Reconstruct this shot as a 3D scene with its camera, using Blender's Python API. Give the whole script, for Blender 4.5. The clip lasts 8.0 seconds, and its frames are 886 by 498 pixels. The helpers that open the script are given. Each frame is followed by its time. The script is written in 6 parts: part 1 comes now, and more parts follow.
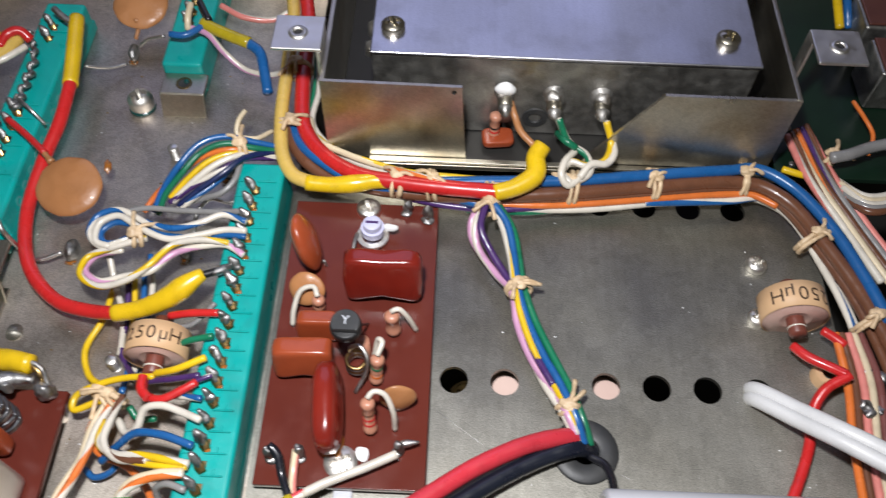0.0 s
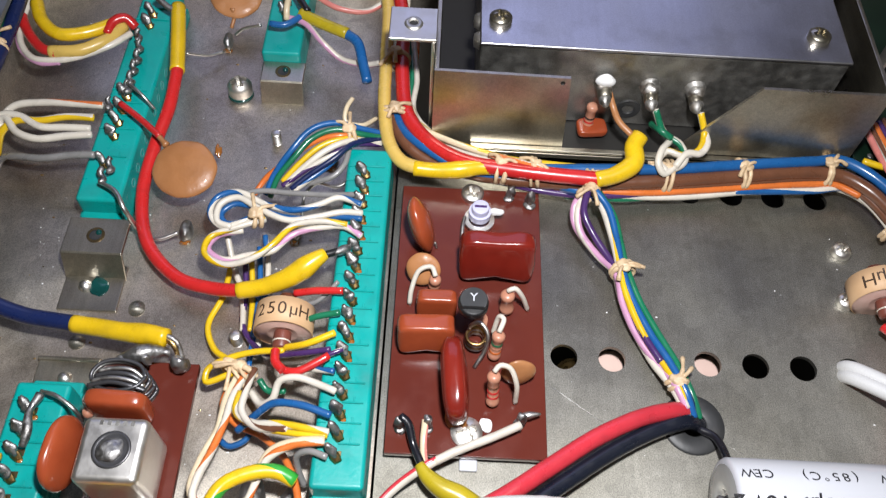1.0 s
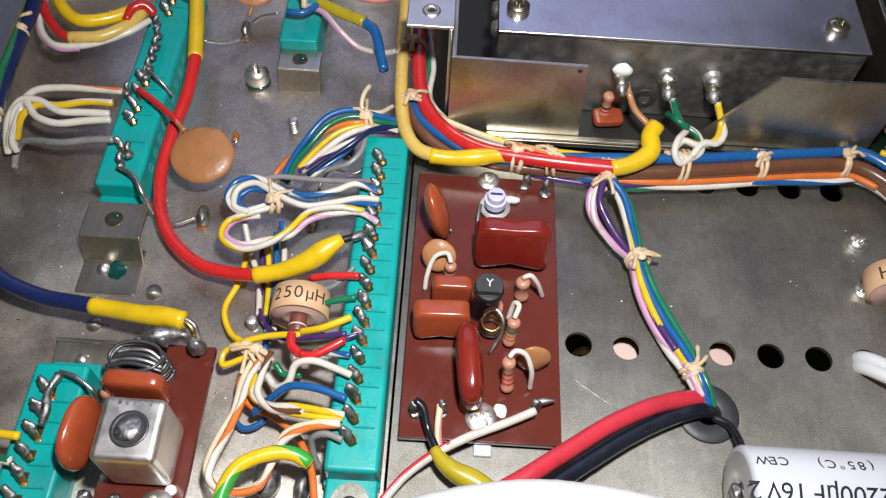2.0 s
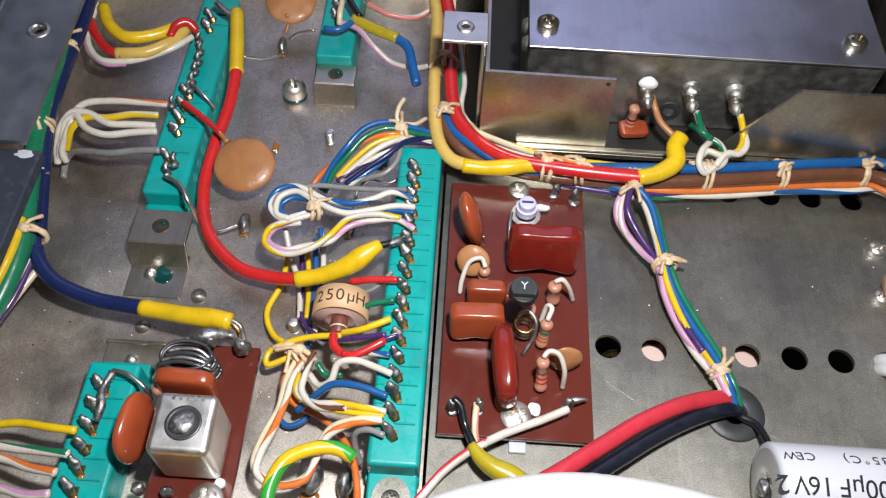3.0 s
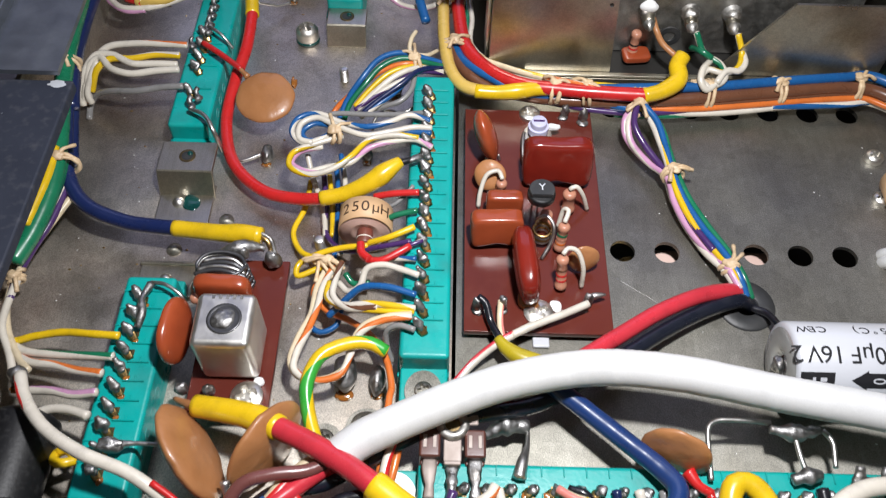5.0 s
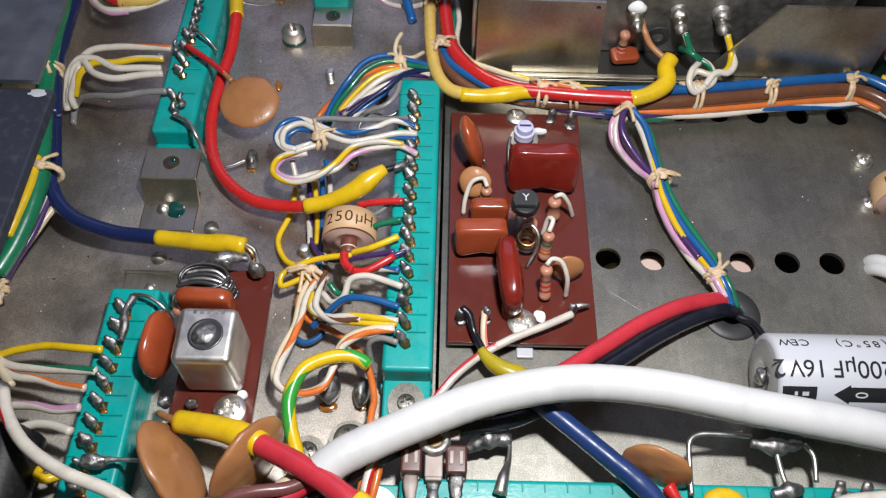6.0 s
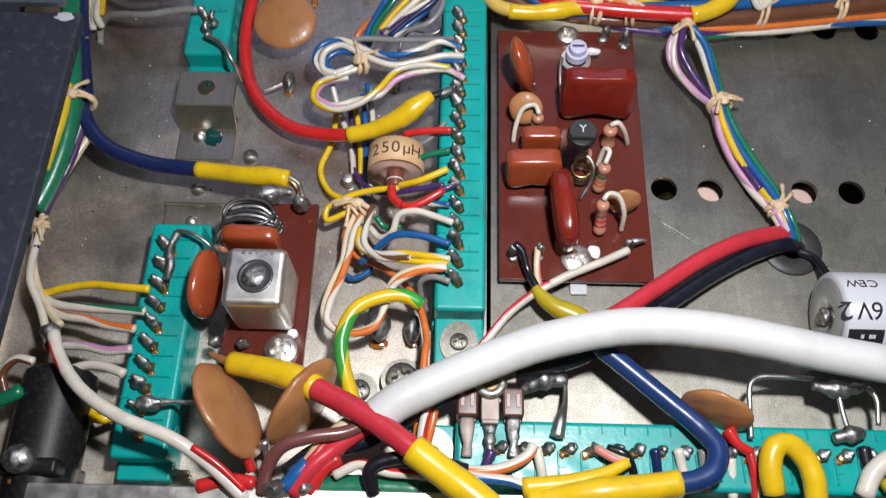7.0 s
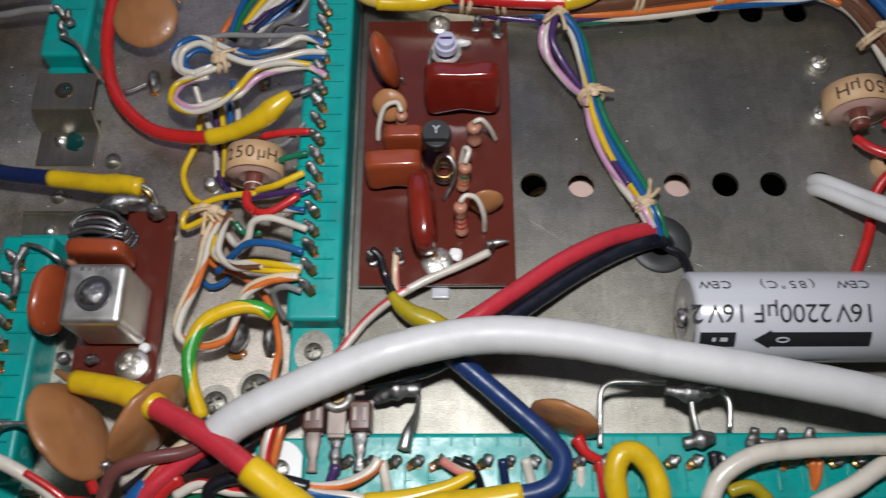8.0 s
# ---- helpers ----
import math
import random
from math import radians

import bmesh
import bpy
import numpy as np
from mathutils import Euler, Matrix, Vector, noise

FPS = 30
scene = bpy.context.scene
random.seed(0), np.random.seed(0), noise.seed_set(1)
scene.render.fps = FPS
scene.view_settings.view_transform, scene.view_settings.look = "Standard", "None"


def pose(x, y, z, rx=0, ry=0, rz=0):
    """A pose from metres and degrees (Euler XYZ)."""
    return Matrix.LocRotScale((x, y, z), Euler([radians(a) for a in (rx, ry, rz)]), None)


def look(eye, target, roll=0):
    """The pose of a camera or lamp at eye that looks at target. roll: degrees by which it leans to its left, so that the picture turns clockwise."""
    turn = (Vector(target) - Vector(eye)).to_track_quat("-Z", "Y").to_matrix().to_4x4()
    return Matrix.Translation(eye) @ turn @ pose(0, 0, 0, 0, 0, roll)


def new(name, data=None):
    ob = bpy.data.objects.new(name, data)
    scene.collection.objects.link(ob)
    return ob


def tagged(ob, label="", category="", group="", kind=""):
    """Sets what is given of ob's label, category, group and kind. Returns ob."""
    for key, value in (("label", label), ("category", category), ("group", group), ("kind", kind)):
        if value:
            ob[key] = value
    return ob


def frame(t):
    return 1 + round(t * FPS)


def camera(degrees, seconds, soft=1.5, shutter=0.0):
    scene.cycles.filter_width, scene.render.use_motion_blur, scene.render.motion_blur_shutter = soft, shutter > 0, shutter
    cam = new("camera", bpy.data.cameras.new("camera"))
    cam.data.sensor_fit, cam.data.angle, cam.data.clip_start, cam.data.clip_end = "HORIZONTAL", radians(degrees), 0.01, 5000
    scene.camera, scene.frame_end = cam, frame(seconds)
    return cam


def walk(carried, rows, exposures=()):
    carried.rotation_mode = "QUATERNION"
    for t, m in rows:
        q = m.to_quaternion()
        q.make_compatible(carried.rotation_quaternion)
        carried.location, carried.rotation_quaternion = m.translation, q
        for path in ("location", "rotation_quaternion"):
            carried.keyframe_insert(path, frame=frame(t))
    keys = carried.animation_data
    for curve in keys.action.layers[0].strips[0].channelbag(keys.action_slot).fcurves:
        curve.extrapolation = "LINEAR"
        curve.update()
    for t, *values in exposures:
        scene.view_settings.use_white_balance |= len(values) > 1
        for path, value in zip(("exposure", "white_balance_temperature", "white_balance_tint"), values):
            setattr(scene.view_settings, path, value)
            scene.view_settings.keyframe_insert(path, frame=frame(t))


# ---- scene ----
cam = camera(56.2, 8.0, soft=1.25, shutter=0.3)
# seconds, then x, y, z in millimetres and three turns in degrees
PATH = [
    (0, 32.09, -42.77, 147.47, 32.808, -1.136, 2.113),
    (0.5, 11.37, -45.13, 151.23, 33.412, -1.677, 2.11),
    (1, 6.44, -50.11, 151.69, 32.525, -2.394, 1.991),
    (1.2, 5.84, -52.18, 152.01, 32.348, -2.469, 2.027),
    (2.3, 4.94, -52.56, 150.54, 32.383, -2.015, 3.025),
    (2.5, 3.01, -56.81, 154.29, 32.685, -1.991, 3.056),
    (3, 0.16, -58.6, 154.93, 33.6, -1.638, 3.209),
    (3.5, -4.02, -59.38, 150.86, 33.485, -1.646, 3.187),
    (4, -4.28, -59.98, 152.5, 33.631, -1.138, 2.672),
    (4.5, -4.94, -71.28, 155.11, 33.828, -0.899, 1.754),
    (5, -4.94, -80.9, 148.9, 34.603, -0.981, 1.199),
    (5.2, -8.02, -86.17, 152.25, 35.132, -1.032, 1.101),
    (6.3, 0.49, -71.53, 152.77, 32.258, -0.118, 1.301),
    (6.5, -1.96, -74.27, 160.65, 32.577, 0.37, 1.732),
    (7, -8.79, -63.53, 152.09, 25.072, 0.218, 1.465),
    (7.5, -4.64, -55.46, 152.96, 22.058, 0.275, 0.915),
    (8, 17.57, -53.62, 151.84, 22.278, 0.524, -0.016),
]
MM = 0.001
walk(cam, [(t, pose(x * MM, y * MM, z * MM, rx, ry, rz)) for t, x, y, z, rx, ry, rz in PATH],
     ((0.0, -0.15), (1.0, 0.0), (2.5, -0.1), (3.5, -0.08), (5.0, -0.12), (6.5, -0.4), (7.0, -0.42), (7.5, -0.82), (8.0, -0.92)))

# ---- world and lights ----
world = bpy.data.worlds.new("room_air")
scene.world = world
world.use_nodes = True
world.node_tree.nodes["Background"].inputs[0].default_value = (0.20, 0.180, 0.150, 1)
world.node_tree.nodes["Background"].inputs[1].default_value = 0.28


def lamp(name, kind, m, power, colour, size):
    data = bpy.data.lights.new(name, kind)
    data.energy, data.color = power, colour
    if kind == "AREA":
        data.shape, data.size = "DISK", size
    else:
        data.shadow_soft_size = size
    ob = new(name, data)
    ob.matrix_world = m
    return ob


# the small hand torch held just above the lens, and the bluish window light of the workshop
lamp("torch", "AREA", look((0.018, -0.015, 0.176), (0.008, 0.020, 0.0)), 0.66, (0.97, 0.97, 1.0), 0.014)
win = lamp("window_light", "AREA", look((-0.06, 1.72, 1.60), (0, 0, 0)), 7.4, (0.55, 0.60, 1.0), 1.6)
win.data.shape, win.data.size_y = "RECTANGLE", 1.4


# ---- materials ----
def shader(name, base, rough=0.5, metal=0.0, second=None, grain=60.0, mix=0.5, bump=0.0, bump_scale=400.0, coat=0.0, random_tone=0.0, rough_var=0.0, stretch=(1, 1, 1), spec=0.5, dirt=None, dirt_scale=35.0, dirt_amount=0.5, fine=0.0, spangle=0.0, streak=0.0, rolled=0.0):
    """A surface with tone at two scales, uneven gloss and fine relief. Scales are per metre."""
    m = bpy.data.materials.new(name)
    m.use_nodes = True
    nt = m.node_tree
    n, l = nt.nodes, nt.links
    b = n["Principled BSDF"]
    b.inputs["Metallic"].default_value = metal
    b.inputs["Roughness"].default_value = rough
    b.inputs["Specular IOR Level"].default_value = spec
    b.inputs["Coat Weight"].default_value = coat
    b.inputs["Coat Roughness"].default_value = 0.08
    co = n.new("ShaderNodeTexCoord")
    mp = n.new("ShaderNodeMapping")
    mp.inputs["Scale"].default_value = stretch
    l.new(co.outputs["Object"], mp.inputs["Vector"])

    def noise_tex(scale, detail):
        t = n.new("ShaderNodeTexNoise")
        t.inputs["Scale"].default_value, t.inputs["Detail"].default_value = scale, detail
        l.new(mp.outputs["Vector"], t.inputs["Vector"])
        return t

    def ramp(src, lo, hi):
        r = n.new("ShaderNodeMapRange")
        r.inputs["From Min"].default_value, r.inputs["From Max"].default_value = lo, hi
        l.new(src, r.inputs["Value"])
        return r.outputs["Result"]

    def blend(fac, a, bcol, amount=1.0):
        x = n.new("ShaderNodeMix")
        x.data_type = "RGBA"
        for sock, val in ((x.inputs["A"], a), (x.inputs["B"], bcol)):
            if isinstance(val, tuple):
                sock.default_value = (*val, 1)
            else:
                l.new(val, sock)
        if amount < 1.0:
            mu = n.new("ShaderNodeMath")
            mu.operation = "MULTIPLY"
            mu.inputs[1].default_value = amount
            l.new(fac, mu.inputs[0])
            fac = mu.outputs[0]
        l.new(fac, x.inputs["Factor"])
        return x.outputs["Result"]

    second = second or tuple(c * 0.7 for c in base)
    t1 = noise_tex(grain, 5.0)
    col = blend(ramp(t1.outputs["Fac"], 0.35, 0.7), base, second, mix)
    if dirt:
        t2 = noise_tex(dirt_scale, 8.0)
        col = blend(ramp(t2.outputs["Fac"], 0.52, 0.72), col, dirt, dirt_amount)
    if fine:
        t5 = noise_tex(4200.0, 3.0)
        x = n.new("ShaderNodeMix")
        x.data_type, x.blend_type = "RGBA", "MULTIPLY"
        x.inputs["Factor"].default_value = fine
        l.new(col, x.inputs["A"])
        g = n.new("ShaderNodeMapRange")
        g.inputs["From Min"].default_value, g.inputs["From Max"].default_value = 0.36, 0.62
        l.new(t5.outputs["Fac"], g.inputs["Value"])
        l.new(g.outputs["Result"], x.inputs["B"])
        col = x.outputs["Result"]
    def shade(src, lo, hi, dark, bright):
        """Multiplies the colour by a tone that runs from dark to bright."""
        g = n.new("ShaderNodeMapRange")
        g.inputs["From Min"].default_value, g.inputs["From Max"].default_value = lo, hi
        g.inputs["To Min"].default_value, g.inputs["To Max"].default_value = dark, bright
        l.new(src, g.inputs["Value"])
        x = n.new("ShaderNodeMix")
        x.data_type, x.blend_type = "RGBA", "MULTIPLY"
        x.inputs["Factor"].default_value = 1.0
        l.new(col, x.inputs["A"])
        l.new(g.outputs["Result"], x.inputs["B"])
        return x.outputs["Result"]

    if spangle:
        # crystal flowers of the plating at two sizes
        for size in (150.0, 520.0):
            v = n.new("ShaderNodeTexVoronoi")
            v.inputs["Scale"].default_value = size
            warp = n.new("ShaderNodeMix")
            warp.data_type = "VECTOR"
            warp.inputs["Factor"].default_value = 0.006
            wob = noise_tex(size * 0.8, 3.0)
            l.new(mp.outputs["Vector"], warp.inputs["A"])
            l.new(wob.outputs["Color"], warp.inputs["B"])
            l.new(warp.outputs["Result"], v.inputs["Vector"])
            sep = n.new("ShaderNodeSeparateColor")
            l.new(v.outputs["Color"], sep.inputs["Color"])
            col = shade(sep.outputs["Red"], 0.0, 1.0, 1 - spangle, 1 + 0.5 * spangle)
    if streak:
        sm = n.new("ShaderNodeMapping")
        sm.inputs["Scale"].default_value = (1.0, 0.045, 1.0)
        sm.inputs["Rotation"].default_value = (0, 0, 0.12)
        l.new(co.outputs["Object"], sm.inputs["Vector"])
        t6 = n.new("ShaderNodeTexNoise")
        t6.inputs["Scale"].default_value, t6.inputs["Detail"].default_value = 900.0, 4.0
        l.new(sm.outputs["Vector"], t6.inputs["Vector"])
        col = shade(t6.outputs["Fac"], 0.3, 0.7, 1 - streak, 1 + 0.4 * streak)
    if random_tone:
        info = n.new("ShaderNodeObjectInfo")
        hsv = n.new("ShaderNodeHueSaturation")
        l.new(col, hsv.inputs["Color"])
        mr = n.new("ShaderNodeMapRange")
        mr.inputs["To Min"].default_value, mr.inputs["To Max"].default_value = 1 - random_tone, 1 + random_tone
        l.new(info.outputs["Random"], mr.inputs["Value"])
        l.new(mr.outputs["Result"], hsv.inputs["Value"])
        col = hsv.outputs["Color"]
    l.new(col, b.inputs["Base Color"])
    if rough_var:
        t3 = noise_tex(grain * 1.7, 6.0)
        mr = n.new("ShaderNodeMapRange")
        mr.inputs["From Min"].default_value, mr.inputs["From Max"].default_value = 0.3, 0.7
        mr.inputs["To Min"].default_value, mr.inputs["To Max"].default_value = max(0.02, rough - rough_var), min(1, rough + rough_var)
        l.new(t3.outputs["Fac"], mr.inputs["Value"])
        l.new(mr.outputs["Result"], b.inputs["Roughness"])
    if rolled:
        # sheet rolled along y: its gloss spreads across the rolling direction
        b.inputs["Anisotropic"].default_value = rolled
        tg = n.new("ShaderNodeCombineXYZ")
        tg.inputs["X"].default_value = 1.0
        l.new(tg.outputs["Vector"], b.inputs["Tangent"])
    if bump:
        t4 = noise_tex(bump_scale, 6.0)
        bp = n.new("ShaderNodeBump")
        bp.inputs["Strength"].default_value = 0.6
        bp.inputs["Distance"].default_value = bump * MM
        l.new(t4.outputs["Fac"], bp.inputs["Height"])
        l.new(bp.outputs["Normal"], b.inputs["Normal"])
    return m


ZINC = shader("zinc_plated_steel", (0.445, 0.43, 0.38), 0.52, 0.96, (0.33, 0.315, 0.265), 22, 0.75, 0.022, 4200, rough_var=0.10, dirt=(0.24, 0.215, 0.165), dirt_scale=48, dirt_amount=0.5, fine=0.4, spangle=0.10, streak=0.07, rolled=0.5)
CHASSIS = shader("plated_chassis", (0.71, 0.675, 0.59), 0.47, 0.96, (0.48, 0.375, 0.315), 26, 0.75, 0.024, 4200, rough_var=0.12, dirt=(0.26, 0.225, 0.16), dirt_scale=60, dirt_amount=0.55, fine=0.35, spangle=0.10, streak=0.05, rolled=0.45)
LID = shader("brushed_lid", (0.66, 0.66, 0.70), 0.36, 1.0, (0.54, 0.54, 0.60), 40, 0.6, 0.014, 2200, rough_var=0.07, dirt=(0.38, 0.37, 0.38), dirt_scale=110, dirt_amount=0.5, fine=0.12, streak=0.035)
STEEL = shader("bright_steel", (0.78, 0.76, 0.72), 0.40, 1.0, (0.58, 0.55, 0.50), 180, 0.5, 0.03, 3000, rough_var=0.1)
TINNED = shader("tinned_sheet", (0.62, 0.585, 0.50), 0.36, 1.0, (0.44, 0.40, 0.31), 38, 0.7, 0.016, 2600, rough_var=0.10, dirt=(0.38, 0.29, 0.18), dirt_scale=90, dirt_amount=0.5, fine=0.2, streak=0.12)
CASTING = shader("mottled_dark_tinplate", (0.50, 0.49, 0.46), 0.42, 0.92, (0.20, 0.193, 0.18), 260, 0.85, 0.05, 1500, rough_var=0.14, dirt=(0.34, 0.31, 0.27), dirt_scale=140, dirt_amount=0.5, fine=0.3)
FROSTED = shader("frosty_solder", (0.45, 0.44, 0.42), 0.55, 1.0, (0.24, 0.23, 0.21), 420, 0.8, 0.12, 1100, rough_var=0.2, dirt=(0.30, 0.20, 0.10), dirt_scale=260, dirt_amount=0.45)
CAN = shader("tin_can", (0.76, 0.745, 0.71), 0.44, 1.0, (0.60, 0.58, 0.54), 160, 0.6, 0.03, 1800, rough_var=0.09)
SOLDER = shader("solder", (0.38, 0.375, 0.37), 0.50, 1.0, (0.16, 0.157, 0.153), 520, 0.8, 0.30, 1000, rough_var=0.20, dirt=(0.16, 0.13, 0.10), dirt_scale=300, dirt_amount=0.5)
LEAD = shader("dull_tinned_wire", (0.56, 0.55, 0.53), 0.42, 1.0, (0.36, 0.35, 0.33), 500, 0.6, 0.04, 2500, rough_var=0.1)
BRASS = shader("flux_stained_brass", (0.52, 0.36, 0.15), 0.32, 1.0, (0.30, 0.17, 0.06), 500, 0.7, 0.04, 1800, rough_var=0.1)
FLUX = shader("amber_flux", (0.30, 0.11, 0.02), 0.12, 0.0, (0.14, 0.045, 0.01), 500, 0.7, 0.05, 900, coat=0.5)
TEAL = shader("teal_phenolic", (0.0, 0.30, 0.275), 0.38, 0.0, (0.0, 0.235, 0.22), 120, 0.6, 0.06, 1300, rough_var=0.14, dirt=(0.015, 0.15, 0.135), dirt_scale=140, dirt_amount=0.45, random_tone=0.05)
BOARD = shader("oxblood_board", (0.100, 0.021, 0.014), 0.20, 0.0, (0.075, 0.015, 0.011), 90, 0.6, 0.015, 900, rough_var=0.08, dirt=(0.13, 0.036, 0.026), dirt_scale=150, dirt_amount=0.35, spec=0.28)
FILM = shader("dipped_orange_film", (0.30, 0.058, 0.020), 0.26, 0.0, (0.22, 0.038, 0.013), 140, 0.7, 0.08, 500, coat=0.3, random_tone=0.10)
FILM_RED = shader("dipped_dark_red_film", (0.17, 0.014, 0.008), 0.22, 0.0, (0.11, 0.009, 0.006), 140, 0.7, 0.06, 400, coat=0.3)
DISC = shader("tan_ceramic_disc", (0.37, 0.165, 0.065), 0.40, 0.0, (0.28, 0.115, 0.040), 90, 0.8, 0.6, 200, coat=0.10, random_tone=0.07, dirt=(0.19, 0.08, 0.028), dirt_scale=100, dirt_amount=0.45, rough_var=0.1)
PAPER = shader("tan_paper_band", (0.56, 0.36, 0.20), 0.55, 0.0, (0.46, 0.28, 0.14), 160, 0.6, 0.03, 1800)
WINDING = shader("wound_copper_edge", (0.50, 0.33, 0.28), 0.38, 0.0, (0.38, 0.22, 0.18), 300, 0.6, 0.05, 2600)
FERRITE = shader("brown_core", (0.16, 0.045, 0.03), 0.4, 0.0, (0.10, 0.03, 0.02), 300, 0.6, 0.03, 1500)
RESISTOR = shader("tan_resistor", (0.43, 0.20, 0.13), 0.34, 0.0, (0.35, 0.15, 0.09), 300, 0.6, 0.04, 1400)
RUBBER = shader("black_rubber", (0.018, 0.019, 0.020), 0.5, 0.0, (0.03, 0.03, 0.03), 200, 0.7, 0.05, 900, dirt=(0.07, 0.065, 0.06), dirt_scale=260, dirt_amount=0.4)
BAKELITE = shader("black_bakelite", (0.007, 0.007, 0.008), 0.46, 0.0, (0.012, 0.012, 0.012), 300, 0.6, 0.06, 1500, dirt=(0.06, 0.06, 0.06), dirt_scale=900, dirt_amount=0.25, spec=0.3)
RAIL = shader("blue_grey_painted_rail", (0.025, 0.029, 0.043), 0.58, 0.0, (0.036, 0.041, 0.058), 120, 0.6, 0.03, 1500, dirt=(0.10, 0.10, 0.11), dirt_scale=500, dirt_amount=0.3, spec=0.25)
RIM = shader("grey_steel_rim", (0.29, 0.31, 0.345), 0.47, 0.9, (0.19, 0.21, 0.235), 130, 0.7, 0.03, 1500, rough_var=0.1, dirt=(0.32, 0.34, 0.37), dirt_scale=420, dirt_amount=0.4)
TWINE = shader("waxed_twine", (0.62, 0.47, 0.30), 0.5, 0.0, (0.42, 0.28, 0.15), 700, 0.75, 0.22, 2000, random_tone=0.10, rough_var=0.15, dirt=(0.30, 0.19, 0.10), dirt_scale=400, dirt_amount=0.4)
SLEEVE_WHITE = shader("white_capacitor_sleeve", (0.46, 0.47, 0.50), 0.25, 0.0, (0.48, 0.49, 0.52), 60, 0.6, 0.01, 700, coat=0.3)
TAG_METAL = shader("dull_pinkish_tag", (0.36, 0.31, 0.28), 0.6, 0.4, (0.24, 0.19, 0.165), 300, 0.7, 0.06, 1500)
SLEEVE_END = shader("shrunk_grey_sleeve_end", (0.27, 0.27, 0.26), 0.16, 0.0, (0.19, 0.19, 0.18), 200, 0.6, 0.12, 500, coat=0.5)
DARK_BRASS = shader("tarnished_brass", (0.20, 0.145, 0.07), 0.45, 1.0, (0.10, 0.07, 0.035), 500, 0.7, 0.04, 1800)
GREY_CORE = shader("dark_grey_core", (0.10, 0.10, 0.105), 0.35, 0.7, (0.06, 0.06, 0.065), 500, 0.6, 0.05, 1500)
INK = shader("black_ink", (0.012, 0.012, 0.014), 0.4)
BROWN_INK = shader("dark_brown_ink", (0.05, 0.028, 0.015), 0.5)
PALE_INK = shader("pale_ink", (0.50, 0.52, 0.56), 0.5)
FAINT_INK = shader("faint_teal_ink", (0.10, 0.33, 0.31), 0.5)
WHITE_PAINT = shader("white_lacquer_dab", (0.80, 0.80, 0.79), 0.3)
TRIMMER = shader("lavender_ceramic", (0.50, 0.50, 0.66), 0.35, 0.0, (0.40, 0.40, 0.55), 300, 0.5, 0.03, 1200)
TAG_BROWN = shader("brown_tag_strip", (0.085, 0.030, 0.022), 0.38, 0.0, (0.06, 0.02, 0.016), 260, 0.6, 0.03, 1200)
PINKISH = shader("pale_pink_wrapper", (0.60, 0.44, 0.38), 0.6, 0.0, (0.50, 0.35, 0.30), 120, 0.6)
GREEN_BOARD = shader("dark_green_board", (0.005, 0.017, 0.009), 0.3, 0.0, (0.003, 0.010, 0.006), 160, 0.7, 0.03, 900)
LOCK_GREEN = shader("dark_green_lock_paint", (0.004, 0.055, 0.050), 0.14, 0.0, (0.002, 0.025, 0.024), 500, 0.7, 0.05, 900, coat=0.6)
# dark tone painting shade into the space below the plate, the frame and holes
DARK = shader("dark_void_shade", (0.05, 0.048, 0.045), 0.5, 0.7)

# insulation colours
TONES = {
    "straw": (0.62, 0.42, 0.10), "white": (0.60, 0.555, 0.475), "cream": (0.60, 0.50, 0.34), "yellow": (0.66, 0.43, 0.010), "red": (0.50, 0.018, 0.018), "crimson": (0.50, 0.030, 0.045),
    "blue": (0.010, 0.090, 0.27), "navy": (0.008, 0.016, 0.070), "green": (0.008, 0.145, 0.070), "orange": (0.60, 0.15, 0.030),
    "brown": (0.125, 0.050, 0.026), "black": (0.008, 0.008, 0.012), "grey": (0.22, 0.215, 0.21), "violet": (0.055, 0.022, 0.105), "pink": (0.52, 0.27, 0.42),
    "rose": (0.60, 0.20, 0.17), "jacket_white": (0.57, 0.57, 0.565), "cobalt": (0.009, 0.030, 0.115), "navy_black": (0.007, 0.009, 0.017), "maroon": (0.15, 0.052, 0.046), "grass": (0.03, 0.30, 0.035), "olive": (0.36, 0.28, 0.012),
}
PLASTIC = {}


def plastic(tone):
    if tone not in PLASTIC:
        c = TONES[tone]
        scuffed = tone == "jacket_white"
        PLASTIC[tone] = shader(tone + "_insulation", c, 0.48, 0.0, tuple(v * 0.90 for v in c), 60, 0.6, 0.04, 500, rough_var=0.1, dirt=tuple(v * 0.62 for v in c), dirt_scale=150, dirt_amount=0.3, fine=0.06) if scuffed else shader(tone + "_insulation", c, 0.30, 0.0, tuple(v * 0.80 for v in c), 160, 0.7, 0.05, 600, coat=0.15, rough_var=0.08, dirt=tuple(v * 0.55 + 0.006 for v in c), dirt_scale=330, dirt_amount=0.4, random_tone=0.06)
    return PLASTIC[tone]


# ---- mesh helpers (all lengths in millimetres) ----
def thing(name, label, category, at=(0, 0, 0), group="", kind=""):
    e = new(name)
    e.location = Vector(at) * MM
    e.empty_display_size = 0.004
    return tagged(e, label, category, group, kind)


def root_of(ob):
    m = Vector((0, 0, 0))
    while ob:
        m += ob.location
        ob = ob.parent
    return m


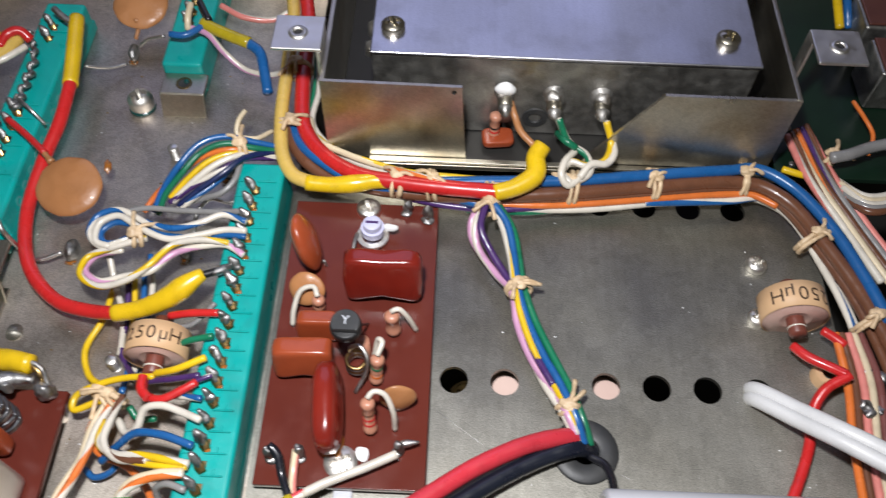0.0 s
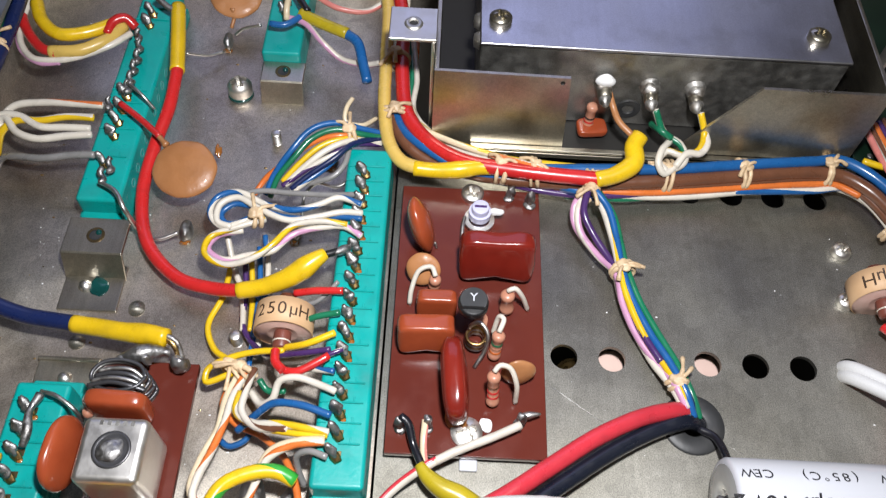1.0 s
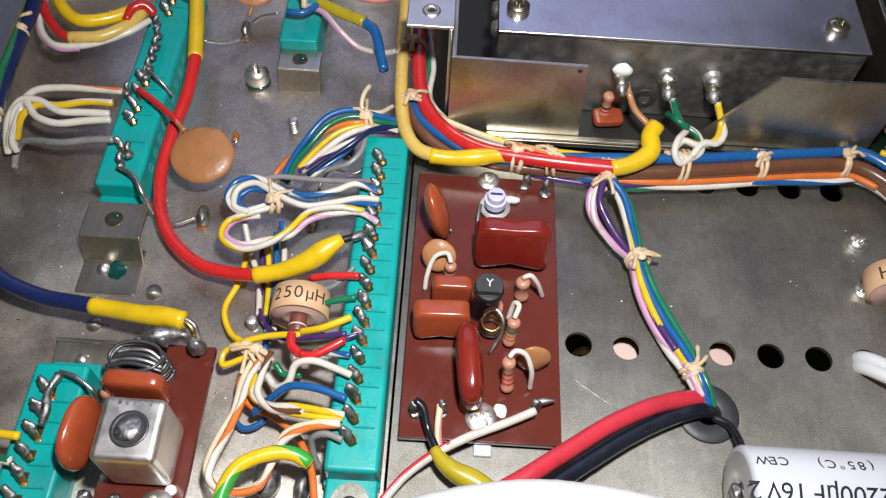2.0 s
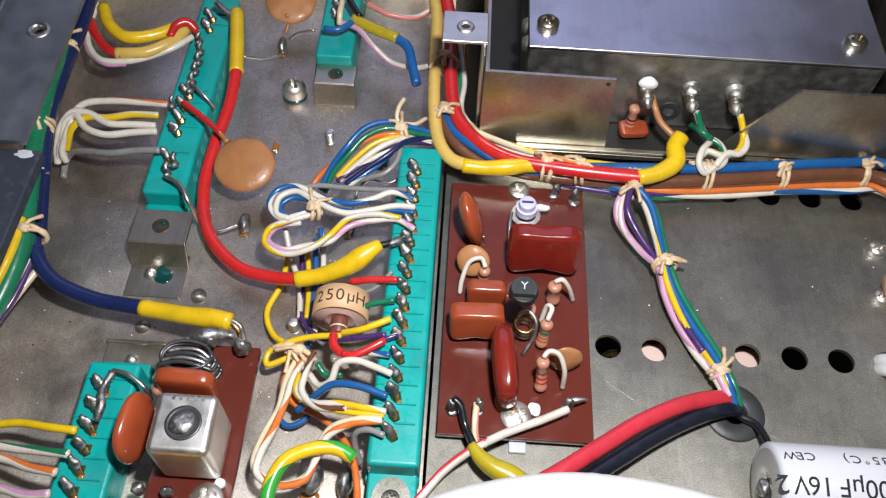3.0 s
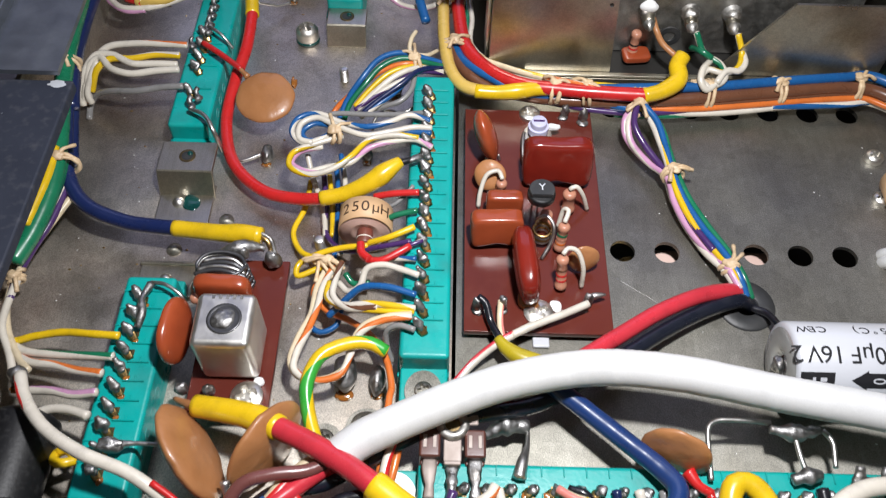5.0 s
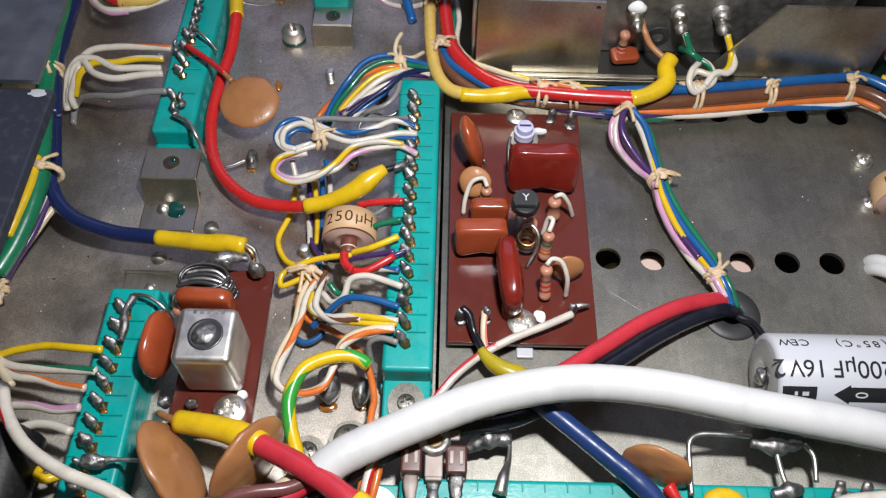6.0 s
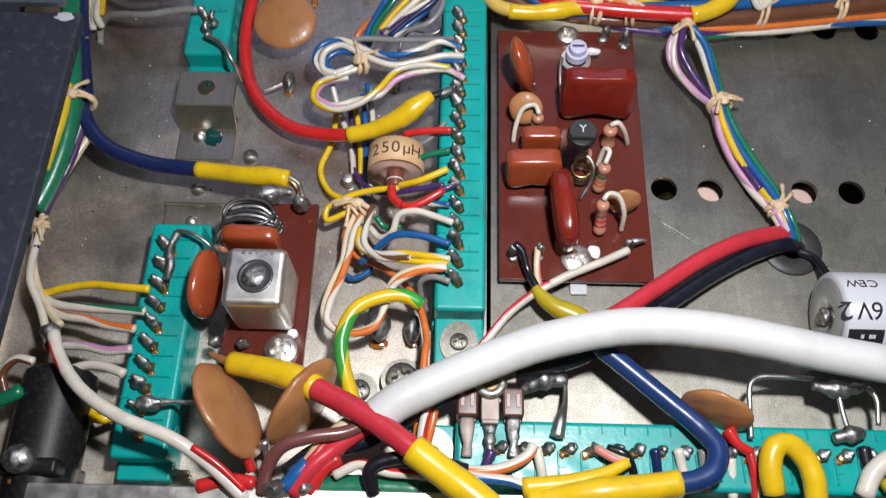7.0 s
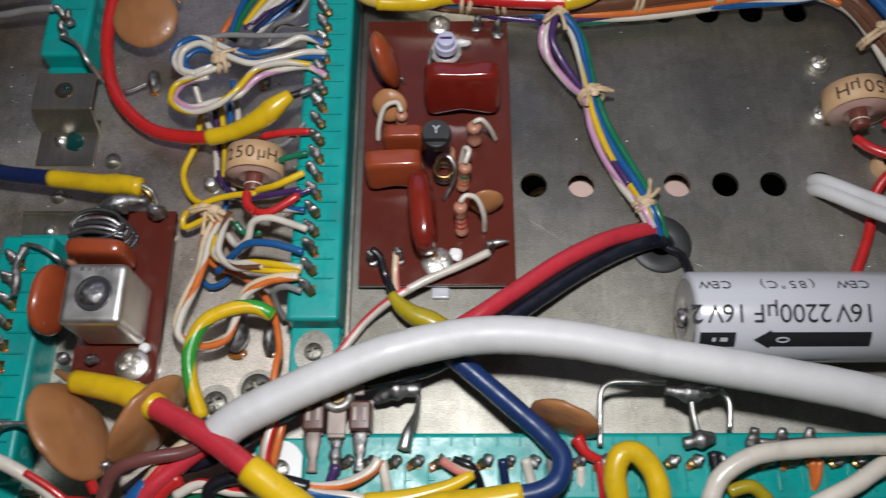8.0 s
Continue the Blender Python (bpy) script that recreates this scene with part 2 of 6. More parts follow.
def part(name, bm, material, parent=None, label="", smooth=True, data=None):
    if data is None:
        data = bpy.data.meshes.new(name)
        if smooth == "auto":
            bmesh.ops.recalc_face_normals(bm, faces=bm.faces)
        for f in bm.faces:
            f.smooth = bool(smooth)
        bm.transform(Matrix.Scale(MM, 4))
        bm.normal_update()
        turns = []
        if smooth == "auto":
            # normals weighted by area keep broad faces flat beside their small bevels
            area = {f: f.calc_area() for f in bm.faces}
            for f in bm.faces:
                for lp in f.loops:
                    s = Vector((0, 0, 0))
                    for g in lp.vert.link_faces:
                        if g.normal.dot(f.normal) > 0.55:
                            s += g.normal * area[g]
                    turns.append(s.normalized() if s.length > 0 else f.normal.copy())
        bm.to_mesh(data)
        if turns:
            data.normals_split_custom_set(turns)
        bm.free()
        for mat in material if isinstance(material, (list, tuple)) else [material]:
            data.materials.append(mat)
    ob = new(name, data)
    if parent:
        ob.parent = parent
        ob.matrix_parent_inverse = Matrix.Translation(-root_of(parent)) if parent.data is None else Matrix()
    return tagged(ob, label)


def solid(name, bm, material, label, category, group="", kind="", smooth="auto"):
    return tagged(part(name, bm, material, None, "", smooth), label, category, group, kind)


def rbox(bm, lo, hi, bevel=0.3, m=None, seg=2):
    c = [(a + b) / 2 for a, b in zip(lo, hi)]
    s = [abs(b - a) for a, b in zip(lo, hi)]
    g = bmesh.ops.create_cube(bm, size=1.0, matrix=Matrix.Translation(c) @ Matrix.Diagonal((*s, 1)))
    vs = set(g["verts"])
    if bevel:
        es = [e for e in bm.edges if e.verts[0] in vs and e.verts[1] in vs]
        out = bmesh.ops.bevel(bm, geom=es, offset=min(bevel, 0.45 * min(s)), segments=seg, profile=0.5, affect="EDGES")
        vs = {v for f in out["faces"] for v in f.verts} | {v for v in vs if v.is_valid}
        vs = {v for v in bm.verts if v in vs or any(w in vs for e in v.link_edges for w in e.verts)}
    if m is not None:
        bmesh.ops.transform(bm, matrix=m, verts=list(vs))
    return bm


def box(lo, hi, bevel=0.3, m=None, seg=2):
    return rbox(bmesh.new(), lo, hi, bevel, m, seg)


def lathe(profile, n=20, m=None, bm=None):
    """Turns (radius, height) pairs round the z axis."""
    bm = bm or bmesh.new()
    rings = []
    for r, z in profile:
        rings.append([bm.verts.new((r * math.cos(6.28318 * k / n), r * math.sin(6.28318 * k / n), z)) for k in range(n)] if r > 1e-6 else [bm.verts.new((0, 0, z))])
    if m is not None:
        for ring in rings:
            for v in ring:
                v.co = m @ v.co
    for a, b in zip(rings, rings[1:]):
        for k in range(n):
            j = (k + 1) % n
            if len(a) == 1 and len(b) > 1:
                bm.faces.new((a[0], b[k], b[j]))
            elif len(b) == 1 and len(a) > 1:
                bm.faces.new((a[k], b[0], a[j]))
            elif len(a) > 1:
                bm.faces.new((a[k], b[k], b[j], a[j]))
    bmesh.ops.recalc_face_normals(bm, faces=bm.faces)
    return bm


def smooth_path(pts, step=0.7):
    p = [Vector(q) for q in pts]
    if len(p) == 2:
        n = max(2, int((p[1] - p[0]).length / step))
        return [p[0].lerp(p[1], k / n) for k in range(n + 1)]
    p = [2 * p[0] - p[1]] + p + [2 * p[-1] - p[-2]]
    out = []
    for a, b, c, d in zip(p, p[1:], p[2:], p[3:]):
        n = max(2, int((c - b).length / step))
        ta, tb = (b - a).length ** 0.5 + 1e-4, (c - b).length ** 0.5 + 1e-4
        tc = (d - c).length ** 0.5 + 1e-4
        m1 = ((b - a) / ta - (c - a) / (ta + tb) + (c - b) / tb) * tb
        m2 = ((c - b) / tb - (d - b) / (tb + tc) + (d - c) / tc) * tb
        for k in range(n):
            s = k / n
            out.append((2 * s**3 - 3 * s**2 + 1) * b + (s**3 - 2 * s**2 + s) * m1 + (-2 * s**3 + 3 * s**2) * c + (s**3 - s**2) * m2)
    out.append(p[-2])
    return out


def tube(pts, r, sides=10, step=0.7, twist=0.0, stripe=0, bm=None, radii=None, wobble=0.0, cap=0.25):
    """Sweeps a round section along a smooth line through pts; every face in a turning stripe takes the second material."""
    bm = bm or bmesh.new()
    line = smooth_path(pts, step)
    n = len(line)
    side = Vector((0, 0, 1))
    rings, turn = [], 0.0
    for i, c in enumerate(line):
        d = (line[min(i + 1, n - 1)] - line[max(i - 1, 0)]).normalized()
        side = (side - side.dot(d) * d)
        if side.length < 1e-3:
            side = d.orthogonal()
        side.normalize()
        other = d.cross(side)
        rr = r
        if radii:
            f = i / (n - 1) * (len(radii) - 1)
            k = min(int(f), len(radii) - 2)
            rr = radii[k] + (radii[k + 1] - radii[k]) * (f - k)
        if wobble:
            rr *= 1 + wobble * noise.noise(c * 0.7)
        rings.append([bm.verts.new(c + rr * (math.cos(a + turn) * side + math.sin(a + turn) * other)) for a in (6.28318 * k / sides for k in range(sides))])
        turn += twist * step
    for a, b in zip(rings, rings[1:]):
        for k in range(sides):
            j = (k + 1) % sides
            f = bm.faces.new((a[k], a[j], b[j], b[k]))
            if (k + stripe // 2) % sides < stripe:
                f.material_index = 1
    for ring, end, sign in ((rings[0], line[0], -1), (rings[-1], line[-1], 1)):
        d = (line[1] - line[0] if sign < 0 else line[-1] - line[-2]).normalized()
        rr = (ring[0].co - end).length
        tip = bm.verts.new(end + d * sign * rr * cap)
        for k in range(sides):
            a, b = ring[k], ring[(k + 1) % sides]
            bm.faces.new((b, a, tip) if sign < 0 else (a, b, tip))
    return bm


def spade(pts, widths, thick, across, lumps=0.0):
    """A flattened tapering blade along pts, its broad side along the given direction."""
    bm = bmesh.new()
    line = smooth_path(pts, 0.35)
    n, sides, rings = len(line), 8, []
    for i, c in enumerate(line):
        d = (line[min(i + 1, n - 1)] - line[max(i - 1, 0)]).normalized()
        side = (across - across.dot(d) * d).normalized()
        other = d.cross(side)
        f = i / (n - 1) * (len(widths) - 1)
        k = min(int(f), len(widths) - 2)
        w = widths[k] + (widths[k + 1] - widths[k]) * (f - k)
        w *= 1 + lumps * noise.noise(c * 0.9)
        h = min(thick * (1 + lumps * noise.noise(c * 1.3 + Vector((9, 2, 4)))), w)
        rings.append([bm.verts.new(c + w * math.cos(a) * side + h * math.sin(a) * other) for a in (6.28318 * j / sides for j in range(sides))])
    for a, b in zip(rings, rings[1:]):
        for k in range(sides):
            j = (k + 1) % sides
            bm.faces.new((a[k], a[j], b[j], b[k]))
    bm.faces.new(rings[0][::-1])
    bm.faces.new(rings[-1])
    return bm


def wire(tone, pts, r=0.68, stripe=None, what="", name="wire", parent=None, twist=0.09, wide=3, group="", radii=None):
    """One insulated wire."""
    mats = [plastic(tone)] + ([plastic(stripe)] if stripe else [])
    bm = tube(pts, r, 12 if r > 1.2 else 9, 0.8 if r > 1.2 else 0.6, twist if stripe else 0.0, wide if stripe else 0, radii=radii, wobble=0.05)
    if parent:
        return part(name, bm, mats, parent, what)
    label = what or (f"thin {tone} insulated hook-up wire" + (f" with {stripe} stripe" if stripe else " with a dull sheen"))
    return solid(name, bm, mats, label, "cable" if "cable" in name else "wire", group, smooth=True)


def bare(pts, r=0.32, parent=None, name="lead", what="bare tinned copper lead wire, slightly bent", radii=None, mat=None):
    bm = tube(pts, r, 8, 0.5, radii=radii, wobble=0.08)
    if parent:
        return part(name, bm, mat or LEAD, parent)
    return solid("bare_" + name, bm, mat or LEAD, what, "wire", smooth=True)


def blob(at, r, squash=(1, 1, 1), seed=0.0, rough=0.22):
    """A lump of solder or lacquer."""
    bm = bmesh.new()
    bmesh.ops.create_icosphere(bm, subdivisions=3, radius=1.0)
    for v in bm.verts:
        k = 1 + rough * noise.noise(v.co * 1.3 + Vector((seed, seed * 0.7, 3.1 * seed)))
        v.co = Vector(at) + Vector([v.co[i] * k * r * squash[i] for i in range(3)])
    return bm


def facing(p, d):
    """A frame at p whose z axis points along d."""
    return Matrix.Translation(p) @ Vector(d).to_track_quat("Z", "Y").to_matrix().to_4x4()


def plate_with_holes(outline, holes, z, thick, name, mat):
    """A sheet with openings through it: holes are (x, y, radius)."""
    bm = bmesh.new()
    loops = [[(x, y) for x, y in outline]] + [[(x + r * math.cos(a), y + r * math.sin(a)) for a in (6.28318 * k / 28 for k in range(28))] for x, y, r in holes]
    edges = []
    for lp in loops:
        vs = [bm.verts.new((x, y, z)) for x, y in lp]
        edges += [bm.edges.new((vs[k], vs[(k + 1) % len(vs)])) for k in range(len(vs))]
    bmesh.ops.triangle_fill(bm, edges=edges, use_beauty=True)
    g = bmesh.ops.extrude_face_region(bm, geom=list(bm.faces))
    for v in g["geom"]:
        if isinstance(v, bmesh.types.BMVert):
            v.co.z -= thick
    bmesh.ops.recalc_face_normals(bm, faces=bm.faces)
    return part(name, bm, mat, None, "", False)


def letters(text, at, size, m, mat, parent, name="marking", squash=1.0):
    """Writing as thin raised ink, in the built-in face."""
    c = bpy.data.curves.new(name, "FONT")
    c.body, c.size, c.align_x, c.align_y = text, size * MM, "CENTER", "CENTER"
    c.extrude = 0.02 * MM
    ob = bpy.data.objects.new(name + "_tmp", c)
    me = bpy.data.meshes.new_from_object(ob)
    bpy.data.objects.remove(ob)
    mm = m.copy()
    mm.translation = mm.translation * MM
    me.transform(mm @ Matrix.Diagonal((squash, 1, 1, 1)))
    me.materials.append(mat)
    return part(name, None, mat, parent, data=me)

# ---- the chassis ----
FLOOR_Z = -3.5
tagged(plate_with_holes([(-98, -70), (-2.2, -70), (-2.2, 150), (-98, 150)], [], FLOOR_Z, 1.2, "floor", CHASSIS), "zinc-plated steel chassis floor, dusty and dull", "chassis", kind="structure")
row = [(34.7 + 9.75 * k, 22.6, 2.75) for k in range(7)]
back_row = [(35.9 + 9.8 * k, 65.3, 2.7) for k in range(7)]
tagged(plate_with_holes([(-1.5, 72), (-1.5, -17.8), (-13.5, -17.8), (-21, -20.5), (-23, -70), (111, -70), (111, 66), (108, 72)], row + back_row + [(59.2, 9.5, 4.6)], 0.0, 1.0, "metal_plate", ZINC), "zinc-plated steel cover plate with ventilation holes", "panel", kind="structure")
# sheet added below the plate; its dark colour stands for unlit depth
solid("void_floor", box((-10, -75, -34), (170, 165, -32), 0), DARK, "dark sheet added for the unlit space under the plate", "tray", kind="structure")
solid("wall_left", box((-99.2, -70, -34), (-98, 157.8, 19), 0.2), CHASSIS, "dull plated chassis side wall", "wall", kind="structure")
solid("wall_back", box((-120, 158, -34), (170, 160, 30), 0.2), CHASSIS, "dull plated chassis back wall", "wall", kind="structure")
for k, (x0, x1) in enumerate(((39.5, 54), (55, 73))):
    solid("paper_coil", box((x0, 17.5, -12), (x1, 28, -6), 1.5), PINKISH, "pale pink paper-wrapped coil under the vent holes", "coil", "coils under the plate")
solid("copper_coil", lathe([(0, -12), (4, -12), (4.4, -6), (3, -4.5), (0, -4.5)], 20, Matrix.Translation((38.0, 21, 0))), BRASS, "copper-coloured winding under the vent hole", "coil")


def screw(at, r=3.0, h=2.0, label="slotted cross-head steel machine screw", washer=0.0, up=(0, 0, 1), mat=None, cross=True, category="screw", parent=None, turn=0.4):
    m = facing(at, up)
    bm = bmesh.new()
    n, rings = 32, 9
    prev = None
    for i in range(rings + 1):
        f = i / rings
        ring = []
        for k in range(n):
            a = 6.28318 * k / n
            x, y = r * f * math.cos(a), r * f * math.sin(a)
            z = h * math.sqrt(max(0.0, 1 - (f * 0.86) ** 2.4))
            u, v = x * math.cos(turn) + y * math.sin(turn), -x * math.sin(turn) + y * math.cos(turn)
            wide = 0.17 * r
            if f < 0.64 and (abs(u) < wide or (cross and abs(v) < wide)):
                z -= 0.75 * h
            ring.append(bm.verts.new(m @ Vector((x, y, z))))
            if i == 0:
                break
        if prev:
            for k in range(n):
                j = (k + 1) % n
                if len(prev) == 1:
                    bm.faces.new((prev[0], ring[k], ring[j]))
                else:
                    bm.faces.new((prev[k], ring[k], ring[j], prev[j]))
        prev = ring
    base = [bm.verts.new(m @ Vector((r * math.cos(6.28318 * k / n), r * math.sin(6.28318 * k / n), 0))) for k in range(n)]
    for k in range(n):
        bm.faces.new((prev[k], base[k], base[(k + 1) % n], prev[(k + 1) % n]))
    bmesh.ops.recalc_face_normals(bm, faces=bm.faces)
    if parent:
        return part("screw", bm, mat or STEEL, parent, "", "auto")
    t = thing("screw", label, category, at, "screws")
    part("head", bm, mat or STEEL, t, "", "auto")
    if washer:
        part("washer", lathe([(r * 0.5, 0.02), (washer, 0.02), (washer, 0.5), (r * 0.5, 0.55)], 28, m @ Matrix.Translation((0, 0, -0.35))), ZINC, t, "", "auto")
    return t


def stud(at, r=1.3, h=4.0, label="threaded steel bolt end poking through the chassis", lean=(0, 0, 1)):
    m = facing(at, lean)
    prof = [(0, h), (r * 0.75, h)]
    k = h - 0.2
    while k > 0.3:
        prof += [(r, k), (r * 0.8, k - 0.25)]
        k -= 0.5
    prof += [(r, 0)]
    return solid("bolt", lathe(prof, 14, m), STEEL, label, "bolt", "bolt ends")


def lump(at, r, squash=(1, 1, 1), seed=0.0, label="shiny lump of solder on a tinned lug", flux=True):
    t = thing("solder_lug", label, "solder joint", at, "solder lugs")
    x, y, z = at
    part("lug", box((x - r * 0.55, y - r * 1.5, z - 0.1), (x + r * 0.55, y + r * 0.9, z + 0.5), 0.15), TINNED, t, "", "auto")
    part("solder", blob((x, y + 0.2 * r, z + r * squash[2] * 0.8), r, squash, seed), SOLDER, t)
    if flux:
        part("flux", blob((x, y - r * 1.1, z + 0.25), r * 0.62, (1.1, 0.8, 0.35), seed + 5), FLUX, t, "amber flux residue")
    return t


# ---- teal edge connectors ----
def connector(label, m, length, width, top, base, pins, feet, ribs=True, mark=False, lift=1.0):
    """Built along local y from the origin, pins towards local -x."""
    t = thing("edge_connector", label, "connector", m @ Vector((width / 2, length / 2, base)), "edge connectors")
    part("body", box((0, 0, base), (width, length, top), 0.9, m, 3), TEAL, t, "", "auto")
    part("skirt", box((-0.5, -0.6, base), (width + 0.05, length + 0.6, base + (top - base) * 0.34), 0.3, m), TEAL, t, "", "auto")
    for y in pins:
        if ribs:
            part("rib", box((width * 0.46, y + 1.72, top - 0.1), (width * 0.86, y + 2.05, top + 0.45), 0.12, m, 1), TEAL, t, "", False)
            part("rib", box((width * 0.03, y + 1.72, top - 0.1), (width * 0.20, y + 1.98, top + 0.28), 0.1, m, 1), TEAL, t, "", False)
            part("rib", box((width * 0.66, y + 2.0, top - 0.1), (width * 0.70, y + 3.1, top + 0.2), 0.06, m, 1), TEAL, t, "", False)
        part("socket", box((width * 0.34, y - 0.6, top - 0.1), (width * 0.54, y + 0.6, top + 0.05), 0.05, m, 1), DARK_BRASS, t, "brass contact", False)
        s = noise.noise(Vector((y * 1.7, width, 0.3)))
        u = noise.noise(Vector((y * 2.3, width, 7.7)))
        # a flat tag that rises from its socket, dull solder over most of it, amber flux at its foot
        low = Vector((width * 0.50, y - 1.5, top + 0.1))
        mid = Vector((width * (0.44 - 0.05 * lift) + 0.3 * u, y + 0.1 + 0.4 * s, top + 1.3 * lift + 0.3))
        tip = Vector((width * (0.44 - 0.16 * lift) + 0.4 * s, y + 1.15 + 0.9 * u, top + 2.5 * lift + 0.4))
        pin = part("pin", spade([m @ p for p in (low, low.lerp(mid, 0.5), mid)], (0.75, 0.95, 0.7), 0.25, m.to_3x3() @ Vector((1, 0.25, 0))), BRASS, t)
        part("solder", spade([m @ p for p in (low.lerp(mid, 0.45), mid.lerp(low, 0.2), mid, mid.lerp(tip, 0.55), tip)], (0.45, 0.95 + 0.3 * s, 1.15 + 0.4 * u, 0.85 - 0.3 * s, 0.4), 0.55, m.to_3x3() @ Vector((1, 0.3 + 0.5 * u, 0.2)), 0.5), SOLDER, pin)
        if u > -0.15:
            part("flux", blob(m @ (low + Vector((0.1, 0.1, 0.12))), 0.62 + 0.25 * u, (0.9, 1.1, 0.4), y, 0.4), FLUX, pin)
    for y0, y1, dz, hole in feet:
        part("foot", box((0.2, y0, base), (width - 0.2, y1, base + dz), 0.5, m), TEAL, t, "", "auto")
        if hole:
            c = m @ Vector((width / 2, (y0 + y1) / 2, base + dz))
            part("washer", lathe([(0.8, 0), (width * 0.37, 0), (width * 0.37, 0.5), (0.8, 0.6)], 30, Matrix.Translation(c) @ Matrix.Diagonal((1, 1.18, 1, 1))), WHITE_PAINT if hole == 2 else ZINC, t, "", "auto")
            screw(c + Vector((0, 0, 0.5)), 1.7, 0.9, parent=t, mat=ZINC)
    if mark:
        for k in range(9):
            y = length * 0.12 + k * 4.2
            part("marking", lathe([(0.8, 0), (0.8, 0.06), (1.15, 0.06), (1.15, 0)], 14, m @ Matrix.Translation((width + 0.0, y, (top + base) / 2 + 0.4)) @ Matrix.Rotation(1.5708, 4, "Y")), FAINT_INK, t, "faint moulded ring mark", False)
    return t


LONG = Matrix.Translation((-12.5, -8.4, 0))
connector("long teal edge connector with soldered tags, along the board", LONG, 76.0, 9.7, 7.5, FLOOR_Z, [6.2 + 3.92 * k for k in range(17)], [(-10.0, 0.5, 6.0, 1)])
connector("teal edge connector with twisted solder joints, beside a red cable", Matrix.Translation((-69.8, 51.4, 0)), 66.0, 9.8, 5.2, FLOOR_Z, [6 + 3.96 * k for k in (1, 3, 4, 5, 6, 12, 13)], [(-3.0, 0.5, 4.0, 0)], mark=True)
connector("short teal edge connector held by a steel bracket", Matrix.Translation((-37.2, 98.0, 0)), 45.0, 9.6, 5.0, FLOOR_Z, [14 + 3.96 * k for k in range(6)], [(-4.0, 0.5, 3.4, 0)], ribs=False)
connector("teal edge connector beside the small board, wires on its tags", Matrix.Translation((-68.9, -36.6, 0)), 46.3, 10.2, 5.2, FLOOR_Z, [5.0 + 3.96 * k for k in range(10)], [(-3.0, 0.5, 4.0, 0), (45.6, 49, 3.0, 0)], mark=True)
ACROSS = Matrix(((0, 1, 0, -8.0), (-1, 0, 0, -28.6), (0, 0, 1, 0), (0, 0, 0, 1)))
connector("teal edge connector across the front, crowded with soldered wires", ACROSS, 104.0, 11.5, 7.0, 0.0, [8.0 + 3.96 * k for k in range(24)], [(-9.0, 0.5, 3.0, 2)], lift=0.35)


def bracket(at, w, d, h, label, foot=9.0, hole=True):
    """A bent steel strip: a raised tab, a drop and a foot on the chassis."""
    x, y, z = at
    t = thing("bracket", label, "bracket", at, "mounting brackets")
    bm = bmesh.new()
    rbox(bm, (x - w / 2, y - d, z + h - 0.8), (x + w / 2, y, z + h), 0.25)
    part("tab", bm, TINNED, t, "", "auto")
    slope = Matrix.Translation((0, y - d, z + h)) @ Matrix.Rotation(radians(-24 if h > 4 else 0), 4, "X") @ Matrix.Translation((0, d - y, -z - h))
    part("drop", box((x - w / 2, y - d - 0.05, z - (0.5 if h > 4 else 0)), (x + w / 2, y - d + 0.75, z + h - 0.1), 0.25, slope), TINNED, t, "", "auto")
    if foot:
        part("foot", box((x - w / 2 + 0.2, y - d - foot, z), (x + w / 2 - 0.2, y - d + 0.6, z + 0.7), 0.25), TINNED, t, "", "auto")
        part("rivet", lathe([(0, 1.9), (0.9, 1.8), (1.5, 0.7)], 16, Matrix.Translation((x - (1.6 if hole else 0), y - d - foot * 0.45, z))), STEEL, t)
        if hole:
            part("lock_paint", blob((x + 1.3, y - d - foot * 0.45, z + 0.7), 2.1, (1.0, 1.1, 0.16), 3, 0.3), LOCK_GREEN, t, "dark green lock paint")
    if hole:
        part("hole_rim", lathe([(1.3, 0.0), (1.9, 0.0), (1.9, 0.12), (1.3, 0.12)], 20, Matrix.Translation((x, y - d * 0.5, z + h))), DARK_BRASS, t, "", False)
        part("hole", lathe([(0, 0.06), (1.5, 0.06), (1.5, 0)], 20, Matrix.Translation((x, y - d * 0.5, z + h))), RUBBER, t, "dark screw hole", False)
        part("screw_tip", lathe([(0, 0.5), (0.5, 0.4), (0.7, 0)], 14, Matrix.Translation((x + 0.5, y - d * 0.42, z + h))), LOCK_GREEN, t)
    return t


bracket((-63.9, 48.4, FLOOR_Z), 12.8, 8.8, 6.4, "bent plated steel bracket at a connector's end", 10.5)
bracket((-31.6, 98.0, FLOOR_Z), 10.4, 6.6, 5.6, "bright steel bracket clamping the short connector", 0)
bracket((-64.0, 18.4, FLOOR_Z), 12.5, 0.9, 1.2, "flat plated steel tab riveted beside the connector", 8.0, False)
bracket((-62.5, -37.2, FLOOR_Z), 13.0, 0.9, 2.6, "plated steel foot under the connector's end", 8.0, False)

# ---- screws, bolt ends and solder lugs on the chassis floor ----
green_screw = screw((-42.2, 91.8, FLOOR_Z + 0.7), 3.0, 4.2, "round cross-head steel screw on a green lock washer")
part("lock_washer", lathe([(1, 0), (3.2, 0), (3.0, 0.7), (1, 0.7)], 24, Matrix.Translation((-42.2, 91.6, FLOOR_Z))), LOCK_GREEN, green_screw)
for p in ((-31.1, 76.9, -3.5), (-31.8, 23.8, -3.5)):
    stud(p, 1.15, 3.6)
for p in ((-53.9, 30.6, -3.5), (-64, 22.1, -3.5), (-53.8, 30.2, -3.5)):
    solid("rivet", lathe([(0, 1.3), (1.0, 1.15), (1.65, 0.3), (1.7, 0)], 18, Matrix.Translation(p)), ZINC, "domed steel rivet in the chassis floor", "rivet", "rivets")
